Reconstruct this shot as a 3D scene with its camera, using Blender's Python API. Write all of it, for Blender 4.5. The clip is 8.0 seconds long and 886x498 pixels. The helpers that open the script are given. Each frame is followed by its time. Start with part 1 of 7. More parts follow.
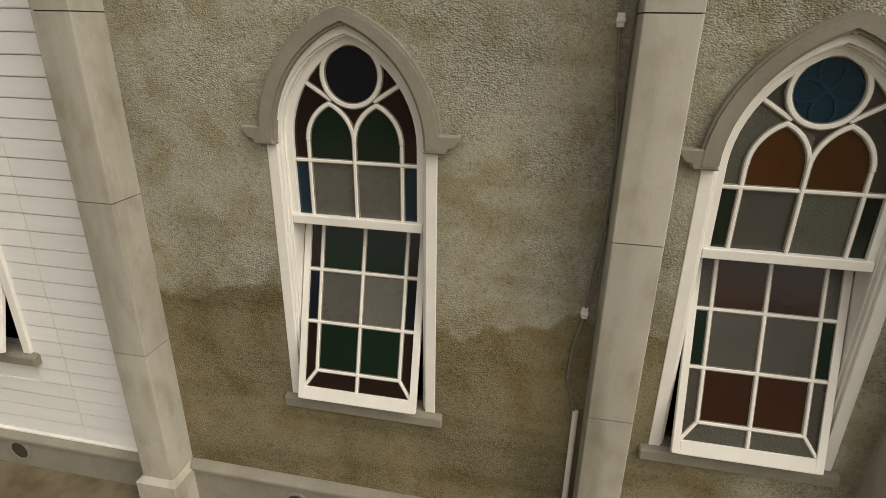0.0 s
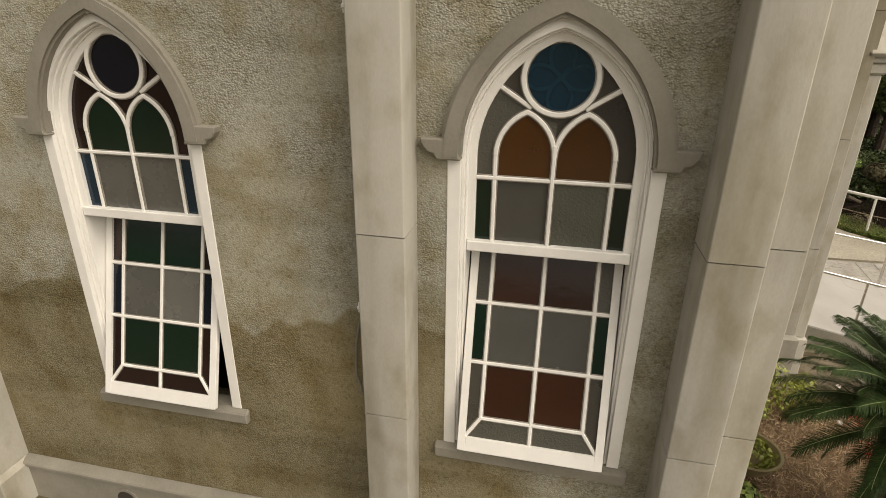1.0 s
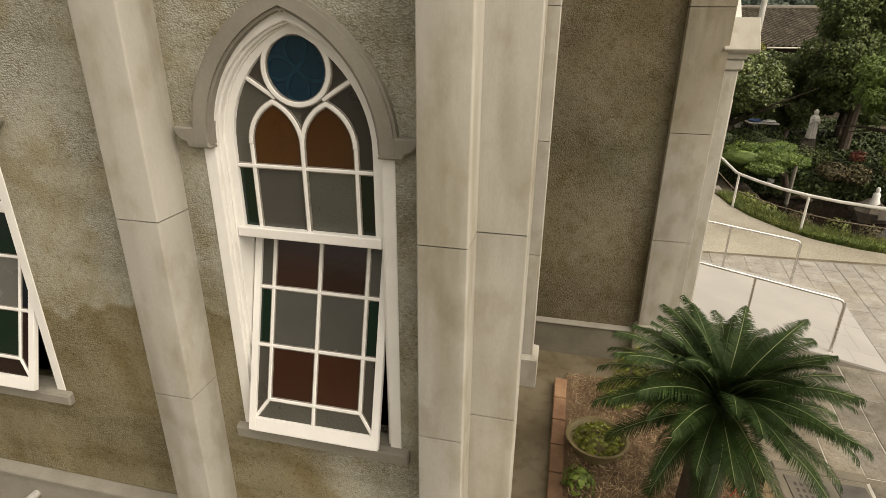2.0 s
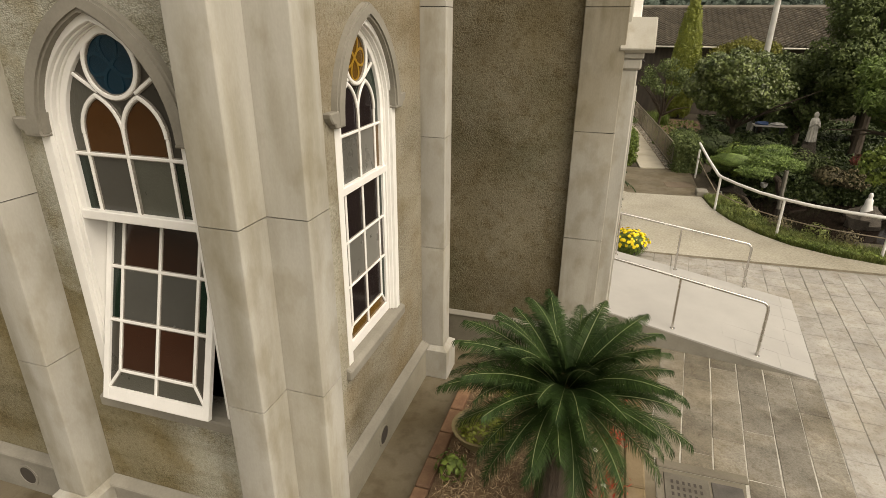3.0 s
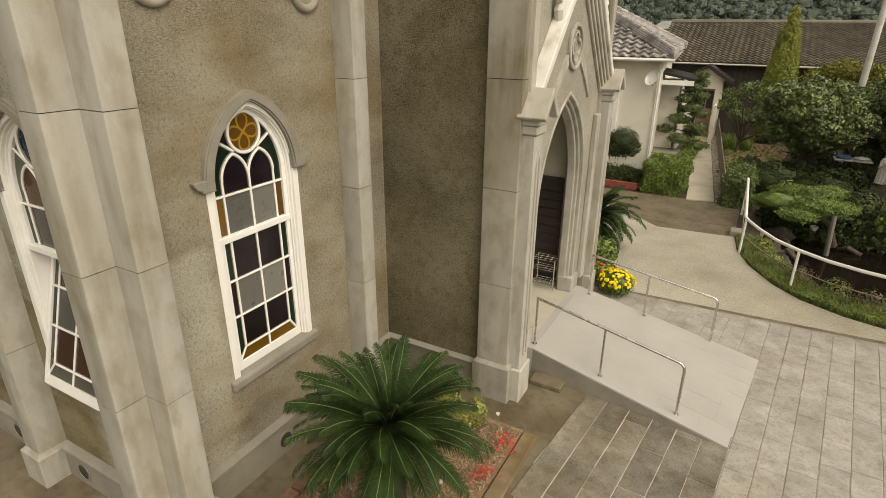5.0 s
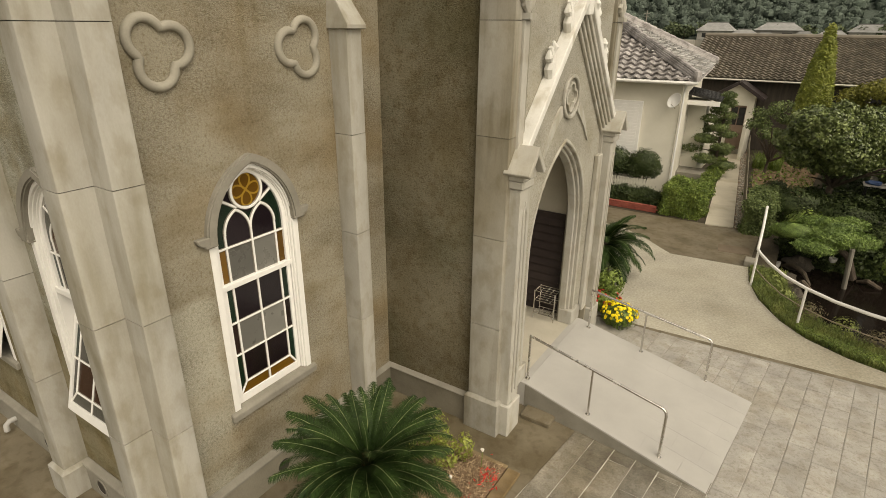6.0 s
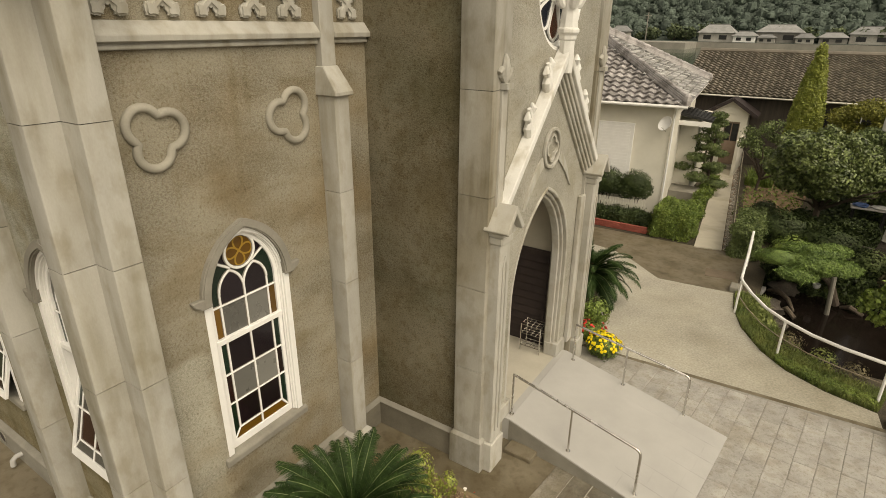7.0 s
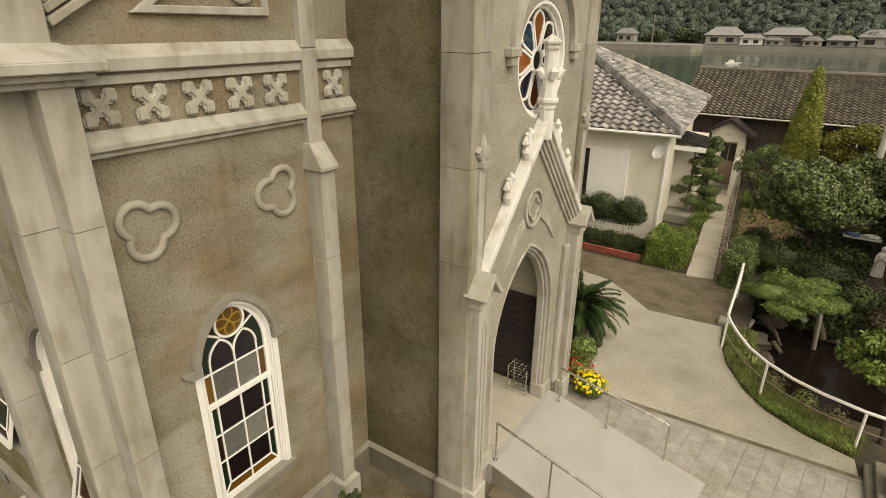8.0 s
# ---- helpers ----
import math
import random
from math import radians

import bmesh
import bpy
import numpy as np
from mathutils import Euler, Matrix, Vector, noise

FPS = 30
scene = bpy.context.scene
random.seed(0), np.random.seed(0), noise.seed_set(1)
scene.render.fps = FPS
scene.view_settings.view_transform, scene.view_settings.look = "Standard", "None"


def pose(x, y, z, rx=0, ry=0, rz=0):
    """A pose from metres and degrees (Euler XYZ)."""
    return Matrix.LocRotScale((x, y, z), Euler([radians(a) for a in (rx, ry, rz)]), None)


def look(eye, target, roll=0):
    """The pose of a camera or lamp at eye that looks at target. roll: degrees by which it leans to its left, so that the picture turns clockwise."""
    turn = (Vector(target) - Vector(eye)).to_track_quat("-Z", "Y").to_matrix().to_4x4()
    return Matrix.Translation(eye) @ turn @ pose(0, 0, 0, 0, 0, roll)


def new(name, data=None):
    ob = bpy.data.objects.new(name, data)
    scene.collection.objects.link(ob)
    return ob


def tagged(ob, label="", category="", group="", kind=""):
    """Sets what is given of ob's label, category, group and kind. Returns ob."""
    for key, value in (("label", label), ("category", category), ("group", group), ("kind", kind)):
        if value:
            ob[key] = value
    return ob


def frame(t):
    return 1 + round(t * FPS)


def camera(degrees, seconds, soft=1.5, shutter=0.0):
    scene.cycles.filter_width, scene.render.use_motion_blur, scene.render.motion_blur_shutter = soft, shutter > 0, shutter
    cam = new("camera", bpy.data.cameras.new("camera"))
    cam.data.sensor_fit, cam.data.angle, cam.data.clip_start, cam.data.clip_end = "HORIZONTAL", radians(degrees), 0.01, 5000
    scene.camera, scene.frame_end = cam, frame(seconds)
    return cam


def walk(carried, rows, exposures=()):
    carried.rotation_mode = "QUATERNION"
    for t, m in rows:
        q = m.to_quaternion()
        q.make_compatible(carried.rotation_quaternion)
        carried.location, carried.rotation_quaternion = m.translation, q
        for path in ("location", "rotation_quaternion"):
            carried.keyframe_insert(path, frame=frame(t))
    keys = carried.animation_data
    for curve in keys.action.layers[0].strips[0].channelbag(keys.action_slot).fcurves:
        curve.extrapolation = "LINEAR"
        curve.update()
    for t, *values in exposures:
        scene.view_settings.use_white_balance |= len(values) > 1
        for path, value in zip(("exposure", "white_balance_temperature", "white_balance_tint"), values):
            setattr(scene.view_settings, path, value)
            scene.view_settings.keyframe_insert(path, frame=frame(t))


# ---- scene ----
cam = camera(77.3, 8.0, soft=0.75)
METRES, EYE, TILT, LEAN, TURN = 10.4, 4.42, 0.0, 0.0, 11.4
ROWS = [
    (0.0, 0.0, 0.0, 0.0, 0.33, -22.04, -0.8),
    (0.5, 0.0795, 0.0048, -0.0035, 0.64, -21.92, -0.72),
    (1.0, 0.1567, 0.0063, -0.0046, 0.84, -22.16, -0.62),
    (1.5, 0.2335, 0.0013, -0.0071, 0.91, -22.08, -0.57),
    (2.0, 0.3111, -0.0069, -0.0069, 1.48, -22.1, -0.59),
    (3.5, 0.538, -0.0252, -0.0062, 8.49, -21.96, -0.39),
    (4.0, 0.608, -0.0263, 0.0108, 11.7, -22.0, -0.45),
    (4.5, 0.6646, -0.025, 0.0386, 14.93, -22.03, -0.45),
    (6.0, 0.7645, -0.0205, 0.1383, 21.6, -22.07, -0.43),
    (6.5, 0.7837, -0.0196, 0.1762, 22.38, -22.1, -0.44),
    (7.0, 0.7892, -0.0204, 0.2154, 21.8, -22.09, -0.43),
    (7.5, 0.7924, -0.0168, 0.2602, 21.34, -22.14, -0.46),
    (8.0, 0.817, -0.0056, 0.3096, 22.45, -22.13, -0.46),
]
EXPOSURES = [(0.0, 0.01, 7600, 9), (0.5, 0.17, 7600, 10.5), (1.0, 0.25, 7650, 11), (2.0, 0.36, 7700, 11), (3.5, 0.27, 7700, 10), (4.5, 0.17, 7750, 9), (8.0, 0.10, 8050, 8)]
walk(cam, [(t, pose(0, 0, EYE, TILT, LEAN, TURN) @ pose(METRES * x, METRES * y, METRES * z, 90 + pitch, roll, yaw)) for t, x, y, z, yaw, pitch, roll in ROWS], EXPOSURES)

# world: a bright overcast sky, with a wide soft sun behind the cloud
SUN_ELEVATION, SUN_AZIMUTH = 50.0, 115.0
world = bpy.data.worlds.new("overcast_sky")
scene.world = world
world.use_nodes = True
wt = world.node_tree
sky = wt.nodes.new("ShaderNodeTexSky")
sky.sky_type, sky.sun_disc = "NISHITA", False
sky.sun_elevation, sky.sun_rotation = radians(SUN_ELEVATION), radians(SUN_AZIMUTH)
sky.air_density, sky.dust_density, sky.ozone_density = 1.0, 6.0, 1.0
cloud = wt.nodes.new("ShaderNodeHueSaturation")
cloud.inputs["Saturation"].default_value = 0.18
wt.links.new(sky.outputs["Color"], cloud.inputs["Color"])
wt.links.new(cloud.outputs["Color"], wt.nodes["Background"].inputs["Color"])
wt.nodes["Background"].inputs["Strength"].default_value = 0.132

sun = new("sun", bpy.data.lights.new("sun", "SUN"))
sun.data.energy, sun.data.angle, sun.data.color = 1.18, radians(95), (1.0, 0.95, 0.87)
_a, _e = radians(SUN_AZIMUTH), radians(SUN_ELEVATION)
sun.matrix_world = look((30 * math.sin(_a) * math.cos(_e), 30 * math.cos(_a) * math.cos(_e), 30 * math.sin(_e)), (0, 0, 0))


# ---- mesh tools ----
class Build:
    """Gathers vertices and faces for one mesh."""

    def __init__(self):
        self.v, self.f = [], []

    def add(self, vs, fs):
        n = len(self.v)
        self.v += [tuple(p) for p in vs]
        self.f += [tuple(i + n for i in f) for f in fs]
        return self

    def box(self, x0, x1, y0, y1, z0, z1):
        return self.add([(x0, y0, z0), (x1, y0, z0), (x1, y1, z0), (x0, y1, z0), (x0, y0, z1), (x1, y0, z1), (x1, y1, z1), (x0, y1, z1)],
                        [(3, 2, 1, 0), (4, 5, 6, 7), (0, 1, 5, 4), (1, 2, 6, 5), (2, 3, 7, 6), (3, 0, 4, 7)])

    def taper(self, lo, hi):
        """A frustum between two rectangles (x0, x1, y0, y1, z)."""
        vs = []
        for x0, x1, y0, y1, z in (lo, hi):
            vs += [(x0, y0, z), (x1, y0, z), (x1, y1, z), (x0, y1, z)]
        return self.add(vs, [(3, 2, 1, 0), (4, 5, 6, 7), (0, 1, 5, 4), (1, 2, 6, 5), (2, 3, 7, 6), (3, 0, 4, 7)])

    def prism(self, poly, put, a, b):
        """A polygon of (p, q), pushed from depth a to depth b; put(p, q, d) gives the place."""
        n = len(poly)
        self.add([put(p, q, a) for p, q in poly] + [put(p, q, b) for p, q in poly],
                 [tuple(range(n))[::-1], tuple(range(n, 2 * n))] + [(i, (i + 1) % n, n + (i + 1) % n, n + i) for i in range(n)])
        return self

    def ribbon(self, path, width, put, a, b, closed=False):
        """A bar of that width along a flat path of (p, q), from depth a to depth b."""
        pts = [Vector(p) for p in path]
        n = len(pts)
        left, right = [], []
        for i in range(n):
            if closed:
                d0, d1 = pts[i] - pts[i - 1], pts[(i + 1) % n] - pts[i]
            else:
                d0 = pts[i] - pts[max(i - 1, 0)] if i else pts[1] - pts[0]
                d1 = pts[min(i + 1, n - 1)] - pts[i] if i < n - 1 else d0
            d0, d1 = d0.normalized(), d1.normalized()
            m = d0 + d1
            m = m.normalized() if m.length > 1e-6 else d0
            k = width / 2 / max(0.35, m.dot(d0))
            s = Vector((-m.y, m.x)) * k
            left.append(pts[i] + s)
            right.append(pts[i] - s)
        vs = [put(*p, d) for d in (a, b) for side in (left, right) for p in side]
        fs = []
        for i in range(n if closed else n - 1):
            j = (i + 1) % n
            L0, L1, R0, R1 = i, j, n + i, n + j
            fs += [(L0, L1, R1, R0), (2 * n + L0, 2 * n + R0, 2 * n + R1, 2 * n + L1), (L0, 2 * n + L0, 2 * n + L1, L1), (R0, R1, 2 * n + R1, 2 * n + R0)]
        if not closed:
            fs += [(0, n, 3 * n, 2 * n), (n - 1, 3 * n - 1, 4 * n - 1, 2 * n - 1)]
        return self.add(vs, fs)

    def tube(self, path, r, sides=8, closed=False):
        """A round bar along a path; r: one radius, or one for each point."""
        pts = [Vector(p) for p in path]
        n = len(pts)
        rs = r if isinstance(r, (list, tuple)) else [r] * n
        up = None
        vs = []
        for i in range(n):
            if closed:
                d = (pts[(i + 1) % n] - pts[i - 1]).normalized()
            else:
                d = (pts[min(i + 1, n - 1)] - pts[max(i - 1, 0)]).normalized()
            if up is None:
                up = Vector((0, 0, 1)) if abs(d.z) < 0.9 else Vector((1, 0, 0))
            s = d.cross(up).normalized()
            up = s.cross(d).normalized()
            for k in range(sides):
                a = 2 * math.pi * k / sides
                vs.append(pts[i] + (s * math.cos(a) + up * math.sin(a)) * rs[i])
        fs = [(i * sides + k, i * sides + (k + 1) % sides, ((i + 1) % n) * sides + (k + 1) % sides, ((i + 1) % n) * sides + k)
              for i in range(n if closed else n - 1) for k in range(sides)]
        if not closed:
            fs += [tuple(range(sides))[::-1], tuple(range((n - 1) * sides, n * sides))]
        return self.add(vs, fs)

    def lathe(self, profile, centre=(0, 0, 0), sides=16):
        """A turned body from (radius, height) pairs."""
        n = len(profile)
        vs = [(centre[0] + r * math.cos(2 * math.pi * k / sides), centre[1] + r * math.sin(2 * math.pi * k / sides), centre[2] + h) for r, h in profile for k in range(sides)]
        fs = [(i * sides + k, i * sides + (k + 1) % sides, (i + 1) * sides + (k + 1) % sides, (i + 1) * sides + k) for i in range(n - 1) for k in range(sides)]
        fs += [tuple(range(sides))[::-1], tuple(range((n - 1) * sides, n * sides))]
        return self.add(vs, fs)

    def lump(self, centre, size, rough=0.15, rings=8, sides=12, seed=0):
        """A rounded, uneven body, as of a stone."""
        vs, fs = [], []
        off = Vector((seed * 3.7, seed * 1.9, seed * 5.3))
        for i in range(rings + 1):
            a = math.pi * i / rings
            for k in range(sides):
                b = 2 * math.pi * k / sides
                d = Vector((math.sin(a) * math.cos(b), math.sin(a) * math.sin(b), math.cos(a)))
                w = 1 + rough * 2 * noise.noise(d * 1.6 + off) + rough * 0.6 * noise.noise(d * 4 + off)
                vs.append((centre[0] + d.x * size[0] * w, centre[1] + d.y * size[1] * w, centre[2] + d.z * size[2] * w))
        fs = [(i * sides + k, (i + 1) * sides + k, (i + 1) * sides + (k + 1) % sides, i * sides + (k + 1) % sides) for i in range(rings) for k in range(sides)]
        return self.add(vs, fs)

    def mesh(self, name, material=None, bevel=0.0, smooth=False, fix=True, segments=1):
        me = bpy.data.meshes.new(name)
        me.from_pydata(self.v, [], self.f)
        if fix or bevel:
            bm = bmesh.new()
            bm.from_mesh(me)
            if fix:
                bmesh.ops.remove_doubles(bm, verts=bm.verts, dist=1e-5)
                bmesh.ops.recalc_face_normals(bm, faces=bm.faces)
            if bevel:
                sharp = [e for e in bm.edges if len(e.link_faces) == 2 and e.calc_face_angle(0) > 0.5]
                bmesh.ops.bevel(bm, geom=sharp, offset=bevel, segments=segments, affect="EDGES", clamp_overlap=True)
            bm.to_mesh(me)
            bm.free()
        if smooth:
            me.shade_smooth()
            me.set_sharp_from_angle(angle=radians(38))
        if material:
            me.materials.append(material)
        return me


def part(name, built, material, parent, label="", **how):
    """ONE mesh object under a thing or under a part."""
    ob = new(name, built if isinstance(built, bpy.types.Mesh) else built.mesh(name, material, **how))
    ob.parent = parent
    if label:
        ob["label"] = label
    return ob


def thing(name, label, category, at=None, group="", kind=""):
    """An Empty that parents the parts of a thing."""
    ob = tagged(new(name), label, category, group, kind)
    if at:
        ob.matrix_basis = at
    return ob


def solid(name, built, material, label, category, group="", kind="", **how):
    """A thing that is one mesh."""
    return tagged(new(name, built.mesh(name, material, **how)), label, category, group, kind)


def arch(half, rise, steps=10):
    """Points of a pointed arch over the springing line, from right to left; half: half its width."""
    c = (rise * rise - half * half) / (2 * half)
    r = half + c
    top = math.atan2(rise, c)
    right = [(-c + r * math.cos(top * i / steps), r * math.sin(top * i / steps)) for i in range(steps + 1)]
    return right + [(-x, z) for x, z in right[-2::-1]]


def arch_height(u, half, rise):
    c = (rise * rise - half * half) / (2 * half)
    r = half + c
    return math.sqrt(max(0.0, r * r - (abs(u) + c) ** 2))


def side_put(y):
    """Places on a wall that faces -y: p along x, q up, d out of the wall."""
    return lambda p, q, d: (p, y - d, q)


def front_put(x):
    """Places on a wall that faces +x: p along y, q up, d out of the wall."""
    return lambda p, q, d: (x + d, p, q)


def wall_panel(b, u0, u1, v0, v1, thick, put, openings=(), top=None):
    """A wall with pointed openings (centre, half, foot, springing, rise) that go through it; top(u): an uneven upper edge."""
    us = {u0, u1}
    for c, h, foot, spring, rise in openings:
        us |= {round(c + x, 5) for x, _ in arch(h, rise, 12)}
    if top:
        us |= {u0 + (u1 - u0) * i / 24 for i in range(25)}
    us = sorted(us)
    height = top or (lambda u: v1)
    for a, z in zip(us[:-1], us[1:]):
        if z - a < 1e-6:
            continue
        m = (a + z) / 2
        spans = [[(v0, v0), (height(a), height(z))]]
        for c, h, foot, spring, rise in openings:
            if abs(m - c) < h:
                spans = [[(v0, v0), (foot, foot)], [(spring + arch_height(a - c, h, rise), spring + arch_height(z - c, h, rise)), (height(a), height(z))]]
        for (l0, l1), (h0, h1) in spans:
            for d, flip in ((0, False), (-thick, True)):
                q = [put(a, l0, d), put(z, l1, d), put(z, h1, d), put(a, h0, d)]
                b.add(q, [(3, 2, 1, 0) if flip else (0, 1, 2, 3)])
        b.add([put(a, height(a), 0), put(z, height(z), 0), put(z, height(z), -thick), put(a, height(a), -thick)], [(0, 1, 2, 3)])
    for c, h, foot, spring, rise in openings:
        loop = [(c + h, foot)] + [(c + x, spring + y) for x, y in arch(h, rise, 12)] + [(c - h, foot)]
        n = len(loop)
        b.add([put(p, q, 0) for p, q in loop] + [put(p, q, -thick) for p, q in loop], [(i, n + i, n + (i + 1) % n, (i + 1) % n) for i in range(n)])
    for u in (u0, u1):
        b.add([put(u, v0, 0), put(u, height(u), 0), put(u, height(u), -thick), put(u, v0, -thick)], [(0, 1, 2, 3)])
    return b


def clip(poly, a, b):
    """The part of a flat polygon on the left of the line from a to b."""
    side = lambda p: (b[0] - a[0]) * (p[1] - a[1]) - (b[1] - a[1]) * (p[0] - a[0])
    out = []
    for i, p in enumerate(poly):
        q = poly[(i + 1) % len(poly)]
        sp, sq = side(p), side(q)
        if sp >= 0:
            out.append(p)
        if sp * sq < 0:
            k = sp / (sp - sq)
            out.append((p[0] + (q[0] - p[0]) * k, p[1] + (q[1] - p[1]) * k))
    return out


def foil(lobes, reach, lobe, turn=0.0, steps=14):
    """The outline of a trefoil or quatrefoil: lobes of that radius, whose centres lie at reach."""
    pts = []
    for i in range(lobes * steps):
        t = 2 * math.pi * i / (lobes * steps)
        k = round((t - turn) / (2 * math.pi / lobes))
        phi = t - turn - k * 2 * math.pi / lobes
        s = lobe * lobe - (reach * math.sin(phi)) ** 2
        r = reach * math.cos(phi) + math.sqrt(max(0.0, s))
        pts.append((r * math.cos(t), r * math.sin(t)))
    return pts


def leaf_mesh(name, places, size, material, spread=1.0, stretch=1.6, normals=None, seed=1):
    """Many small leaves, each a bent pair of faces, at the places given."""
    rng = np.random.default_rng(seed)
    n = len(places)
    p = np.asarray(places, float)
    d = rng.normal(size=(n, 3)) * spread
    if normals is not None:
        d = d + np.asarray(normals)
    d /= np.linalg.norm(d, axis=1)[:, None] + 1e-9
    t = rng.normal(size=(n, 3))
    t -= (t * d).sum(1)[:, None] * d
    t /= np.linalg.norm(t, axis=1)[:, None] + 1e-9
    s = np.cross(d, t)
    k = (size * rng.uniform(0.6, 1.3, n))[:, None]
    v = np.stack([p - t * k * stretch * 0.5, p + s * k * 0.5 - d * k * 0.12, p + t * k * stretch * 0.5, p - s * k * 0.5 - d * k * 0.12], axis=1).reshape(-1, 3)
    i = np.arange(n) * 4
    f = np.concatenate([np.stack([i, i + 1, i + 2], 1), np.stack([i, i + 2, i + 3], 1)])
    me = bpy.data.meshes.new(name)
    me.from_pydata(v.tolist(), [], f.tolist())
    me.materials.append(material)
    return me


def cloud_points(rng, centre, size, n, shell=0.55):
    """Places in an uneven ellipsoid, thick near its skin, with the outward way of each."""
    d = rng.normal(size=(n, 3))
    d /= np.linalg.norm(d, axis=1)[:, None]
    r = shell + (1 - shell) * rng.uniform(0, 1, n) ** 0.6
    r = r * (1 + 0.10 * np.sin(d[:, 0] * 7 + centre[0]) * np.sin(d[:, 1] * 6 + centre[1]) + 0.08 * np.sin(d[:, 2] * 9 + d[:, 0] * 5))
    return np.asarray(centre) + d * r[:, None] * np.asarray(size), d


def blade_mesh(name, bases, height, width, material, lean=0.35, seed=1):
    """Grass: thin upright blades, each a bent pair of faces, rooted at the places given."""
    rng = np.random.default_rng(seed)
    p = np.asarray(bases, float)
    n = len(p)
    a = rng.uniform(0, 2 * np.pi, n)
    side = np.stack([np.cos(a), np.sin(a), np.zeros(n)], 1)
    fall = np.stack([-np.sin(a), np.cos(a), np.zeros(n)], 1) * rng.normal(0, lean, n)[:, None]
    h = (height * rng.uniform(0.5, 1.3, n))[:, None]
    up = np.array([0, 0, 1.0])
    w = width * 0.5
    v = np.stack([p - side * w, p + side * w, p + (up * 0.6 + fall * 0.35) * h + side * w * 0.8, p + (up * 0.6 + fall * 0.35) * h - side * w * 0.8, p + (up + fall) * h], 1).reshape(-1, 3)
    i = np.arange(n) * 5
    me = bpy.data.meshes.new(name)
    me.from_pydata(v.tolist(), [], np.stack([i, i + 1, i + 2, i + 3], 1).tolist() + np.stack([i + 3, i + 2, i + 4], 1).tolist())
    me.materials.append(material)
    return me


# ---- materials ----
def surface(name, colours, scale=3.0, grain=40.0, rough=0.8, bump=0.3, depth=0.01, metal=0.0, spread=0.5, each=0.0, streak=(1, 1, 1), fine=0.25, coat=0.0, transmission=0.0, specular=0.5, island=False):
    """A procedural surface. colours: dark and light; scale: patches a metre; grain: fine relief a metre; each: how much single pieces differ."""
    m = bpy.data.materials.new(name)
    m.use_nodes = True
    t = m.node_tree
    b = t.nodes["Principled BSDF"]
    co = t.nodes.new("ShaderNodeNewGeometry")
    mp = t.nodes.new("ShaderNodeMapping")
    mp.inputs["Scale"].default_value = streak
    t.links.new(co.outputs["Position"], mp.inputs["Vector"])
    big = t.nodes.new("ShaderNodeTexNoise")
    big.inputs["Scale"].default_value, big.inputs["Detail"].default_value, big.inputs["Roughness"].default_value = scale, 6, 0.6
    t.links.new(mp.outputs["Vector"], big.inputs["Vector"])
    small = t.nodes.new("ShaderNodeTexNoise")
    small.inputs["Scale"].default_value, small.inputs["Detail"].default_value = grain, 4
    t.links.new(mp.outputs["Vector"], small.inputs["Vector"])
    mix = t.nodes.new("ShaderNodeMath")
    mix.operation = "MULTIPLY_ADD"
    t.links.new(small.outputs["Fac"], mix.inputs[0])
    mix.inputs[1].default_value = fine / (1 + fine)
    share = t.nodes.new("ShaderNodeMath")
    share.operation = "MULTIPLY"
    share.inputs[1].default_value = 1 / (1 + fine)
    t.links.new(big.outputs["Fac"], share.inputs[0])
    t.links.new(share.outputs[0], mix.inputs[2])
    ramp = t.nodes.new("ShaderNodeValToRGB")
    half = spread / 2 / (1 + fine)
    ramp.color_ramp.elements[0].position, ramp.color_ramp.elements[1].position = 0.5 - half, 0.5 + half
    ramp.color_ramp.elements[0].color, ramp.color_ramp.elements[1].color = (*colours[0], 1), (*colours[1], 1)
    t.links.new(mix.outputs[0], ramp.inputs["Fac"])
    out = ramp.outputs["Color"]
    if each:
        info = t.nodes.new("ShaderNodeObjectInfo")
        src = co.outputs["Random Per Island"] if island else info.outputs["Random"]
        rng = t.nodes.new("ShaderNodeMapRange")
        rng.inputs["To Min"].default_value, rng.inputs["To Max"].default_value = 1 - each, 1 + each
        t.links.new(src, rng.inputs["Value"])
        hs = t.nodes.new("ShaderNodeHueSaturation")
        t.links.new(rng.outputs["Result"], hs.inputs["Value"])
        t.links.new(out, hs.inputs["Color"])
        out = hs.outputs["Color"]
    t.links.new(out, b.inputs["Base Color"])
    rr = t.nodes.new("ShaderNodeMapRange")
    rr.inputs["To Min"].default_value, rr.inputs["To Max"].default_value = max(0.02, rough - 0.12), min(1.0, rough + 0.1)
    t.links.new(big.outputs["Fac"], rr.inputs["Value"])
    t.links.new(rr.outputs["Result"], b.inputs["Roughness"])
    b.inputs["Metallic"].default_value = metal
    b.inputs["Specular IOR Level"].default_value = specular
    b.inputs["Coat Weight"].default_value = coat
    b.inputs["Transmission Weight"].default_value = transmission
    if bump:
        bp = t.nodes.new("ShaderNodeBump")
        bp.inputs["Strength"].default_value, bp.inputs["Distance"].default_value = bump, depth
        t.links.new(small.outputs["Fac"], bp.inputs["Height"])
        t.links.new(bp.outputs["Normal"], b.inputs["Normal"])
    return m


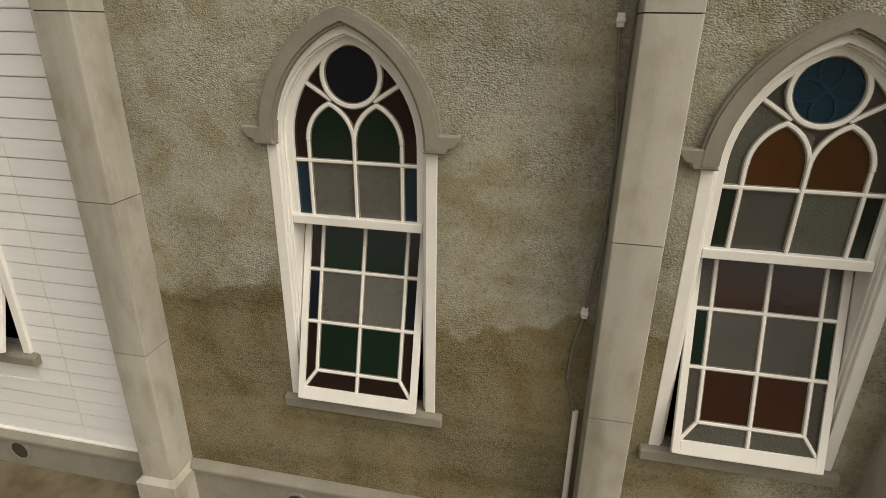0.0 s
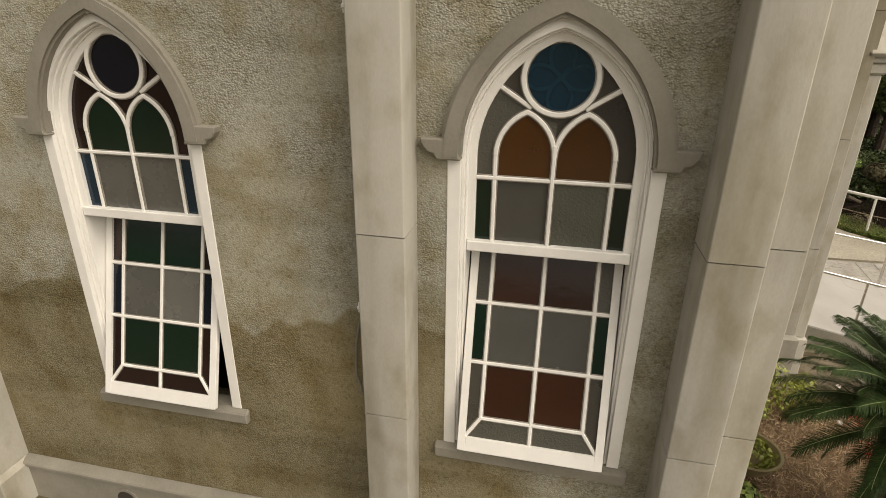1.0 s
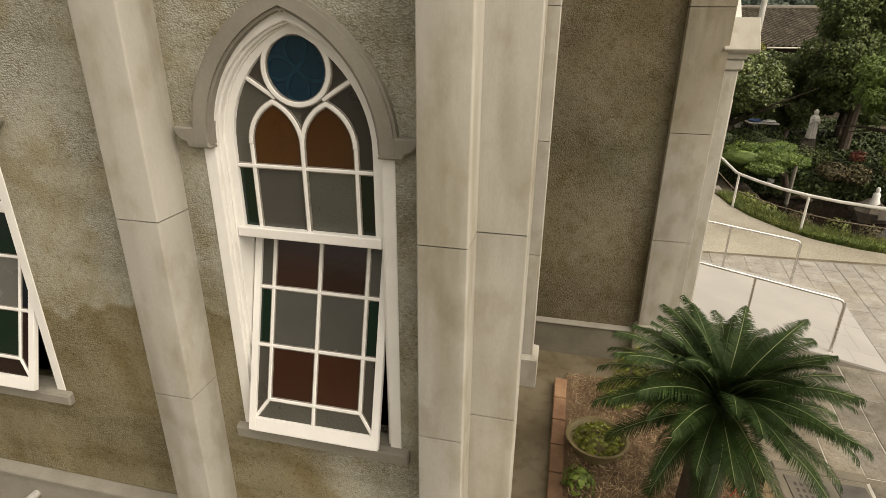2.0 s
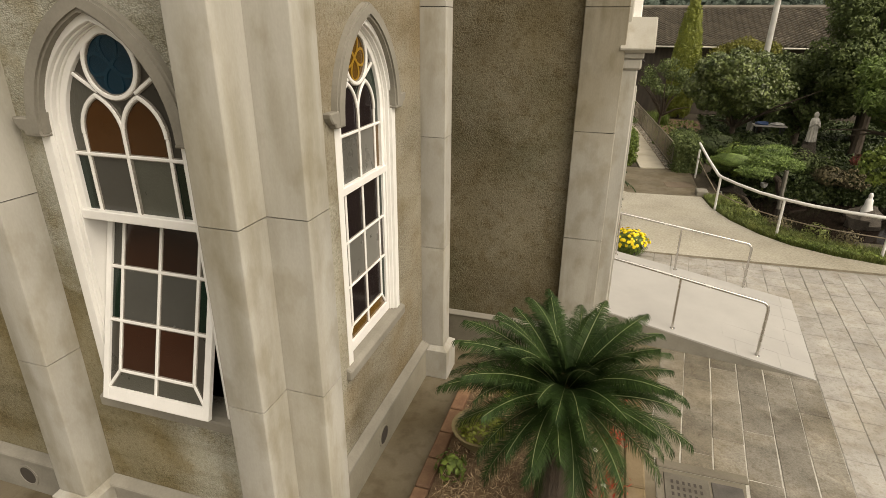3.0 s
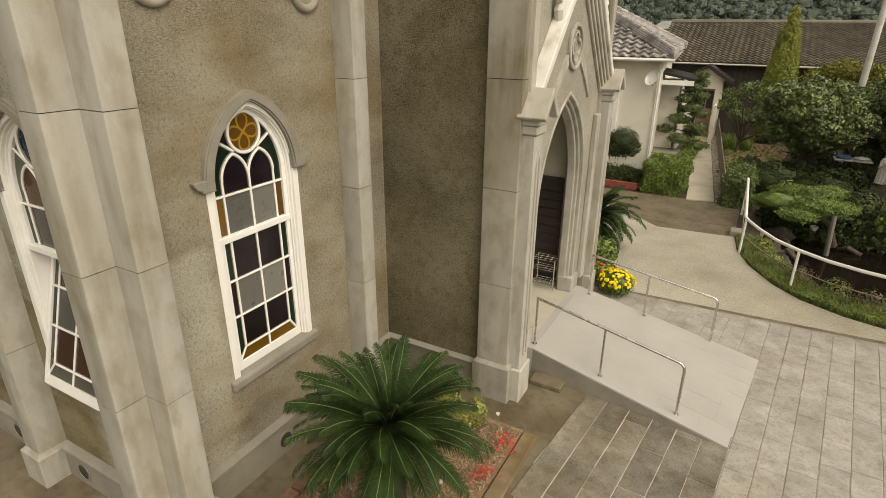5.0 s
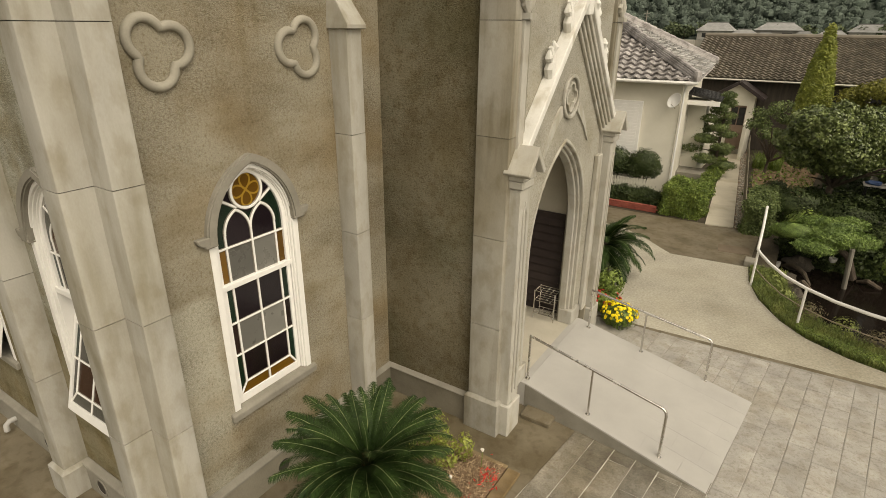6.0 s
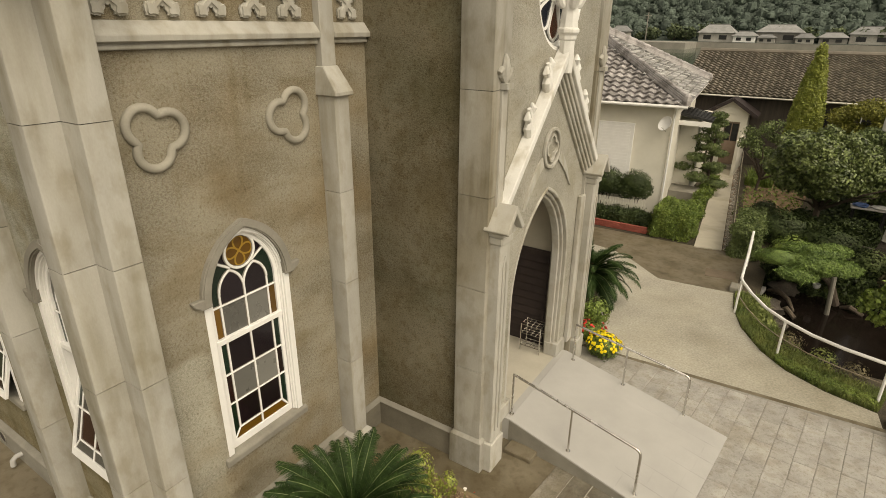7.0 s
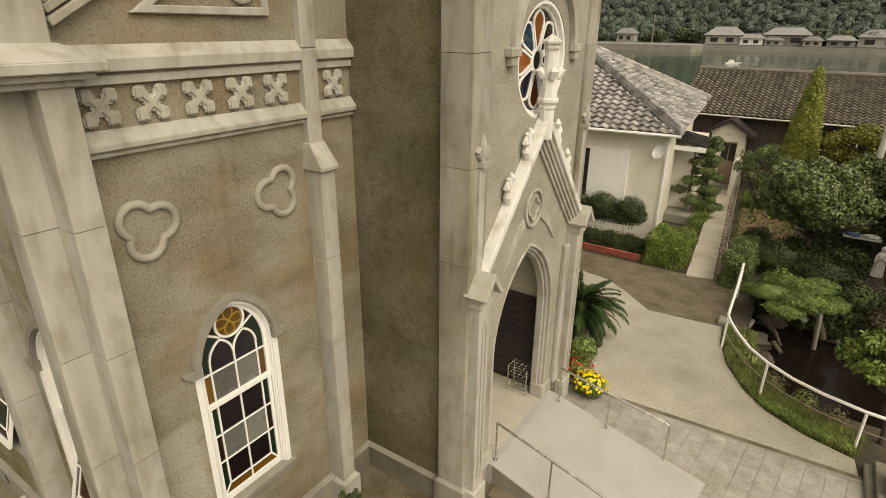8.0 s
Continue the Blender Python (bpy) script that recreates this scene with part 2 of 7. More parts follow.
def add_stain(m, colour, build_mask):
    """Lays a stain of its own shape over a surface; build_mask(tree) gives the socket of its strength."""
    t = m.node_tree
    b = t.nodes["Principled BSDF"]
    old = b.inputs["Base Color"].links[0].from_socket
    mx = t.nodes.new("ShaderNodeMix")
    mx.data_type, mx.blend_type = "RGBA", "MULTIPLY"
    t.links.new(build_mask(t), mx.inputs["Factor"])
    t.links.new(old, mx.inputs[6])
    mx.inputs[7].default_value = (*colour, 1)
    t.links.new(mx.outputs[2], b.inputs["Base Color"])
    return m


def noise_mask(scale, low, high, stretch=(1, 1, 1)):
    def build(t):
        g, mp, n, r = (t.nodes.new(k) for k in ("ShaderNodeNewGeometry", "ShaderNodeMapping", "ShaderNodeTexNoise", "ShaderNodeMapRange"))
        mp.inputs["Scale"].default_value = stretch
        n.inputs["Scale"].default_value, n.inputs["Detail"].default_value = scale, 5
        r.inputs["From Min"].default_value, r.inputs["From Max"].default_value = low, high
        t.links.new(g.outputs["Position"], mp.inputs["Vector"])
        t.links.new(mp.outputs["Vector"], n.inputs["Vector"])
        t.links.new(n.outputs["Fac"], r.inputs["Value"])
        return r.outputs["Result"]
    return build


def stained_glass(name, colour, rough=0.12, clear=0.25, wave=20.0, bump=0.15):
    """Old coloured glass: rolled, slightly cloudy, glossy."""
    m = surface(name, (tuple(c * 0.75 for c in colour), colour), 4, wave, rough, bump, 0.004, spread=0.8, each=0.30, transmission=clear, specular=0.5)
    return m


def roughcast(name="roughcast", dark=(0.275, 0.272, 0.225), light=(0.50, 0.492, 0.418), depth=0.011, dirt_shade=0.55):
    """Thrown render: lumps of a few centimetres with a finer grain on them, lighter where it was patched, dark and damp
    at the foot of the side wall.
    """
    m = surface(name, (dark, light), 0.8, 75, 0.95, 0, spread=0.75, fine=0.6, specular=0.12)
    t = m.node_tree
    g = t.nodes.new("ShaderNodeNewGeometry")
    mp = t.nodes.new("ShaderNodeMapping")
    mp.inputs["Scale"].default_value = (1, 1, 1.35)
    t.links.new(g.outputs["Position"], mp.inputs["Vector"])
    a, c, sink, add, bp = (t.nodes.new(k) for k in ("ShaderNodeTexNoise", "ShaderNodeTexVoronoi", "ShaderNodeMath", "ShaderNodeMath", "ShaderNodeBump"))
    a.inputs["Scale"].default_value, a.inputs["Detail"].default_value, a.inputs["Roughness"].default_value = 30, 4, 0.6
    c.feature = "SMOOTH_F1"
    c.inputs["Scale"].default_value, c.inputs["Smoothness"].default_value = 72, 0.6
    for n in (a, c):
        t.links.new(mp.outputs["Vector"], n.inputs["Vector"])
    sink.operation, add.operation = "MULTIPLY", "MULTIPLY_ADD"
    sink.inputs[1].default_value, add.inputs[1].default_value = -0.9, 1.3
    t.links.new(c.outputs["Distance"], sink.inputs[0])
    t.links.new(a.outputs["Fac"], add.inputs[0])
    t.links.new(sink.outputs[0], add.inputs[2])
    bp.inputs["Strength"].default_value, bp.inputs["Distance"].default_value = 1.0, depth
    t.links.new(add.outputs[0], bp.inputs["Height"])
    t.links.new(bp.outputs["Normal"], t.nodes["Principled BSDF"].inputs["Normal"])
    # here and there the lumps were rubbed smooth
    worn = noise_mask(1.1, 0.40, 0.60, (0.7, 0.7, 1.3))(t)
    rub = t.nodes.new("ShaderNodeMapRange")
    rub.inputs["To Min"].default_value, rub.inputs["To Max"].default_value = 0.40, 1.0
    t.links.new(worn, rub.inputs["Value"])
    t.links.new(rub.outputs["Result"], bp.inputs["Strength"])

    def pit_shade(tree):
        """Dirt in the hollows between the lumps, with their shade painted in."""
        r = tree.nodes.new("ShaderNodeMapRange")
        for k, v in (("From Min", 0.34), ("From Max", 0.08), ("To Min", 0.0), ("To Max", dirt_shade)):
            r.inputs[k].default_value = v
        tree.links.new(add.outputs[0], r.inputs["Value"])
        k = tree.nodes.new("ShaderNodeMath")
        k.operation = "MULTIPLY"
        tree.links.new(r.outputs["Result"], k.inputs[0])
        tree.links.new(rub.outputs["Result"], k.inputs[1])
        return k.outputs[0]

    return add_stain(m, (0.56, 0.54, 0.50), pit_shade)


def damp_foot(t):
    """A damp patch low on the side wall, with an uneven upper edge."""
    g, mp, n, sep, edge, r, x, both = (t.nodes.new(k) for k in ("ShaderNodeNewGeometry", "ShaderNodeMapping", "ShaderNodeTexNoise", "ShaderNodeSeparateXYZ", "ShaderNodeMath", "ShaderNodeMapRange", "ShaderNodeMapRange", "ShaderNodeMath"))
    mp.inputs["Scale"].default_value = (1, 1, 0.35)
    n.inputs["Scale"].default_value, n.inputs["Detail"].default_value = 1.1, 7
    edge.operation, both.operation = "MULTIPLY_ADD", "MULTIPLY"
    t.links.new(g.outputs["Position"], mp.inputs["Vector"])
    t.links.new(mp.outputs["Vector"], n.inputs["Vector"])
    t.links.new(g.outputs["Position"], sep.inputs["Vector"])
    t.links.new(n.outputs["Fac"], edge.inputs[0])
    edge.inputs[1].default_value = 1.3
    t.links.new(sep.outputs["Z"], edge.inputs[2])
    for k, v in (("From Min", 2.98), ("From Max", 2.93), ("To Min", 0.0), ("To Max", 1.0)):
        r.inputs[k].default_value = v
    t.links.new(edge.outputs[0], r.inputs["Value"])
    for k, v in (("From Min", 1.75), ("From Max", 1.35), ("To Min", 0.0), ("To Max", 1.0)):
        x.inputs[k].default_value = v
    t.links.new(sep.outputs["X"], x.inputs["Value"])
    t.links.new(r.outputs["Result"], both.inputs[0])
    t.links.new(x.outputs["Result"], both.inputs[1])
    return both.outputs[0]


# Darker copy of the roughcast: weathering, plus the tower side's shade in its colour.
STUCCO_DARK = roughcast("shaded_weathered_roughcast", (0.134, 0.120, 0.085), (0.256, 0.230, 0.166), 0.010, 0.5)
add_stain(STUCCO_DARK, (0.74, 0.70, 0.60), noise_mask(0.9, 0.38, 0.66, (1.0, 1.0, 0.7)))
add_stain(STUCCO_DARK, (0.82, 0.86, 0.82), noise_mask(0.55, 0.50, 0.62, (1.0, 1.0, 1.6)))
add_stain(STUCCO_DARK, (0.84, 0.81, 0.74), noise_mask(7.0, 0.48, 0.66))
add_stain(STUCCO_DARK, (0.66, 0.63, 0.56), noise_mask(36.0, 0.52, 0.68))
# Warmer, browner copy of the roughcast, used on the front wall alone.
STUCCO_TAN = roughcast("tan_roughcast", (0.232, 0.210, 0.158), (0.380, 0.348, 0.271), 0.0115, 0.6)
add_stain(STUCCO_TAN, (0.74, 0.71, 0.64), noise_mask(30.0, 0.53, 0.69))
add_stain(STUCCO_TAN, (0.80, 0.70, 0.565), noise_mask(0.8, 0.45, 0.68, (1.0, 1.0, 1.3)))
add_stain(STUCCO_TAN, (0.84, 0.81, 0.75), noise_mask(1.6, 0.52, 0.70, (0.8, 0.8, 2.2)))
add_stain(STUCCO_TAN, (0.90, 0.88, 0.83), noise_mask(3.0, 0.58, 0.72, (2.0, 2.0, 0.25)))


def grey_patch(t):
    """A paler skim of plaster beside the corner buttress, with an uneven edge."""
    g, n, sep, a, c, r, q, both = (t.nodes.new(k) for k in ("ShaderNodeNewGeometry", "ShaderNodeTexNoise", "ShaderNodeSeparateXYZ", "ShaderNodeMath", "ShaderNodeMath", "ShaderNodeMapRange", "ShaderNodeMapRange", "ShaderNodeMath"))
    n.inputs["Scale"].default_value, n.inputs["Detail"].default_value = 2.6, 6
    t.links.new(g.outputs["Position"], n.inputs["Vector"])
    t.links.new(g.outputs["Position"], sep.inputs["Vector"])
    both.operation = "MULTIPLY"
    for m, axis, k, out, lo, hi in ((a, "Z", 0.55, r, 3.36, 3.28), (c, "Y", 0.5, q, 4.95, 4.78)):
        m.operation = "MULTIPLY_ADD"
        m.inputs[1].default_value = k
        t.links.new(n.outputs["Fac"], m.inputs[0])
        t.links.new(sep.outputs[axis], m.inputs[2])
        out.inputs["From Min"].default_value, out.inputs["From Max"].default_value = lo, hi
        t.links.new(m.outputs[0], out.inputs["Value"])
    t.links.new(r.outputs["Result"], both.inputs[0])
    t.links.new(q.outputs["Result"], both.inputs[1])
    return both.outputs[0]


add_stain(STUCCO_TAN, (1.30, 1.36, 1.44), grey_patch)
STUCCO = roughcast()
add_stain(STUCCO, (0.66, 0.595, 0.465), damp_foot)
add_stain(STUCCO, (0.80, 0.755, 0.66), noise_mask(3.2, 0.48, 0.64))
add_stain(STUCCO, (0.74, 0.71, 0.65), noise_mask(34.0, 0.54, 0.70))
add_stain(STUCCO, (0.72, 0.69, 0.62), noise_mask(1.0, 0.52, 0.70, (1.6, 1.6, 0.35)))
add_stain(STUCCO, (0.97, 0.92, 0.80), noise_mask(0.9, 0.5, 0.75))
add_stain(STUCCO, (0.80, 0.79, 0.74), noise_mask(1.5, 0.50, 0.66, (0.35, 0.35, 2.4)))
STUCCO_PALE = roughcast("pale_roughcast", (0.272, 0.261, 0.222), (0.46, 0.442, 0.381), 0.008, 0.5)
add_stain(STUCCO_PALE, (0.78, 0.75, 0.68), noise_mask(38.0, 0.56, 0.70))
add_stain(STUCCO_PALE, (0.88, 0.86, 0.80), noise_mask(1.4, 0.50, 0.70, (0.9, 0.9, 1.8)))
CEMENT = surface("smooth_cement", ((0.338, 0.326, 0.290), (0.490, 0.473, 0.422)), 1.3, 70, 0.9, 0.2, 0.004, spread=0.55, each=0.06, specular=0.2, streak=(1, 1, 0.45))
add_stain(CEMENT, (0.72, 0.70, 0.63), noise_mask(1.5, 0.50, 0.72, (2.2, 2.2, 0.30)))
add_stain(CEMENT, (0.88, 0.86, 0.81), noise_mask(2.2, 0.48, 0.72, (1.2, 1.2, 0.6)))
add_stain(CEMENT, (0.86, 0.84, 0.79), noise_mask(5.0, 0.50, 0.66, (1, 1, 0.6)))
# Darker cement for the tower pilasters: streaks and stains, base lowered to include shade.
CEMENT_TOWER = surface("shaded_streaked_cement", ((0.262, 0.250, 0.216), (0.415, 0.398, 0.348)), 1.1, 70, 0.9, 0.2, 0.004, spread=0.55, each=0.10, specular=0.2, streak=(1, 1, 0.45))
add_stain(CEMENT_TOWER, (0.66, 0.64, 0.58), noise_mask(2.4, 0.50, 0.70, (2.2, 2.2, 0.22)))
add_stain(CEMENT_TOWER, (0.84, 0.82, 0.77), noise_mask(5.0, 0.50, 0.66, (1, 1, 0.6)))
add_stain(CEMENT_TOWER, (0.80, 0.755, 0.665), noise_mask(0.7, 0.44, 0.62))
CEMENT_GREY = surface("grey_cement", ((0.185, 0.172, 0.142), (0.31, 0.292, 0.248)), 2.0, 45, 0.92, 0.25, 0.006, spread=0.6, specular=0.25)
MOULDING = surface("weathered_moulding", ((0.24, 0.224, 0.182), (0.38, 0.357, 0.298)), 2.4, 60, 0.92, 0.3, 0.004, spread=0.6, specular=0.2)
PUTTY_SHADE = surface("shaded_putty", ((0.13, 0.115, 0.095), (0.36, 0.335, 0.295)), 9, 90, 0.85, 0.3, 0.002, spread=0.5)
WHITE_PAINT = surface("white_paint", ((0.75, 0.74, 0.71), (0.87, 0.86, 0.83)), 5, 80, 0.5, 0.12, 0.002, spread=0.7)
WHITE_BOARD = surface("white_board_paint", ((0.70, 0.71, 0.72), (0.80, 0.81, 0.82)), 3, 60, 0.55, 0.1, 0.002, spread=0.7, each=0.03, streak=(0.3, 1, 4))
DARK_IN = surface("dark_interior", ((0.03, 0.025, 0.02), (0.06, 0.05, 0.04)), 2, 20, 0.8)
CREAM = surface("cream_plaster", ((0.40, 0.37, 0.30), (0.50, 0.465, 0.385)), 2, 40, 0.85, 0.15, 0.004)
DARK_WOOD = surface("dark_wood", ((0.018, 0.012, 0.012), (0.04, 0.028, 0.026)), 4, 50, 0.5, 0.2, 0.003, streak=(1, 6, 1))
STEEL = surface("stainless_steel", ((0.52, 0.50, 0.47), (0.68, 0.66, 0.62)), 5, 80, 0.27, 0.05, 0.001, metal=1.0)
RAMP_CONCRETE = surface("pale_ramp_concrete", ((0.335, 0.325, 0.304), (0.43, 0.418, 0.392)), 1.2, 70, 0.85, 0.2, 0.003, spread=0.6)
YARD = surface("pebble_concrete", ((0.22, 0.204, 0.163), (0.53, 0.497, 0.412)), 0.6, 22, 0.9, 1.0, 0.015, spread=0.9, fine=0.95)
add_stain(YARD, (0.78, 0.76, 0.70), noise_mask(0.35, 0.5, 0.72))
APRON = surface("worn_apron_concrete", ((0.105, 0.091, 0.066), (0.21, 0.187, 0.144)), 1.6, 45, 0.9, 0.35, 0.006, spread=0.6)
WET = surface("damp_concrete", ((0.112, 0.092, 0.060), (0.225, 0.190, 0.132)), 0.9, 40, 0.6, 0.3, 0.006, spread=0.6)
add_stain(WET, (0.66, 0.62, 0.52), noise_mask(1.3, 0.45, 0.62))
add_stain(WET, (0.78, 0.75, 0.68), noise_mask(6.0, 0.50, 0.64))
STONE_PAVE = surface("grey_paving_stone", ((0.25, 0.238, 0.215), (0.43, 0.411, 0.374)), 2.6, 60, 0.8, 0.45, 0.005, spread=0.6, each=0.09, fine=0.45)
STONE_DARK = surface("dark_paving_stone", ((0.093, 0.084, 0.065), (0.283, 0.260, 0.216)), 1.3, 55, 0.75, 0.45, 0.005, spread=0.55, each=0.30, fine=0.6)
add_stain(STONE_DARK, (0.78, 0.74, 0.66), noise_mask(0.9, 0.42, 0.60))
add_stain(STONE_DARK, (1.35, 1.36, 1.38), noise_mask(2.3, 0.54, 0.70))
add_stain(STONE_DARK, (0.78, 0.76, 0.72), noise_mask(28.0, 0.52, 0.74))
add_stain(STONE_DARK, (0.84, 0.82, 0.78), noise_mask(7.0, 0.52, 0.64))
add_stain(STONE_PAVE, (0.86, 0.83, 0.77), noise_mask(0.9, 0.50, 0.70))
add_stain(STONE_PAVE, (0.87, 0.85, 0.81), noise_mask(4.5, 0.50, 0.62))
add_stain(STONE_PAVE, (0.80, 0.78, 0.74), noise_mask(24.0, 0.52, 0.68))
JOINT = surface("pale_mortar", ((0.30, 0.283, 0.243), (0.58, 0.556, 0.497)), 6, 80, 0.95, 0.4, 0.004)
SOIL = surface("dry_soil", ((0.125, 0.080, 0.047), (0.30, 0.20, 0.122)), 5, 60, 1.0, 1.0, 0.03, fine=0.6)
GROUND = surface("garden_earth", ((0.035, 0.028, 0.018), (0.09, 0.072, 0.045)), 1.5, 30, 1.0, 0.8, 0.03, fine=0.5)
KERB_BRICK = surface("dull_brick", ((0.15, 0.075, 0.045), (0.32, 0.20, 0.115)), 3, 60, 0.9, 0.4, 0.006, each=0.35)
PATH_CONCRETE = surface("worn_path_concrete", ((0.40, 0.362, 0.285), (0.60, 0.55, 0.447)), 0.9, 60, 0.9, 0.4, 0.004, spread=0.7)
add_stain(PATH_CONCRETE, (0.75, 0.73, 0.68), noise_mask(1.2, 0.5, 0.7))
TERRACOTTA = surface("weathered_kerb", ((0.135, 0.098, 0.052), (0.27, 0.205, 0.122)), 1.3, 50, 0.9, 0.4, 0.006)
add_stain(TERRACOTTA, (0.62, 0.60, 0.52), noise_mask(2.6, 0.46, 0.62))
add_stain(TERRACOTTA, (1.25, 1.12, 0.9), noise_mask(1.2, 0.52, 0.66))
BRICK = surface("red_brick", ((0.22, 0.05, 0.035), (0.36, 0.10, 0.07)), 4, 60, 0.85, 0.4, 0.005, each=0.15)
ROOF_TILE = surface("smoked_roof_tile", ((0.25, 0.230, 0.224), (0.52, 0.492, 0.480)), 2.5, 30, 0.5, 0.2, 0.004, spread=0.7, each=0.2, specular=0.5)
add_stain(ROOF_TILE, (0.55, 0.54, 0.52), noise_mask(3.0, 0.48, 0.62))
ROOF_TILE_S = surface("lichen_roof_tile", ((0.11, 0.106, 0.103), (0.52, 0.51, 0.49)), 3.0, 20, 0.48, 0.3, 0.006, spread=0.6, each=0.55, island=True, fine=0.5)
add_stain(ROOF_TILE_S, (0.55, 0.54, 0.50), noise_mask(2.5, 0.48, 0.60))
ROOF_TILE_B = surface("brown_roof_tile", ((0.095, 0.082, 0.062), (0.215, 0.187, 0.146)), 1.5, 40, 0.6, 0.2, 0.004, spread=0.6, each=0.25, island=True)
HOUSE_WALL = surface("pale_house_wall", ((0.62, 0.59, 0.50), (0.74, 0.71, 0.62)), 1.2, 40, 0.85, 0.15, 0.003)
LEAF_DARK = surface("dark_leaf", ((0.036, 0.062, 0.019), (0.25, 0.30, 0.108)), 3, 25, 0.34, 0, each=0.5, island=True, specular=0.5)
LEAF_DEEP = surface("clipped_dark_leaf", ((0.020, 0.034, 0.010), (0.062, 0.085, 0.026)), 3, 25, 0.55, 0, each=0.4, island=True, specular=0.3)
LEAF_DEEP_B = surface("pruned_leaf", ((0.044, 0.072, 0.024), (0.19, 0.235, 0.085)), 3, 25, 0.55, 0, each=0.4, island=True, specular=0.3)
LEAF_HEDGE = surface("hedge_leaf", ((0.06, 0.105, 0.02), (0.21, 0.27, 0.055)), 3, 25, 0.55, 0, each=0.4, island=True, specular=0.35)
LEAF_YELLOW = surface("yellow_green_leaf", ((0.15, 0.185, 0.03), (0.31, 0.335, 0.06)), 3, 25, 0.55, 0, each=0.2, island=True)
LEAF_PINE = surface("pine_needle", ((0.066, 0.118, 0.026), (0.22, 0.31, 0.078)), 3, 25, 0.6, 0, each=0.4, island=True)
LEAF_PALM = surface("cycad_leaf", ((0.0105, 0.0255, 0.0065), (0.036, 0.065, 0.0155)), 3, 25, 0.6, 0, each=0.35, island=True, specular=0.15)
PALM_RIB = surface("cycad_rib", ((0.18, 0.21, 0.09), (0.31, 0.335, 0.16)), 6, 40, 0.5, 0)
LEAF_DRY = surface("dry_brush", ((0.06, 0.05, 0.025), (0.20, 0.17, 0.09)), 3, 25, 0.8, 0, each=0.4, island=True)
GRASS = surface("grass_blade", ((0.07, 0.115, 0.022), (0.25, 0.275, 0.075)), 3, 25, 0.7, 0, each=0.4, island=True)
BARK = surface("bark", ((0.05, 0.038, 0.028), (0.13, 0.10, 0.075)), 8, 60, 0.95, 0.8, 0.02, streak=(3, 3, 0.6))
PETAL_YELLOW = surface("yellow_petal", ((0.72, 0.52, 0.01), (0.85, 0.68, 0.02)), 6, 30, 0.6, 0, each=0.15, island=True)
PETAL_RED = surface("red_petal", ((0.45, 0.02, 0.015), (0.65, 0.06, 0.04)), 6, 30, 0.6, 0, each=0.2, island=True)
PETAL_WHITE = surface("white_petal", ((0.7, 0.66, 0.6), (0.85, 0.82, 0.78)), 6, 30, 0.6, 0, each=0.1, island=True)
ROCK = surface("garden_rock", ((0.030, 0.025, 0.019), (0.11, 0.092, 0.072)), 3, 30, 0.9, 0.8, 0.03, fine=0.5)
# Paled, bluish, low-contrast green: the haze over the far hill is in this colour.
HILL = surface("hazy_wooded_hill", ((0.058, 0.078, 0.064), (0.100, 0.128, 0.100)), 0.10, 0.9, 1.0, 1.0, 0.6, fine=0.9, spread=0.8, each=0.3, island=True)
FAR_WALL = surface("sea_wall", ((0.20, 0.19, 0.16), (0.30, 0.28, 0.24)), 0.3, 3, 0.9, 0)
STATUE = surface("grey_statue_stone", ((0.40, 0.385, 0.35), (0.60, 0.58, 0.54)), 4, 50, 0.8, 0.2, 0.004)
BLACK_METAL = surface("dark_metal", ((0.03, 0.03, 0.03), (0.06, 0.06, 0.06)), 5, 50, 0.4, 0.05, 0.001, metal=0.6)
WATER = surface("dark_water", ((0.007, 0.005, 0.004), (0.014, 0.010, 0.008)), 1, 6, 0.06, 0.12, 0.02, specular=0.12)
SEA = surface("inlet_water", ((0.045, 0.065, 0.045), (0.065, 0.085, 0.06)), 0.05, 1.2, 0.12, 0.12, 0.05, specular=0.5)
CEMENT_WHITE = surface("whitewashed_cement", ((0.56, 0.55, 0.51), (0.76, 0.75, 0.71)), 2.5, 60, 0.85, 0.25, 0.004, spread=0.5, specular=0.2)
add_stain(CEMENT_WHITE, (0.74, 0.71, 0.65), noise_mask(3.0, 0.52, 0.68, (1.5, 1.5, 0.5)))
MORTAR_GREY = surface("grey_mortar", ((0.17, 0.16, 0.138), (0.34, 0.32, 0.28)), 4, 80, 0.95, 0.4, 0.004)
JOINT_DARK = surface("dark_joint", ((0.06, 0.055, 0.048), (0.12, 0.11, 0.095)), 4, 80, 0.95, 0.4, 0.004)
CABLE = surface("grey_cable", ((0.16, 0.15, 0.13), (0.24, 0.23, 0.20)), 8, 60, 0.6, 0)


# ---- the ground ----
def sheet(name, poly, z, material, label, category, thick=0.05, kind="structure", **how):
    b = Build().prism(poly, lambda p, q, d: (p, q, z + d), -thick, 0)
    return solid(name, b, material, label, category, kind=kind, **how)


# ---- the church ----
SIDE_Y, FRONT_X, TOWER_Y, TOWER_X, AXIS = 3.685, 2.70, 7.66, 4.75, 9.66
FOOT, SPRING, RISE, HALF = 1.42, 3.61, 0.80, 0.63
JOINTS = (0.46, 1.854, 3.195, 4.517, 5.86, 7.12)


def flat(p, q, d):
    return (p, -d, q)


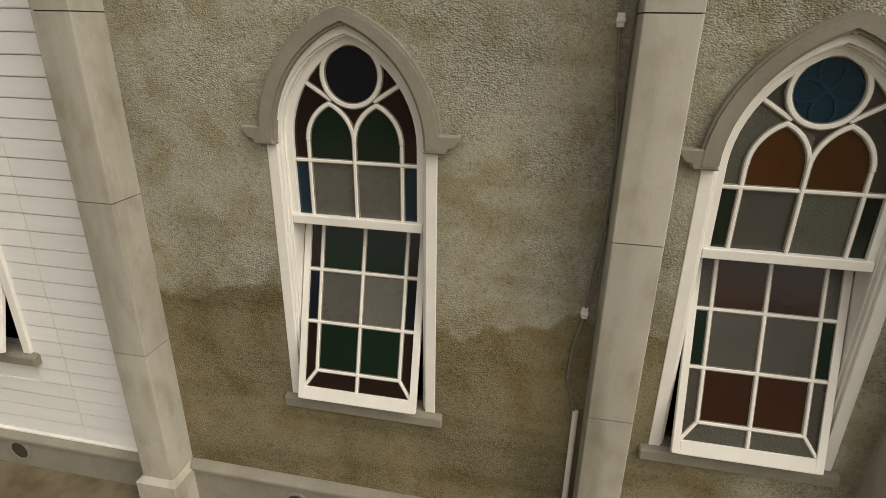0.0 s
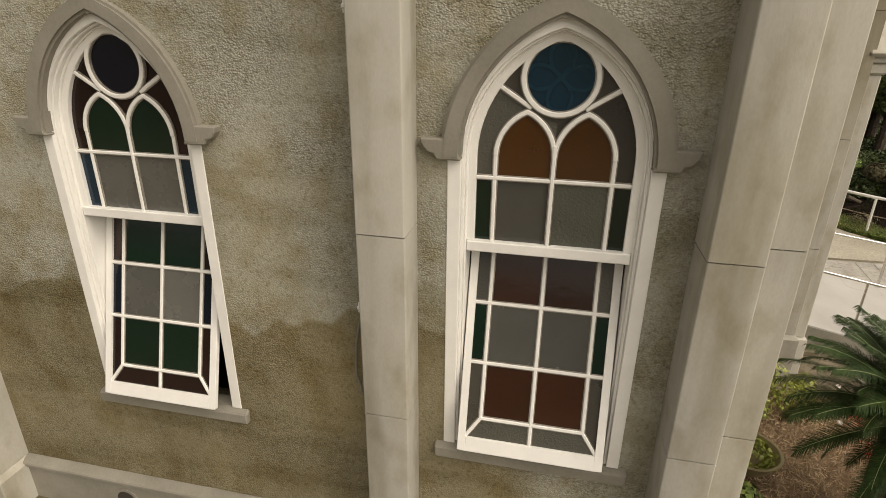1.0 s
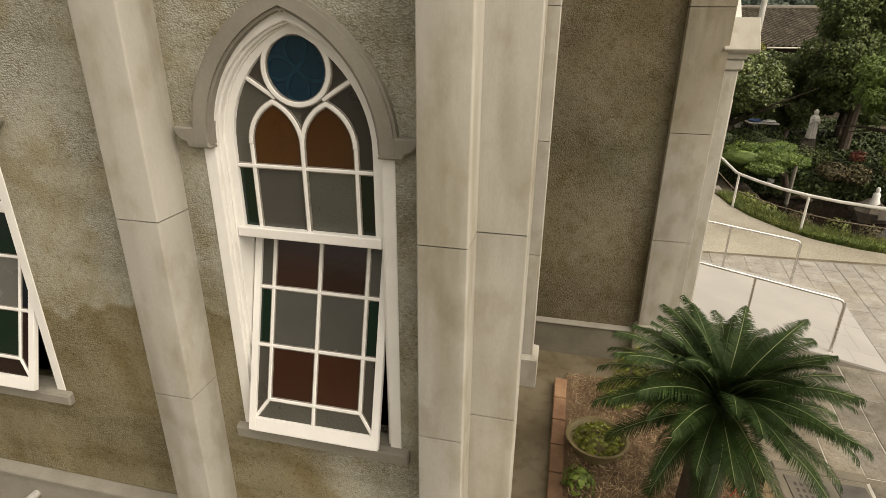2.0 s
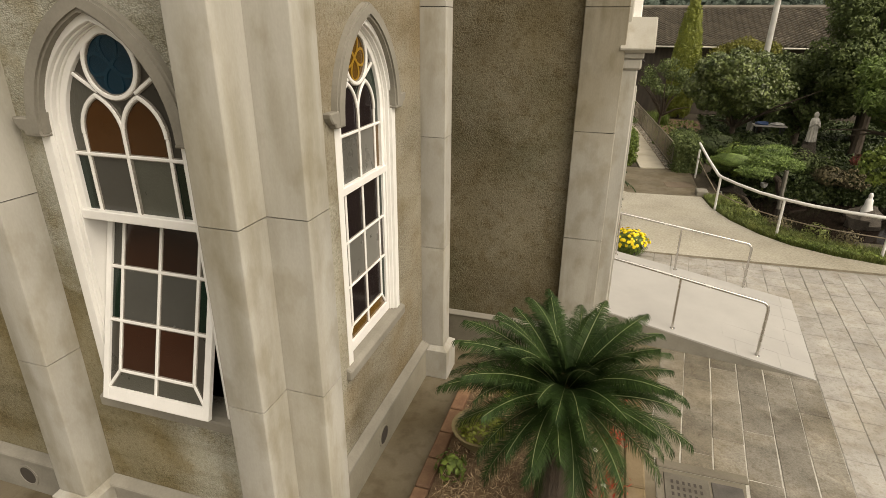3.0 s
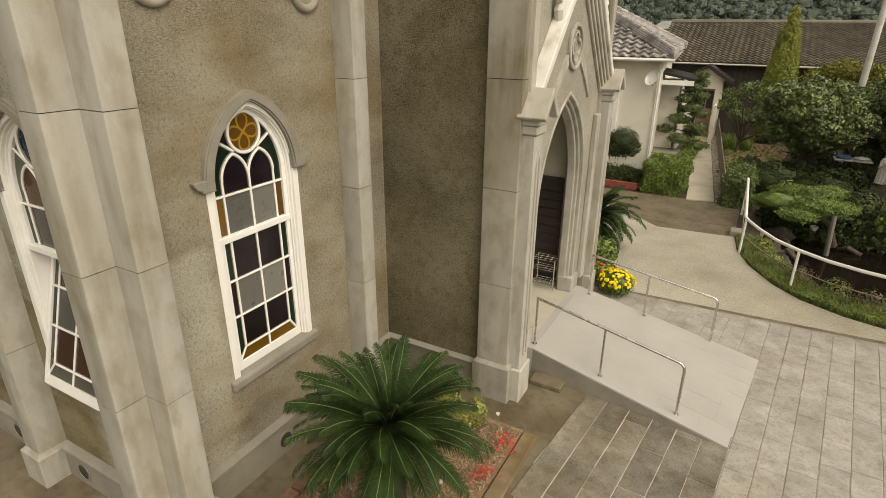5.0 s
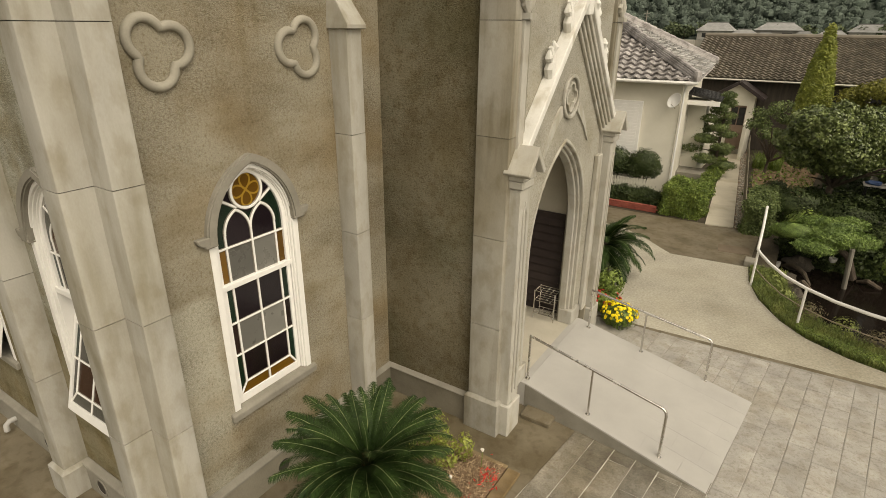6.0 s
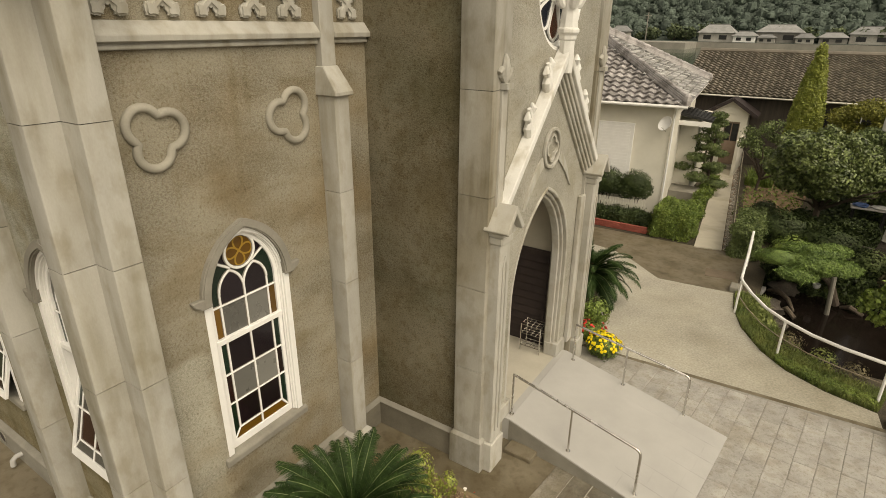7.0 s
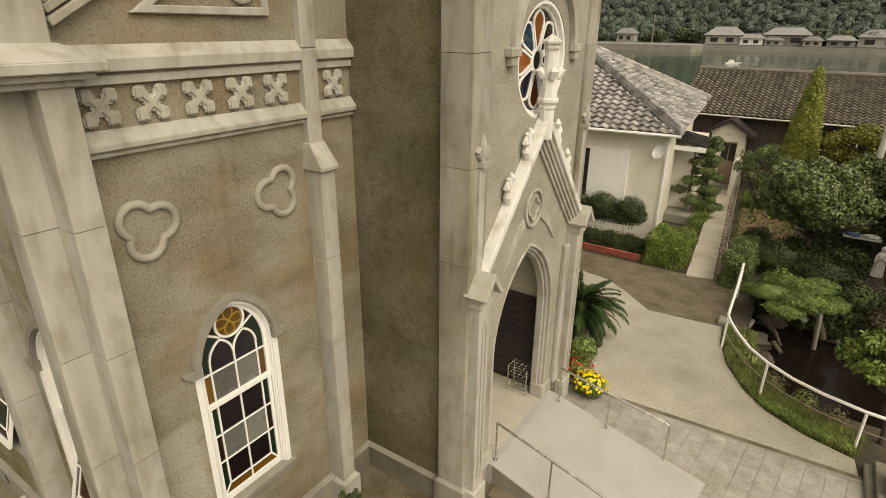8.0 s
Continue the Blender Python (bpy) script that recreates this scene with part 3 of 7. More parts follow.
def arch_ring(b, outer, inner, foot, d0, d1, put=flat):
    """A band that follows a pointed arch and its legs; outer and inner: half, springing, rise."""
    loops = []
    for half, spring, rise in (outer, inner):
        loops.append([(half, foot)] + [(x, spring + z) for x, z in arch(half, rise, 12)] + [(-half, foot)])
    o, i = loops
    n = len(o)
    vs = [put(*p, d) for d in (d0, d1) for loop in (o, i) for p in loop]
    fs = []
    for k in range(n - 1):
        fs += [(k, k + 1, n + k + 1, n + k), (2 * n + k, 3 * n + k, 3 * n + k + 1, 2 * n + k + 1),
               (k, 2 * n + k, 2 * n + k + 1, k + 1), (n + k, n + k + 1, 3 * n + k + 1, 3 * n + k)]
    fs += [(0, n, 3 * n, 2 * n), (n - 1, 3 * n - 1, 4 * n - 1, 2 * n - 1)]
    return b.add(vs, fs)


def pane(parent, poly, glass, d):
    return part("pane", Build().prism(poly, flat, d - 0.005, d), glass, parent)


def bar(parent, path, width, d0, d1, closed=False, name="muntin"):
    # Wider dark strip under the bar: the shadow line along its putty, as colour.
    part("glazing_putty", Build().ribbon(path, width + 0.011, flat, d0 + 0.004, d1 - 0.0105, closed), PUTTY_SHADE, parent)
    return part(name, Build().ribbon(path, width * 0.90, flat, d0, d1, closed), WHITE_PAINT, parent, bevel=0.005)


def church_window(name, label, at, glass, tilt=16.4, hood=True, flower=None):
    """A pointed sash window: fixed traceried upper sash, lower sash that swings out. glass: materials by place."""
    w = thing(name, label, "window", at, kind="structure")
    # timber frame, stepped
    f = Build()
    arch_ring(f, (HALF + 0.006, SPRING, RISE + 0.006), (0.552, SPRING, 0.749), FOOT, -0.10, 0.007)
    arch_ring(f, (0.552, SPRING, 0.749), (0.532, SPRING, 0.737), FOOT, -0.13, -0.022)
    arch_ring(f, (0.532, SPRING, 0.737), (0.518, SPRING, 0.728), FOOT, -0.26, -0.055)
    part("window_frame", f, WHITE_PAINT, w, bevel=0.004)
    # cement sill
    part("window_sill", Build().prism([(-0.14, 1.30), (-0.14, 1.425), (0.0, 1.42), (0.05, 1.40), (0.05, 1.30)], lambda p, q, d: (d, -p, q), -0.70, 0.70), CEMENT_GREY, w, bevel=0.012)
    if hood:
        h = Build()
        arch_ring(h, (0.672, SPRING + 0.02, 0.900), (0.548, SPRING + 0.02, 0.787), SPRING, -0.03, 0.068)
        part("hood_mould", h, CEMENT_GREY, w, bevel=0.018, segments=2)
        for s in (-1, 1):
            q = [(0.54, SPRING - 0.005), (0.70, SPRING - 0.005), (0.715, SPRING + 0.03), (0.755, SPRING + 0.04), (0.79, SPRING + 0.085), (0.80, SPRING + 0.125), (0.62, SPRING + 0.125)]
            part("label_stop", Build().prism([(s * p, z) for p, z in q], flat, -0.02, 0.065), CEMENT_GREY, w, bevel=0.010)
    # upper sash
    up = Build()
    arch_ring(up, (0.522, SPRING, 0.732), (0.468, SPRING, 0.690), 3.05, -0.125, -0.075)
    sash = part("upper_sash", up, WHITE_PAINT, w, bevel=0.004)
    part("meeting_rail", Build().box(-0.515, 0.515, 0.055, 0.14, 2.980, 3.052), WHITE_PAINT, w, bevel=0.006)
    D0, D1, G = -0.118, -0.088, -0.108
    zc, rc, zm = 4.090, 0.211, 3.475
    lan = [(x + 0.177, 3.62 + z) for x, z in arch(0.177, 0.270, 8)]
    bar(sash, [(-0.47, zm), (0.47, zm)], 0.026, D0, D1 + 0.002)
    for x in (-0.354, 0.0, 0.354):
        bar(sash, [(x, 3.04), (x, 3.64 if x else 3.70)], 0.027, D0, D1 if x else D1 + 0.0085)
    for s in (-1, 1):
        bar(sash, [(s * x, z) for x, z in lan], 0.030, D0, D1 + 0.004 + (0.002 if s > 0 else 0), name="lancet_bar")
        bar(sash, [(s * 0.155, 3.912), (s * 0.472, 4.113)], 0.028, D0, D1 + 0.002)
    ring = [(rc * math.cos(a), zc + rc * math.sin(a)) for a in (2 * math.pi * k / 36 for k in range(36))]
    bar(sash, ring, 0.033, D0, D1 + 0.012, closed=True, name="ring_bar")
    pane(sash, [(p * 0.96, zc + (q - zc) * 0.96) for p, q in ring], glass["disc"], G + 0.006)
    if flower:
        fl = Build()
        for k in range(4):
            a = k * math.pi / 2
            loop = [(0.010 + 0.090 * (1 - math.cos(w)), 0.086 * math.sin(w) * (0.78 - 0.22 * math.cos(w))) for w in (2 * math.pi * i / 20 for i in range(20))]
            fl.ribbon([(p * math.cos(a) - q * math.sin(a), zc + p * math.sin(a) + q * math.cos(a)) for p, q in loop], 0.022, flat, G + 0.008, G + 0.0105 + 0.0005 * k, True)
        part("flower_pattern", fl, flower, sash)
    body = [(x, SPRING + z) for x, z in arch(0.474, 0.695, 12)] + [(-0.474, zm), (0.474, zm)]
    for s in (-1, 1):
        half = clip(body, (0, 0), (0, 9)) if s < 0 else clip(body, (0, 9), (0, 0))
        low = clip(half, (s * 0.9, 4.384), (0, 3.814)) if s > 0 else clip(half, (0, 3.814), (s * 0.9, 4.384))
        top = clip(half, (0, 3.814), (s * 0.9, 4.384)) if s > 0 else clip(half, (s * 0.9, 4.384), (0, 3.814))
        pane(sash, low, glass["side_l" if s < 0 else "side_r"], G)
        pane(sash, top, glass["spandrel"], G)
        pane(sash, [(s * x, z) for x, z in lan] + [(0, zm), (s * 0.354, zm)], glass["lancet"], G + 0.006)
        pane(sash, [(s * 0.005, 3.03), (s * 0.35, 3.03), (s * 0.35, zm), (s * 0.005, zm)], glass["mid_l" if s < 0 else "mid_r"], G)
        pane(sash, [(s * 0.358, 3.03), (s * 0.474, 3.03), (s * 0.474, zm), (s * 0.358, zm)], glass["edge"], G)
    # lower sash, hung at its upper part and pushed out at its foot
    lo = Build().box(-0.507, -0.452, -0.022, 0.022, 0, 1.62).box(0.452, 0.507, -0.022, 0.022, 0, 1.62)
    lo.box(-0.452, 0.452, -0.022, 0.022, 0, 0.105).box(-0.452, 0.452, -0.022, 0.022, 1.57, 1.62)
    low = part("lower_sash", lo, WHITE_PAINT, w, bevel=0.004)
    low.matrix_basis = pose(0, -0.143 if tilt else 0.090, 1.500 if tilt else 1.43, -tilt, 0, 0)
    rows = (0.255, 0.665, 1.10, 1.575)
    for z in rows[:3]:
        bar(low, [(-0.46 if z > 0.3 else -0.352, z), (0.46 if z > 0.3 else 0.352, z)], 0.026, -0.016, 0.018)
    bar(low, [(0, 0.09), (0, 1.59)], 0.027, -0.016, 0.016)
    for s in (-1, 1):
        bar(low, [(s * 0.354, 0.25), (s * 0.354, 1.59)], 0.027, -0.016, 0.016)
        bar(low, [(s * 0.47, 0.085), (s * 0.354, 0.255)], 0.026, -0.016, 0.014)
        pane(low, [(s * 0.004, 0.09), (s * 0.46, 0.09), (s * 0.354, 0.25), (s * 0.004, 0.25)], glass["foot"], 0.0)
        for k in range(3):
            z0, z1 = rows[k], rows[k + 1]
            pane(low, [(s * 0.004, z0), (s * 0.351, z0), (s * 0.351, z1), (s * 0.004, z1)], glass["row"][k], 0.0)
            foot = 0.10 if k == 0 else z0
            pane(low, [(s * 0.357, z0), (s * 0.456, foot), (s * 0.456, z1), (s * 0.357, z1)], glass["rim"][k], 0.0)
    return w


G_NAVY = stained_glass("navy_glass", (0.008, 0.010, 0.022))
G_MAROON = stained_glass("maroon_glass", (0.022, 0.009, 0.007))
G_GREEN = stained_glass("green_glass", (0.005, 0.022, 0.011))
G_FROST = stained_glass("frosted_glass", (0.092, 0.090, 0.080), 0.26, 0.1, 30, 0.12)
G_FROST_M = stained_glass("clouded_glass", (0.128, 0.125, 0.112), 0.28, 0.1, 30, 0.12)
G_FROST_W = stained_glass("white_frosted_glass", (0.175, 0.172, 0.155), 0.3, 0.1, 30, 0.12)
G_FROST_B = stained_glass("pebbled_glass", (0.13, 0.135, 0.108), 0.32, 0.1, 70, 1.3)
G_BLUE = stained_glass("blue_glass", (0.008, 0.028, 0.050))
G_TEAL = stained_glass("teal_glass", (0.008, 0.052, 0.092))
G_TEAL_B = stained_glass("pale_teal_glass", (0.012, 0.066, 0.11))
G_ORANGE = stained_glass("orange_glass", (0.092, 0.036, 0.008))
G_RED = stained_glass("red_brown_glass", (0.056, 0.019, 0.009))
G_BROWN = stained_glass("brown_glass", (0.040, 0.015, 0.008))
G_AMBER = stained_glass("amber_glass", (0.18, 0.090, 0.012))
G_GOLD = stained_glass("gold_glass", (0.42, 0.25, 0.035))
G_DULL_GOLD = stained_glass("dark_amber_glass", (0.13, 0.062, 0.008))
G_PURPLE = stained_glass("purple_glass", (0.012, 0.006, 0.011))
G_GREY = stained_glass("grey_glass", (0.062, 0.056, 0.046), 0.3, 0.15, 70, 0.5)
G_PEBBLE = stained_glass("dim_pebbled_glass", (0.088, 0.086, 0.070), 0.32, 0.1, 70, 1.3)

GLASS_GREEN = dict(disc=G_NAVY, spandrel=G_MAROON, side_l=G_MAROON, side_r=G_MAROON, lancet=G_GREEN, mid_l=G_FROST_M, mid_r=G_FROST_M, edge=G_BLUE,
                   row=(G_GREEN, G_FROST_M, G_GREEN), rim=(G_MAROON, G_NAVY, G_MAROON), foot=G_MAROON)
GLASS_ORANGE = dict(disc=G_TEAL, spandrel=G_GREY, side_l=G_PEBBLE, side_r=G_GREY, lancet=G_ORANGE, mid_l=G_FROST, mid_r=G_FROST_B, edge=G_GREEN,
                    row=(G_RED, G_FROST, G_BROWN), rim=(G_GREY, G_GREEN, G_PEBBLE), foot=G_PEBBLE)
GLASS_AMBER = dict(disc=G_DULL_GOLD, spandrel=G_PURPLE, side_l=G_GREEN, side_r=G_GREEN, lancet=G_PURPLE, mid_l=G_FROST_W, mid_r=G_FROST_W, edge=G_AMBER,
                   row=(G_PURPLE, G_FROST_W, G_PURPLE), rim=(G_GREEN, G_MAROON, G_GREEN), foot=G_AMBER)

W1, W2, W3 = -1.427, 1.548, 5.287
# walls
b = Build()
wall_panel(b, -3.45, FRONT_X, 0.0, 7.6, 0.30, side_put(SIDE_Y), [(W1, HALF, 1.35, SPRING, RISE), (W2, HALF, 1.35, SPRING, RISE)])
solid("wall_side", b, STUCCO, "grey roughcast church side wall with damp dark lower patches", "wall", kind="structure", fix=False)
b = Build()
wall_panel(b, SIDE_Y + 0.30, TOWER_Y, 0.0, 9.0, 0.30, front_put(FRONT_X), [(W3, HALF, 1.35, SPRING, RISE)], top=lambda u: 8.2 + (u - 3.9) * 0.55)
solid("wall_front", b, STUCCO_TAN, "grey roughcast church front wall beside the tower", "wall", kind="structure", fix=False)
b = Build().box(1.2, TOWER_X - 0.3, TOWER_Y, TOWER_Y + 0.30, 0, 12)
solid("wall_tower_side", b, STUCCO_DARK, "weathered roughcast side wall of the church tower, coloured darker for shade", "wall", kind="structure")
b = Build()
wall_panel(b, TOWER_Y, 2 * AXIS - TOWER_Y, 0.0, 6.10, 0.30, front_put(TOWER_X), [(AXIS, 1.17, 0.43, 2.55, 1.66)])
ROSE_Z, ROSE_R = 7.14, 0.83
fq = front_put(TOWER_X)
for u0, u1, v0, v1 in ((TOWER_Y, AXIS - 1, 6.10, 8.2), (AXIS + 1, 2 * AXIS - TOWER_Y, 6.10, 8.2), (TOWER_Y, 2 * AXIS - TOWER_Y, 8.2, 12.0)):
    b.prism([(u0, v0), (u1, v0), (u1, v1), (u0, v1)], fq, -0.30, 0)
# the round opening of the rose window
n = 48
rim, box = [], []
for k in range(n):
    a = 2 * math.pi * k / n
    ca, sa = math.cos(a), math.sin(a)
    s = min(1.0 / max(1e-6, abs(ca)), (8.2 - ROSE_Z if sa > 0 else ROSE_Z - 6.10) / max(1e-6, abs(sa)))
    rim.append((AXIS + ROSE_R * ca, ROSE_Z + ROSE_R * sa))
    box.append((AXIS + s * ca, ROSE_Z + s * sa))
b.add([fq(*p, 0) for p in rim] + [fq(*p, 0) for p in box] + [fq(*p, -0.3) for p in rim], [f for k in range(n) for f in ((k, n + k, n + (k + 1) % n, (k + 1) % n), (k, (k + 1) % n, 2 * n + (k + 1) % n, 2 * n + k))])
for c0, c1 in ((1, 1), (1, -1), (-1, 1), (-1, -1)):
    zc = 8.2 if c1 > 0 else 6.10
    near = sorted(box, key=lambda p: (p[0] - AXIS - c0) ** 2 + (p[1] - zc) ** 2)[:4]
    on_side = min((p for p in near if abs(abs(p[0] - AXIS) - 1) < 1e-4), key=lambda p: abs(p[1] - zc))
    on_top = min((p for p in near if abs(p[1] - zc) < 1e-4), key=lambda p: abs(p[0] - AXIS - c0))
    b.add([fq(*on_side, 0), fq(AXIS + c0, zc, 0), fq(*on_top, 0)], [(0, 1, 2)])
solid("wall_tower_front", b, STUCCO_PALE, "grey roughcast front wall of the church tower", "wall", kind="structure", fix=False)
b = Build().box(1.2, TOWER_X - 0.3, 2 * AXIS - TOWER_Y - 0.3, 2 * AXIS - TOWER_Y, 0, 12)
solid("wall_tower_far", b, STUCCO, "grey roughcast far side wall of the church tower", "wall", kind="structure")
b = Build().box(FRONT_X - 0.3, FRONT_X, 2 * AXIS - TOWER_Y, 15.6, 0, 9.5).box(-14, FRONT_X, 15.3, 15.6, 0, 7.6).box(-14.3, -14, 3.7, 15.6, 0, 7.6)
solid("wall_back", b, STUCCO, "grey roughcast outer walls of the church", "wall", kind="structure")
b = Build().box(-14, 2.4, 4.0, 15.3, 0.35, 0.43)
solid("floor", b, DARK_WOOD, "dark wooden church floor", "floor", kind="structure")
b = Build().box(-14.3, 2.4, 3.6, 15.6, 7.6, 7.75).box(1.2, 4.75, 7.66, 11.66, 12.0, 12.2)
solid("ceiling", b, DARK_IN, "dark church ceiling and roof deck", "ceiling", kind="structure")

at1 = pose(W1, SIDE_Y, 0)
church_window("window_1", "white pointed sash window with green and frosted panes, lower sash pushed out", at1, GLASS_GREEN)
church_window("window_2", "white pointed sash window with orange and frosted panes, lower sash pushed out", pose(W2, SIDE_Y, 0) @ Matrix.Diagonal((1.008, 1, 1, 1)), GLASS_ORANGE, flower=G_TEAL_B)
church_window("window_3", "white pointed sash window with amber flower roundel, sash closed", pose(FRONT_X, W3, 0, 0, 0, 90), GLASS_AMBER, tilt=0, flower=G_GOLD)
church_window("window_4", "white pointed sash window in the boarded wall, lower sash pushed out", pose(-5.42, SIDE_Y, 0), GLASS_GREEN, hood=False)


# buttresses of smooth cement, scored into tall blocks
def rounded(x0, x1, y0, y1, c):
    """A rectangle with its corners rounded by the radius c."""
    out = []
    for cx, cy, a0 in ((x1 - c, y0 + c, -90), (x1 - c, y1 - c, 0), (x0 + c, y1 - c, 90), (x0 + c, y0 + c, 180)):
        out += [(cx + c * math.cos(radians(a0 + 30 * k)), cy + c * math.sin(radians(a0 + 30 * k))) for k in range(4)]
    return out


def buttress(label, x0, x1, y0, y1, joints=JOINTS, plinth=(0.06, 0.06, 0.06, 0.06), foot=0.46, group="buttresses of the church", material=CEMENT):
    t = thing("buttress", label, "buttress", group=group)
    for z0, z1 in zip(joints[:-1], joints[1:]):
        part("block", Build().prism(rounded(x0, x1, y0, y1, 0.011), lambda p, q, d: (p, q, d), z0 + 0.004, z1 - 0.004), material, t, smooth=True)
    part("core", Build().box(x0 + 0.016, x1 - 0.016, y0 + 0.016, y1 - 0.016, 0.0, joints[-1]), JOINT_DARK, t)
    a, c, d, e = plinth
    b = Build().box(x0 - a, x1 + c, y0 - d, y1 + e, 0, foot - 0.05).taper((x0 - a, x1 + c, y0 - d, y1 + e, foot - 0.05), (x0, x1, y0, y1, foot))
    part("plinth", b, material, t, bevel=0.008)
    return t


buttress("smooth cement buttress beside the white boarded wall", -3.525, -3.21, 3.38, SIDE_Y + 0.05, (0.46, 1.805, 3.14, 4.47, 5.80, 7.12), (0.05, 0.05, 0.05, 0))
buttress("smooth cement buttress between the two side windows", 0.395, 0.71, 3.385, SIDE_Y + 0.05, (0.46, 1.82, 3.167, 4.495, 5.84, 7.12), (0.05, 0.05, 0.05, 0))
buttress("smooth cement corner buttress on the side wall", 2.405, 2.70, 3.362, 3.90, plinth=(0.06, 0.06, 0.06, 0))
buttress("smooth cement corner buttress on the front wall", 2.50, 3.005, 3.655, 3.943, plinth=(0.0, 0.06, 0.05, 0.06))
nb = buttress("narrow smooth cement buttress with a weathered cap", 2.69, 2.99, 6.703, 6.972, joints=(0.46, 1.83, 3.175, 4.53, 5.80), plinth=(0, 0.07, 0.06, 0.06))
part("cap", Build().taper((2.69, 3.05, 6.67, 7.005, 5.80), (2.69, 3.05, 6.67, 7.005, 5.85)).taper((2.69, 3.05, 6.67, 7.005, 5.85), (2.69, 2.83, 6.70, 6.975, 6.16)), CEMENT, nb, bevel=0.01)
for z0, z1 in ((6.15, 7.34), (7.345, 9.3)):
    part("upper_shaft", Build().box(2.69, 2.815, 6.72, 6.965, z0, z1), CEMENT, nb, bevel=0.012)
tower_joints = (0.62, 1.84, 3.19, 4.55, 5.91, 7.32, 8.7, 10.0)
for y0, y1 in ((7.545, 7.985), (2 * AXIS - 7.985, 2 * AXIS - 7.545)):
    buttress("broad streaked cement pilaster on the tower corner, coloured darker for shade", 4.333, 4.808, y0, y1, tower_joints, (0.05, 0.05, 0.05, 0.05), 0.62, material=CEMENT_TOWER)

# cable, clips and pipe on the side wall
cable = thing("wall_cable", "thin grey cable with white clips running into a pipe", "cable")
part("wire", Build().tube([(0.315, SIDE_Y - 0.02, 7.5), (0.30, SIDE_Y - 0.02, 4.5), (0.335, SIDE_Y - 0.03, 4.1), (0.375, SIDE_Y - 0.03, 3.7), (0.365, SIDE_Y - 0.03, 3.2), (0.32, SIDE_Y - 0.02, 2.75), (0.31, SIDE_Y - 0.02, 2.5), (0.25, SIDE_Y - 0.03, 2.2), (0.24, SIDE_Y - 0.03, 1.95), (0.32, SIDE_Y - 0.03, 1.66)], 0.009, 6), CABLE, cable, smooth=True)
part("wire", Build().tube([(0.385, SIDE_Y - 0.03, 7.5), (0.38, SIDE_Y - 0.03, 3.9), (0.372, SIDE_Y - 0.03, 3.0), (0.345, SIDE_Y - 0.02, 2.6)], 0.006, 6), CABLE, cable, smooth=True)
for z in (4.46, 2.51):
    part("clip", Build().box(0.28, 0.335, SIDE_Y - 0.05, SIDE_Y, z - 0.012, z + 0.012).box(0.285, 0.33, SIDE_Y - 0.04, SIDE_Y, z - 0.04, z + 0.04), WHITE_PAINT, cable, bevel=0.004)
part("pipe", Build().tube([(0.33, SIDE_Y - 0.04, 1.66), (0.33, SIDE_Y - 0.04, 0.5), (0.33, SIDE_Y - 0.13, 0.40), (0.33, SIDE_Y - 0.13, 0.0)], 0.024, 10), WHITE_PAINT, cable, smooth=True)
solid("drain_elbow", Build().tube([(-1.40, 3.66, 0.20), (-1.40, 3.52, 0.20), (-1.40, 3.47, 0.16), (-1.40, 3.46, 0.06)], 0.04, 10), RAMP_CONCRETE, "pale grey plastic elbow pipe at the foot of the wall", "pipe", smooth=True)

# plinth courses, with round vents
# Darker cement for the two plinths next to the tower, tan for the front wall's.
PLINTH_DARK = surface("dark_plinth_cement", ((0.118, 0.106, 0.080), (0.232, 0.212, 0.166)), 1.6, 45, 0.92, 0.35, 0.006, spread=0.6, specular=0.2)
PLINTH_TAN = surface("tan_plinth_cement", ((0.19, 0.172, 0.132), (0.33, 0.305, 0.242)), 1.6, 45, 0.92, 0.35, 0.006, spread=0.6, specular=0.2)


def plinth_course(name, label, put, u0, u1, top, holes=(), material=CEMENT_GREY):
    t = thing(name, label, "plinth", kind="structure")
    c = 0.032 if material is PLINTH_DARK else 0.07
    part("course", Build().prism([(0, 0), (0.075, 0), (0.075, top - c), (0, top - c)], lambda p, q, d: put(d, q, p), u0, u1), material, t, bevel=0.004)
    part("cap_moulding", Build().prism([(0, top - c + 0.001), (0.10, top - c + 0.001), (0.10, top - 0.4 * c), (0.0, top + 0.015)], lambda p, q, d: put(d, q, p), u0, u1), CEMENT_GREY, t, bevel=0.008)
    for u in holes:
        ring = [(u + 0.115 * math.cos(a), 0.20 + 0.115 * math.sin(a)) for a in (2 * math.pi * k / 24 for k in range(24))]
        part("vent_ring", Build().ribbon(ring, 0.03, put, 0.07, 0.084, True), material, t)
        # No opening here: a dark disc gives the shade inside the vent.
        part("vent_hole", Build().prism(ring, put, 0.0745, 0.0775), DARK_IN, t, "dark disc painted for the shade inside a round vent")
    return t


plinth_course("baseboard_1", "grey cement plinth of the side wall with round vents", side_put(SIDE_Y), -3.21, 0.395, 0.46, (-2.1, -0.35))
plinth_course("baseboard_2", "grey cement plinth of the side wall under the second window", side_put(SIDE_Y), 0.71, 2.405, 0.46, (1.1, 2.05))
plinth_course("baseboard_3", "grey cement plinth of the front wall with round vents", front_put(FRONT_X), 3.943, 6.703, 0.50, (5.20,), PLINTH_TAN)
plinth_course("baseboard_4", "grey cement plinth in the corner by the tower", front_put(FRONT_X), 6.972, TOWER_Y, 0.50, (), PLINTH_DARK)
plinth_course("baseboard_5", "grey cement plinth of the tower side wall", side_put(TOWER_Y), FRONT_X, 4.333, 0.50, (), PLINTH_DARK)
plinth_course("baseboard_6", "grey cement plinth under the white boards", side_put(SIDE_Y + 0.02), -14, -3.525, 0.40, (-5.25, -8.0))

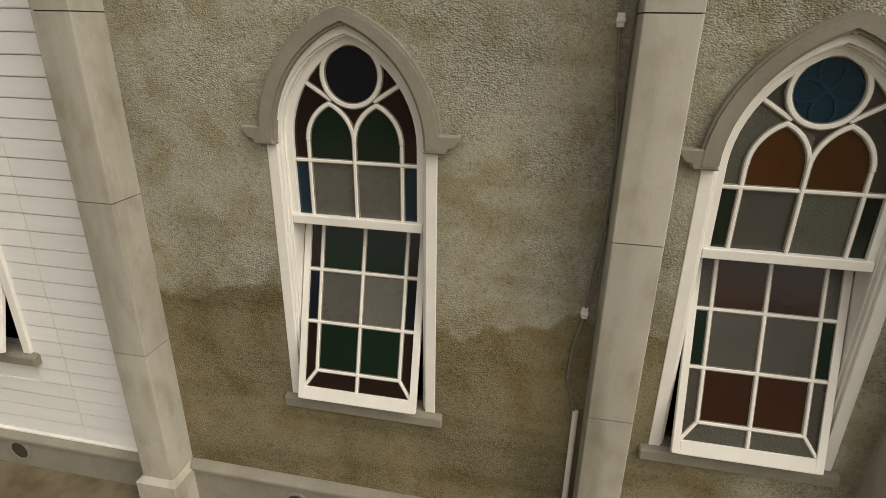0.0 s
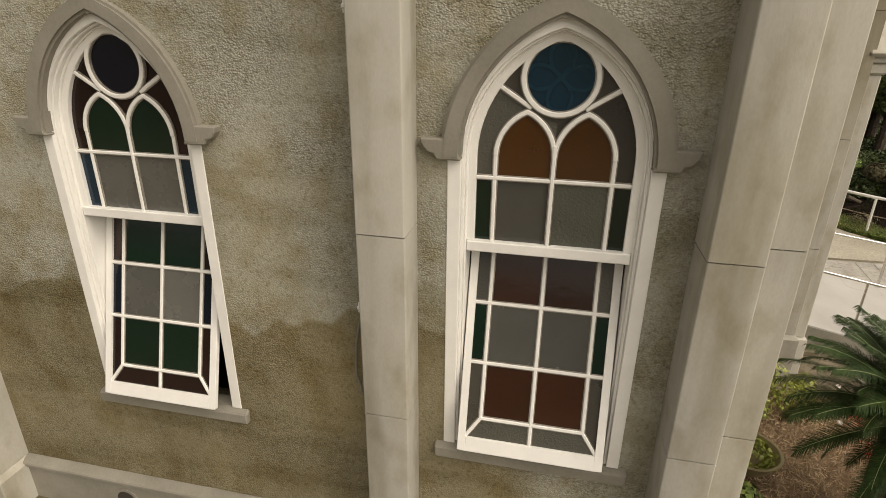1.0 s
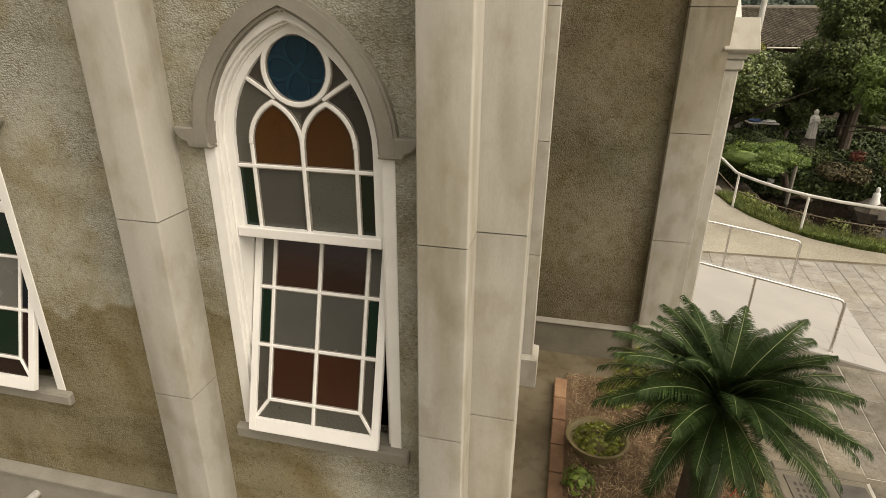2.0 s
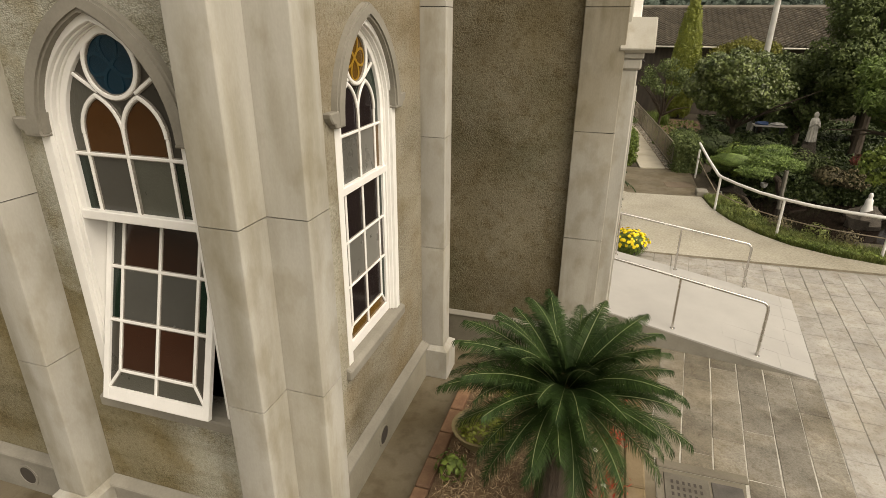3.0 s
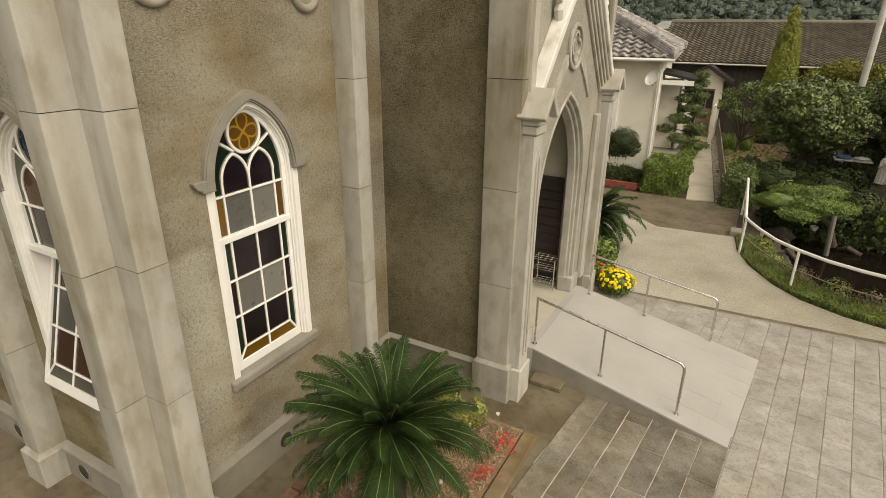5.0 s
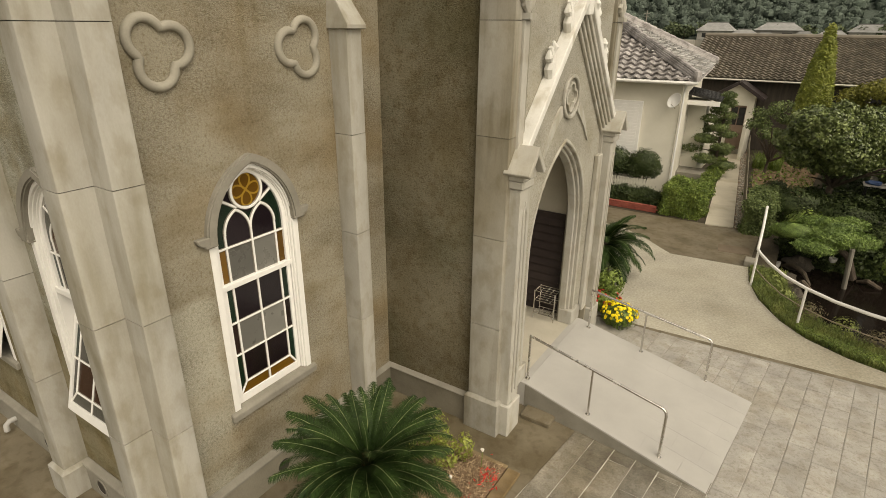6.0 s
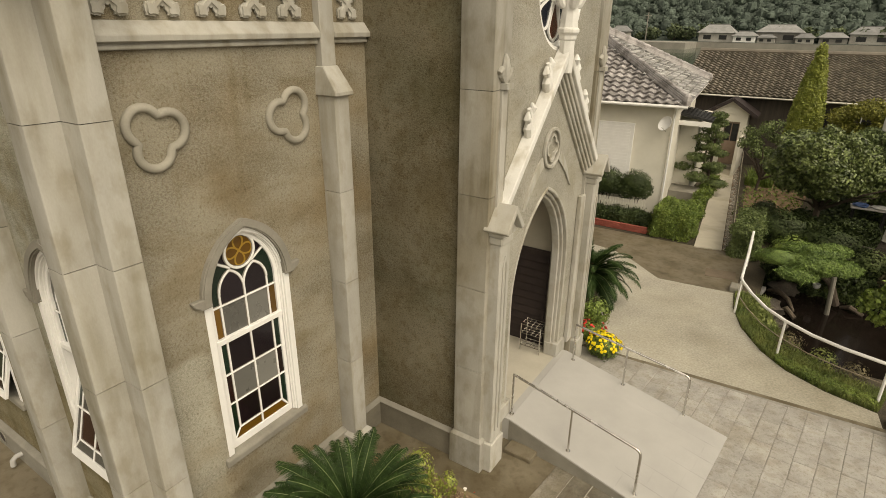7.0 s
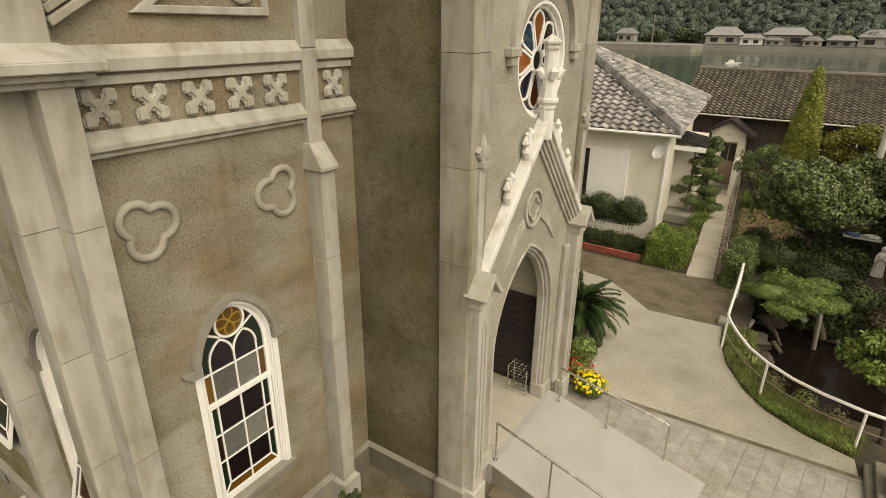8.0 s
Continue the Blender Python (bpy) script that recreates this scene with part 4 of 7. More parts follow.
solid("trim", Build().box(-14, -3.53, SIDE_Y - 0.005, SIDE_Y + 0.045, 0.375, 0.425), WHITE_PAINT, "white timber strip under the lapped boards", "trim", kind="structure", bevel=0.005)
# white lapped boards
boarded = solid("wall_boarded", wall_panel(Build(), -14, -3.45, 0.36, 7.6, 0.25, side_put(SIDE_Y + 0.045), [(-5.42, HALF, 1.35, SPRING, RISE)]), WHITE_BOARD,
                "white painted timber wall of lapped boards", "wall", kind="structure", fix=False)
PITCH = 0.1625
for k in range(31):
    z0 = 0.4275 + k * PITCH
    for u0, u1 in ((-4.443, -3.53), (-9.2, -4.447)):
        spans = [(u0, u1)]
        if 1.20 < z0 + PITCH and z0 < SPRING + RISE and u0 < -5.42 < u1:
            spans = [(u0, -5.42 - HALF), (-5.42 + HALF, u1)]
        for a, c in spans:
            q = [(0.0, z0), (0.017, z0 + 0.002), (0.020, z0 + 0.010), (0.013, z0 + PITCH - 0.006), (0.008, z0 + PITCH - 0.0035), (0.0, z0 + PITCH - 0.003)]
            part("board", Build().prism(q, lambda p, q, d: (d, SIDE_Y + 0.043 - p, q), a, c), WHITE_BOARD, boarded)


# ---- band, ornaments and tower front ----
def moulding(name, label, put, u0, u1, z, profile, material=None):
    b = Build().prism([(p, z + q) for p, q in profile], lambda p, q, d: put(d, q, p), u0, u1)
    return solid(name, b, material or CEMENT, label, "moulding", kind="structure", bevel=0.006)


LOWER = [(0, 0), (0.05, 0), (0.062, 0.012), (0.062, 0.04), (0.045, 0.052), (0.045, 0.066), (0.115, 0.072), (0.12, 0.13), (0.015, 0.255), (0, 0.255)]
UPPER = [(0, 0), (0.06, 0), (0.065, 0.085), (0.03, 0.09), (0.03, 0.108), (0.115, 0.118), (0.12, 0.235), (0.012, 0.355), (0, 0.355)]
for u0, u1 in ((3.943, 6.72), (6.965, TOWER_Y)):
    moulding("trim", "pale cement string course below the frieze of crosses", front_put(FRONT_X), u0, u1, 6.42, LOWER)
    moulding("trim", "pale cement string course above the frieze of crosses", front_put(FRONT_X), u0, u1, 7.085, UPPER)


def cross_ornament(y, z=6.885, r=0.235):
    b = Build()
    arm = [(0.0, -0.04), (0.105, -0.042), (0.128, -0.082), (0.172, -0.088), (0.198, -0.048), (0.232, -0.022)]
    arm.append((0.236, 0.0))
    arm = arm + [(p, -q) for p, q in arm[-2::-1]]
    poly = []
    for k in range(4):
        a = math.pi / 4 + k * math.pi / 2
        for p, q in arm[1:-1] + [(0.045, 0.045)]:
            poly.append((y + (p * math.cos(a) - q * math.sin(a)) * r / 0.235, z + (p * math.sin(a) + q * math.cos(a)) * r / 0.235))
    b.prism(poly, front_put(FRONT_X), -0.01, 0.062)
    return solid("cross_ornament", b, CEMENT, "raised cement cross with leafy ends on the frieze", "ornament", group="crosses of the frieze", bevel=0.024, segments=3, smooth=True)


for y in (4.235, 4.74, 5.27, 5.80, 6.32, 7.30):
    cross_ornament(y)


def trefoil(y, z, turn):
    b = Build().tube([Vector(front_put(FRONT_X)(y + p, z + q, 0.012)) for p, q in foil(3, 0.150, 0.178, turn)], 0.046, 10, True)
    return solid("trefoil_moulding", b, MOULDING, "raised round trefoil moulding on the roughcast wall", "ornament", group="trefoils on the front wall", smooth=True)


trefoil(4.46, 5.617, radians(-105))
trefoil(6.20, 5.60, radians(178))

# the cap of the corner buttresses and the stage above it
cap = thing("capital", "pale cement cap moulding on the corner buttresses", "cap")
for k, (g, z0, z1) in enumerate(((0.04, 7.12, 7.18), (0.12, 7.18, 7.24), (0.20, 7.24, 7.33))):
    part("course", Build().box(2.30 - g, 3.005 + g, 3.362 - g, 3.97 + g, z0, z1), CEMENT, cap, bevel=0.01)
part("weathering", Build().taper((2.10, 3.205, 3.162, 4.17, 7.33), (2.35, 2.93, 3.45, 3.92, 7.47)), CEMENT, cap, bevel=0.01)
part("upper_stage", Build().box(2.36, 2.90, 3.46, 3.90, 7.45, 10.0), CEMENT, cap, bevel=0.015)

# raised mouldings on the wall above the frieze
fp = front_put(FRONT_X)
solid("triangle_moulding", Build().ribbon([(4.80, 7.75), (6.27, 7.75), (6.27, 8.75)], 0.09, fp, 0, 0.06, True), CEMENT, "raised triangular cement moulding above the frieze", "ornament", bevel=0.01)
solid("ring_moulding", Build().tube([fp(5.98 + 0.16 * math.cos(a), 8.02 + 0.16 * math.sin(a), 0.02) for a in (2 * math.pi * k / 24 for k in range(24))], 0.04, 8, True), CEMENT, "raised round cement ring inside the triangle", "ornament", smooth=True)
for k, (o, dep) in enumerate(((0.0, 0.12), (0.09, 0.08), (0.16, 0.05))):
    solid("trim", Build().ribbon([(3.95, 7.72 + o * 1.15 - 0.1), (6.6, 9.32 + o * 1.15 - 0.1)], 0.07, fp, 0, dep), CEMENT, "raking cement moulding on the upper front wall", "moulding", kind="structure", bevel=0.008)

# portal: stepped arch mouldings
portal = thing("portal_arch", "stepped pointed cement arch round the open church doorway", "arch", kind="structure")
pp = lambda p, q, d: front_put(TOWER_X)(AXIS + p, q, d)
for o, i, d0, d1 in (((1.19, 2.55, 1.68), (1.135, 2.55, 1.62), -0.10, 0.018), ((1.135, 2.55, 1.62), (1.085, 2.55, 1.565), -0.14, -0.045), ((1.085, 2.55, 1.565), (1.035, 2.55, 1.51), -0.24, -0.10)):
    part("archivolt", arch_ring(Build(), o, i, 0.43, d0, d1, pp), CEMENT, portal, bevel=0.012)
for s in (-1, 1):
    part("jamb_base", Build().prism([(s * 1.02, 0.43), (s * 1.45, 0.43), (s * 1.45, 0.66), (s * 1.40, 0.72), (s * 1.02, 0.72)], pp, -0.23, 0.05), CEMENT, portal, bevel=0.012)

# gable over the portal
gable = thing("portal_gable", "steep cement gable with crockets over the church portal", "gable", kind="structure")
FT, AP, HW = 4.15, 6.31, 2.02
for s in (-1, 1):
    for k, (off, wd, dep) in enumerate(((0.0, 0.11, 0.195), (0.095, 0.07, 0.15), (0.165, 0.06, 0.118), (0.23, 0.06, 0.085), (0.29, 0.05, 0.05))):
        z = off / math.cos(math.atan2(AP - FT, HW))
        path = [(s * HW * 0.93, FT + 0.07 * (AP - FT) - z), (0, AP - z)]
        part("raking_coping" if k == 0 else "raking_mould", Build().ribbon(path, wd, pp, 0.0, dep), CEMENT_WHITE if k == 0 else CEMENT, gable, bevel=0.010)
    # shoulder block and pier below it
    m = s * 1.88
    part("gablet_roof", Build().ribbon([(m - 0.235, 4.10), (m, 4.40), (m + 0.235, 4.10)], 0.075, pp, 0.0, 0.37), CEMENT, gable, bevel=0.010)
    part("gablet", Build().prism([(m - 0.19, 4.02), (m + 0.19, 4.02), (m + 0.19, 4.10), (m, 4.345), (m - 0.19, 4.10)], pp, 0.0, 0.27), CEMENT, gable, bevel=0.010)
    part("pier_neck", Build().box(TOWER_X, TOWER_X + 0.255, AXIS + m - 0.17, AXIS + m + 0.17, 3.90, 4.02), CEMENT, gable, bevel=0.02)
    part("pier_panel", Build().ribbon([(m - 0.05, 0.75), (m - 0.05, 3.55), (m, 3.68), (m + 0.05, 3.55), (m + 0.05, 0.75)], 0.03, pp, 0.20, 0.242), CEMENT, gable, bevel=0.006)
    y0, y1 = sorted((s * 1.72, s * 2.02))
    part("pier", Build().box(TOWER_X, TOWER_X + 0.22, AXIS + y0, AXIS + y1, 0.55, 3.90), CEMENT, gable, bevel=0.014)
    y0, y1 = sorted((s * 1.50, s * 1.72))
    part("inner_pier", Build().box(TOWER_X, TOWER_X + 0.09, AXIS + y0, AXIS + y1, 0.55, 3.70), CEMENT, gable, bevel=0.014)
    y0, y1 = sorted((s * 1.66, s * 2.06))
    part("pier_plinth", Build().box(TOWER_X, TOWER_X + 0.25, AXIS + y0, AXIS + y1, 0.0, 0.55), CEMENT, gable, bevel=0.014)
    part("shaft", Build().box(TOWER_X, TOWER_X + 0.10, AXIS + s * 1.86 - 0.07, AXIS + s * 1.86 + 0.07, 4.1, 5.92), CEMENT, gable, bevel=0.012)
ring = [(0.30 * math.cos(a), 4.86 + 0.30 * math.sin(a)) for a in (2 * math.pi * k / 32 for k in range(32))]
part("medallion_ring", Build().ribbon(ring, 0.055, pp, 0.0, 0.05, True), CEMENT, gable, bevel=0.01)
part("medallion_foil", Build().ribbon([(p, 4.86 + q) for p, q in foil(4, 0.105, 0.10, 0)], 0.035, pp, 0.0, 0.04, True), CEMENT, gable)
for s in (-1, 1):
    part("spandrel_leaf", Build().prism([(s * p, q) for p, q in ((0.36, 4.76), (0.30, 4.62), (0.46, 4.50), (0.68, 4.32), (0.93, 4.05), (0.74, 4.38), (0.55, 4.62))], pp, 0.0, 0.035), CEMENT, gable)


def fleur(b, put, u, z, k=1.0):
    """A three-petalled finial."""
    for pts, r in ((([0, 0], [0, 0.10], [0, 0.20], [0, 0.30], [0, 0.36]), (0.035, 0.05, 0.065, 0.045, 0.012)),
                   (([-0.02, 0.05], [-0.09, 0.12], [-0.11, 0.19], [-0.15, 0.15]), (0.03, 0.045, 0.045, 0.03)),
                   (([0.02, 0.05], [0.09, 0.12], [0.11, 0.19], [0.15, 0.15]), (0.03, 0.045, 0.045, 0.03))):
        b.tube([put(u + p * k, z + q * k, 0.08) for p, q in pts], [x * k for x in r], 8)
    b.box(*(sorted((put(u - 0.08 * k, z, 0)[0], put(u - 0.08 * k, z, 0.16)[0]))), put(u - 0.08 * k, z, 0)[1], put(u + 0.08 * k, z, 0)[1], z - 0.04, z + 0.03)
    return b


for s in (-1, 1):
    part("fleur_finial", fleur(Build(), pp, s * 1.86, 5.96, 1.05), CEMENT, gable, smooth=True)
    for f in (0.495, 0.757):
        u, z = s * HW * (1 - f), FT + (AP - FT) * f + 0.08
        b = Build().tube([pp(u + s * 0.02, z - 0.16, 0.095), pp(u + s * 0.07, z + 0.02, 0.095), pp(u + s * 0.03, z + 0.18, 0.095), pp(u + s * 0.10, z + 0.30, 0.095)], [0.06, 0.085, 0.05, 0.03], 8)
        b.tube([pp(u + s * 0.06, z + 0.10, 0.095), pp(u + s * 0.14, z + 0.17, 0.095), pp(u + s * 0.13, z + 0.26, 0.095)], [0.035, 0.055, 0.02], 8)
        b.tube([pp(u + s * 0.04, z + 0.20, 0.095), pp(u + s * 0.0, z + 0.30, 0.115), pp(u + s * 0.03, z + 0.37, 0.095)], [0.03, 0.055, 0.02], 8)
        part("crocket", b, CEMENT_WHITE, gable, "leafy carved crocket", smooth=True)

pin = thing("gable_pinnacle", "octagonal cement pinnacle standing on the gable", "pinnacle")
c = (TOWER_X + 0.12, AXIS, 0)
part("shaft", Build().lathe([(0.115, 6.0), (0.115, 6.50)], c, 8), CEMENT_WHITE, pin, bevel=0.006)
part("collar", Build().lathe([(0.105, 6.44), (0.135, 6.47), (0.135, 6.52), (0.17, 6.56), (0.17, 6.61), (0.12, 6.65)], c, 8), CEMENT_WHITE, pin, bevel=0.006)
part("stem", Build().lathe([(0.145, 6.63), (0.135, 6.70), (0.115, 6.95), (0.10, 7.26), (0.10, 7.29), (0.125, 7.32), (0.125, 7.37)], c, 8), CEMENT_WHITE, pin, bevel=0.006)
for k in range(4):
    a = math.pi / 4 + k * math.pi / 2
    e = Vector((math.cos(a), math.sin(a), 0))
    o = Vector(c)
    bud = Build().tube([o + e * 0.06 + Vector((0, 0, 6.90)), o + e * 0.13 + Vector((0, 0, 6.93)), o + e * 0.17 + Vector((0, 0, 7.01)), o + e * 0.13 + Vector((0, 0, 7.05))], [0.04, 0.065, 0.075, 0.03], 8)
    part("bud", bud, CEMENT_WHITE, pin, smooth=True)
part("cap", Build().lathe([(0.11, 7.36), (0.155, 7.39), (0.155, 7.42), (0.01, 7.52)], c, 8), CEMENT_WHITE, pin, bevel=0.006)

# rose window
rose = thing("window_rose", "round white rose window with orange, blue and purple petal panes", "window", pose(TOWER_X - 0.13, AXIS, ROSE_Z, 0, 0, 90), kind="structure")
ring = lambda r, n=40: [(r * math.cos(2 * math.pi * k / n), r * math.sin(2 * math.pi * k / n)) for k in range(n)]
part("outer_ring", Build().ribbon(ring(0.805), 0.06, flat, -0.05, 0.12, True), WHITE_PAINT, rose, bevel=0.008)
part("inner_ring", Build().ribbon(ring(0.755), 0.06, flat, -0.02, 0.05, True), WHITE_PAINT, rose, bevel=0.008)
part("hub", Build().ribbon(ring(0.16, 24), 0.05, flat, 0.0, 0.035, True), WHITE_PAINT, rose, bevel=0.006)
part("pane", Build().prism(ring(0.15, 24), flat, 0.004, 0.012), G_NAVY, rose)
G_AZURE, G_FLAME = stained_glass("azure_glass", (0.010, 0.045, 0.085)), stained_glass("flame_glass", (0.30, 0.085, 0.010))
G_RUST = stained_glass("rust_glass", (0.16, 0.035, 0.010))
G_BURNT = stained_glass("burnt_orange_glass", (0.22, 0.068, 0.010))
petals = (G_BURNT, G_MAROON, G_RED, G_NAVY, G_RUST, G_NAVY, G_FLAME, G_AZURE)
for k in range(8):
    a = radians(90 - 45 * k)
    shape = [(0.185, 0.045), (0.30, 0.092), (0.42, 0.142), (0.52, 0.172), (0.58, 0.165), (0.645, 0.11), (0.705, 0.0)]
    shape = shape + [(p, -q) for p, q in shape[-2::-1]]
    turn = [(p * math.cos(a) - q * math.sin(a), p * math.sin(a) + q * math.cos(a)) for p, q in shape]
    part("pane", Build().prism(turn, flat, 0.004, 0.012), petals[k], rose)
    part("petal_bar", Build().ribbon(turn, 0.034, flat, 0.002, 0.028 + 0.001 * (k % 2), True), WHITE_PAINT, rose)
part("backing_pane", Build().prism(ring(0.74), flat, 0.0015, 0.0035), G_GREY, rose)
hood = Build()
arch_ring(hood, (1.10, 7.36, 1.06), (0.96, 7.36, 0.92), 7.355, 0, 0.09, pp)
hood = solid("rose_hood", hood, CEMENT, "pointed cement hood mould over the rose window", "moulding", kind="structure", bevel=0.012)
for s in (-1, 1):
    y0, y1 = sorted((s * 0.96, s * 1.24))
    part("label_stop", Build().box(TOWER_X, TOWER_X + 0.12, AXIS + y0, AXIS + y1, 7.24, 7.36).box(TOWER_X, TOWER_X + 0.095, AXIS + s * 1.10 - 0.09, AXIS + s * 1.10 + 0.09, 7.12, 7.24), CEMENT, hood, bevel=0.012)

# inside the porch
PY = 11.0
porch = Build().box(2.4, 4.46, 8.3, 8.4, 0.43, 5).box(2.4, 4.46, PY, PY + 0.1, 0.43, 5).box(2.3, 2.4, 8.3, PY + 0.1, 0.43, 5).box(2.3, 4.46, 8.3, PY + 0.1, 4.6, 4.7)
solid("wall_porch", porch, CREAM, "cream plastered walls inside the porch", "wall", kind="structure")
solid("floor_porch", Build().box(2.4, 4.76, 8.4, PY, 0.36, 0.432), CREAM, "pale floor of the church porch", "floor", kind="structure")
screen = thing("louvred_door", "dark slatted wooden door folded against the porch wall", "door")
part("leaf", Build().box(2.9, 4.44, PY - 0.06, PY - 0.01, 0.44, 2.55), DARK_WOOD, screen, bevel=0.006)
for k in range(11):
    z = 0.60 + k * 0.17
    part("slat", Build().prism([(PY - 0.06, z), (PY - 0.10, z + 0.015), (PY - 0.06, z + 0.13)], lambda p, q, d: (d, p, q), 2.96, 4.38), DARK_WOOD, screen)
stand = thing("umbrella_stand", "steel wire umbrella stand beside the doorway", "umbrella stand")
sx, sy, sz = 4.06, 10.56, 0.436
for dx in (0, 0.42):
    for dy in (0, 0.30):
        part("leg", Build().tube([(sx + dx, sy + dy, sz), (sx + dx, sy + dy, sz + 0.62)], 0.012), STEEL, stand)
for z in (0.12, 0.40, 0.60):
    for k in range(4):
        part("rod", Build().tube([(sx, sy + 0.10 * k, sz + z), (sx + 0.42, sy + 0.10 * k, sz + z)], 0.007, 6), STEEL, stand)
    for k in range(5):
        part("rod", Build().tube([(sx + 0.105 * k, sy, sz + z), (sx + 0.105 * k, sy + 0.30, sz + z)], 0.007, 6), STEEL, stand)

# ramp and its rails; it lies a little askew to the wall
RZ, R_TOP, R_FOOT = 0.43, 4.88, 7.76
NEAR = (Vector((R_TOP, 8.46)), Vector((R_FOOT, 8.08)))
FAR = (Vector((R_TOP, 11.05)), Vector((8.06, 10.62)))


def ramp_z(x, y):
    foot = R_FOOT + 0.118 * (y - 8.08)
    return min(RZ, max(0.0, RZ * (foot - x) / (foot - R_TOP)))


def ramp_at(u, v, up=0.0):
    p = NEAR[0].lerp(NEAR[1], u).lerp(FAR[0].lerp(FAR[1], u), v)
    return (p.x, p.y, RZ * (1 - u) + 0.012 * u + up)


low = [(*NEAR[0], 0), (*NEAR[1], 0), (*FAR[1], 0), (*FAR[0], 0)]
b = Build().add(low + [ramp_at(0, 0), ramp_at(1, 0), ramp_at(1, 1), ramp_at(0, 1)], [(3, 2, 1, 0), (4, 5, 6, 7), (0, 1, 5, 4), (1, 2, 6, 5), (2, 3, 7, 6), (3, 0, 4, 7)])
ramp = solid("ramp", b, RAMP_CONCRETE, "pale concrete ramp up to the church door", "ramp", kind="structure")
side = Vector((NEAR[0].y - NEAR[1].y, NEAR[0].x - NEAR[1].x)).normalized() * 0.007
e0, e1 = NEAR[0] + side, NEAR[0].lerp(NEAR[1], 0.985) + side
b = Build().add([(*e0, 0), (*e1, 0), (*e0, RZ - 0.014), (*NEAR[0], 0), (*NEAR[0].lerp(NEAR[1], 0.985), 0), (*NEAR[0], RZ - 0.014)], [(0, 1, 2), (5, 4, 3), (0, 2, 5, 3), (1, 4, 5, 2), (0, 3, 4, 1)])
part("ramp_side", b, CEMENT_GREY, ramp, "grey sheet on the near side of the ramp, darker than its top")
part("landing", Build().box(4.62, R_TOP - 0.001, 8.46, 11.05, 0.0, RZ), RAMP_CONCRETE, ramp)
solid("step", Build().box(4.96, 5.46, 8.14, 8.42, 0.0, 0.085), WET, "low worn concrete step beside the ramp", "step", kind="structure", bevel=0.015)


def rail(p0, p1, posts, label):
    t = thing("handrail", label, "handrail", group="handrails of the ramp")
    h = 0.81
    at = lambda x, up: (x, p0[1] + (p1[1] - p0[1]) * (x - p0[0]) / (p1[0] - p0[0]), ramp_z(x, (p0[1] + p1[1]) / 2) + up)
    x1 = p1[0]
    pts = [at(x, h) for x in np.linspace(p0[0], x1 - 0.10, 6)]
    pts += [at(x1 - 0.05, h - 0.005), at(x1 - 0.012, h - 0.04), at(x1, h - 0.10), at(x1, -0.02)]
    part("top_rail", Build().tube(pts, 0.021, 10), STEEL, t, smooth=True)
    for x in posts:
        part("post", Build().tube([at(x, -0.02), at(x, h)], 0.017, 10), STEEL, t, smooth=True)
    for x in (*posts, x1):
        p = at(x, 0)
        part("flange", Build().lathe([(0.04, p[2] - 0.01), (0.04, p[2] + 0.012), (0.02, p[2] + 0.016)], (p[0], p[1], 0), 12), STEEL, t)
    return t


rail((4.84, 8.61), (7.06, 8.33), (4.85, 5.94), "stainless steel tube handrail on the near side of the ramp")
rail((5.10, 10.84), (7.29, 10.69), (5.11, 6.15), "stainless steel tube handrail on the far side of the ramp")


# ---- the yard ----
# one sheet of earth round the church, with a hollow for the pond
POND = (7.95, 14.0, 14.3, 19.3)
b = Build()
for x0, x1, y0, y1 in ((-400, 400, -300, POND[2]), (-400, POND[0], POND[2], POND[3]), (POND[1], 400, POND[2], POND[3]), (-400, 400, POND[3], 42)):
    b.add([(x0, y0, -0.02), (x1, y0, -0.02), (x1, y1, -0.02), (x0, y1, -0.02)], [(0, 1, 2, 3)])
x0, x1, y0, y1 = POND
b.add([(x0, y0, -0.02), (x1, y0, -0.02), (x1, y1, -0.02), (x0, y1, -0.02), (x0, y0, -0.9), (x1, y0, -0.9), (x1, y1, -0.9), (x0, y1, -0.9)],
      [(0, 4, 5, 1), (1, 5, 6, 2), (2, 6, 7, 3), (3, 7, 4, 0), (4, 7, 6, 5)])
b.add([(-400, 42, -0.02), (400, 42, -0.02), (400, 42, -3), (-400, 42, -3)], [(0, 1, 2, 3)])
solid("ground", b, GROUND, "dark garden earth round the church", "ground", kind="structure", fix=False)
solid("pond_water", Build().box(x0, x1, y0, y1, -0.9, -0.42), WATER, "still dark pond water", "water", kind="structure")

sheet("pavement_damp", [(-16, -14), (5.62, -14), (5.62, 6.6), (5.86, 8.36), (4.9, 8.48), (-16, 8.48)], 0.0, WET, "damp stained concrete along the church walls", "pavement")
sheet("pavement_mortar", [(5.62, -6), (6.22, -6), (7.77, 8.08), (5.86, 8.36), (5.62, 6.6)], 0.0075, JOINT, "pale mortar bed between the dark paving stones", "pavement")
sheet("pavement_bed", [(6.22, -6), (14, -6), (14, 12.52), (10.4, 12.37), (4.9, 12.14), (4.9, 8.48), (7.77, 8.08)], 0.0065, MORTAR_GREY, "dark bed between the grey paving stones", "pavement")
yard = [(-2, 11.9), (4.9, 12.18), (10.35, 12.42), (10.3, 12.9), (9.45, 13.15), (8.75, 13.55), (8.25, 14.1), (7.75, 15.0), (7.45, 16.0), (7.35, 16.92), (5.42, 16.76), (4.48, 17.64), (3.76, 18.14), (-2, 19.4)]
sheet("pavement_pebble", yard, 0.004, YARD, "pale exposed pebble concrete in the yard", "pavement")
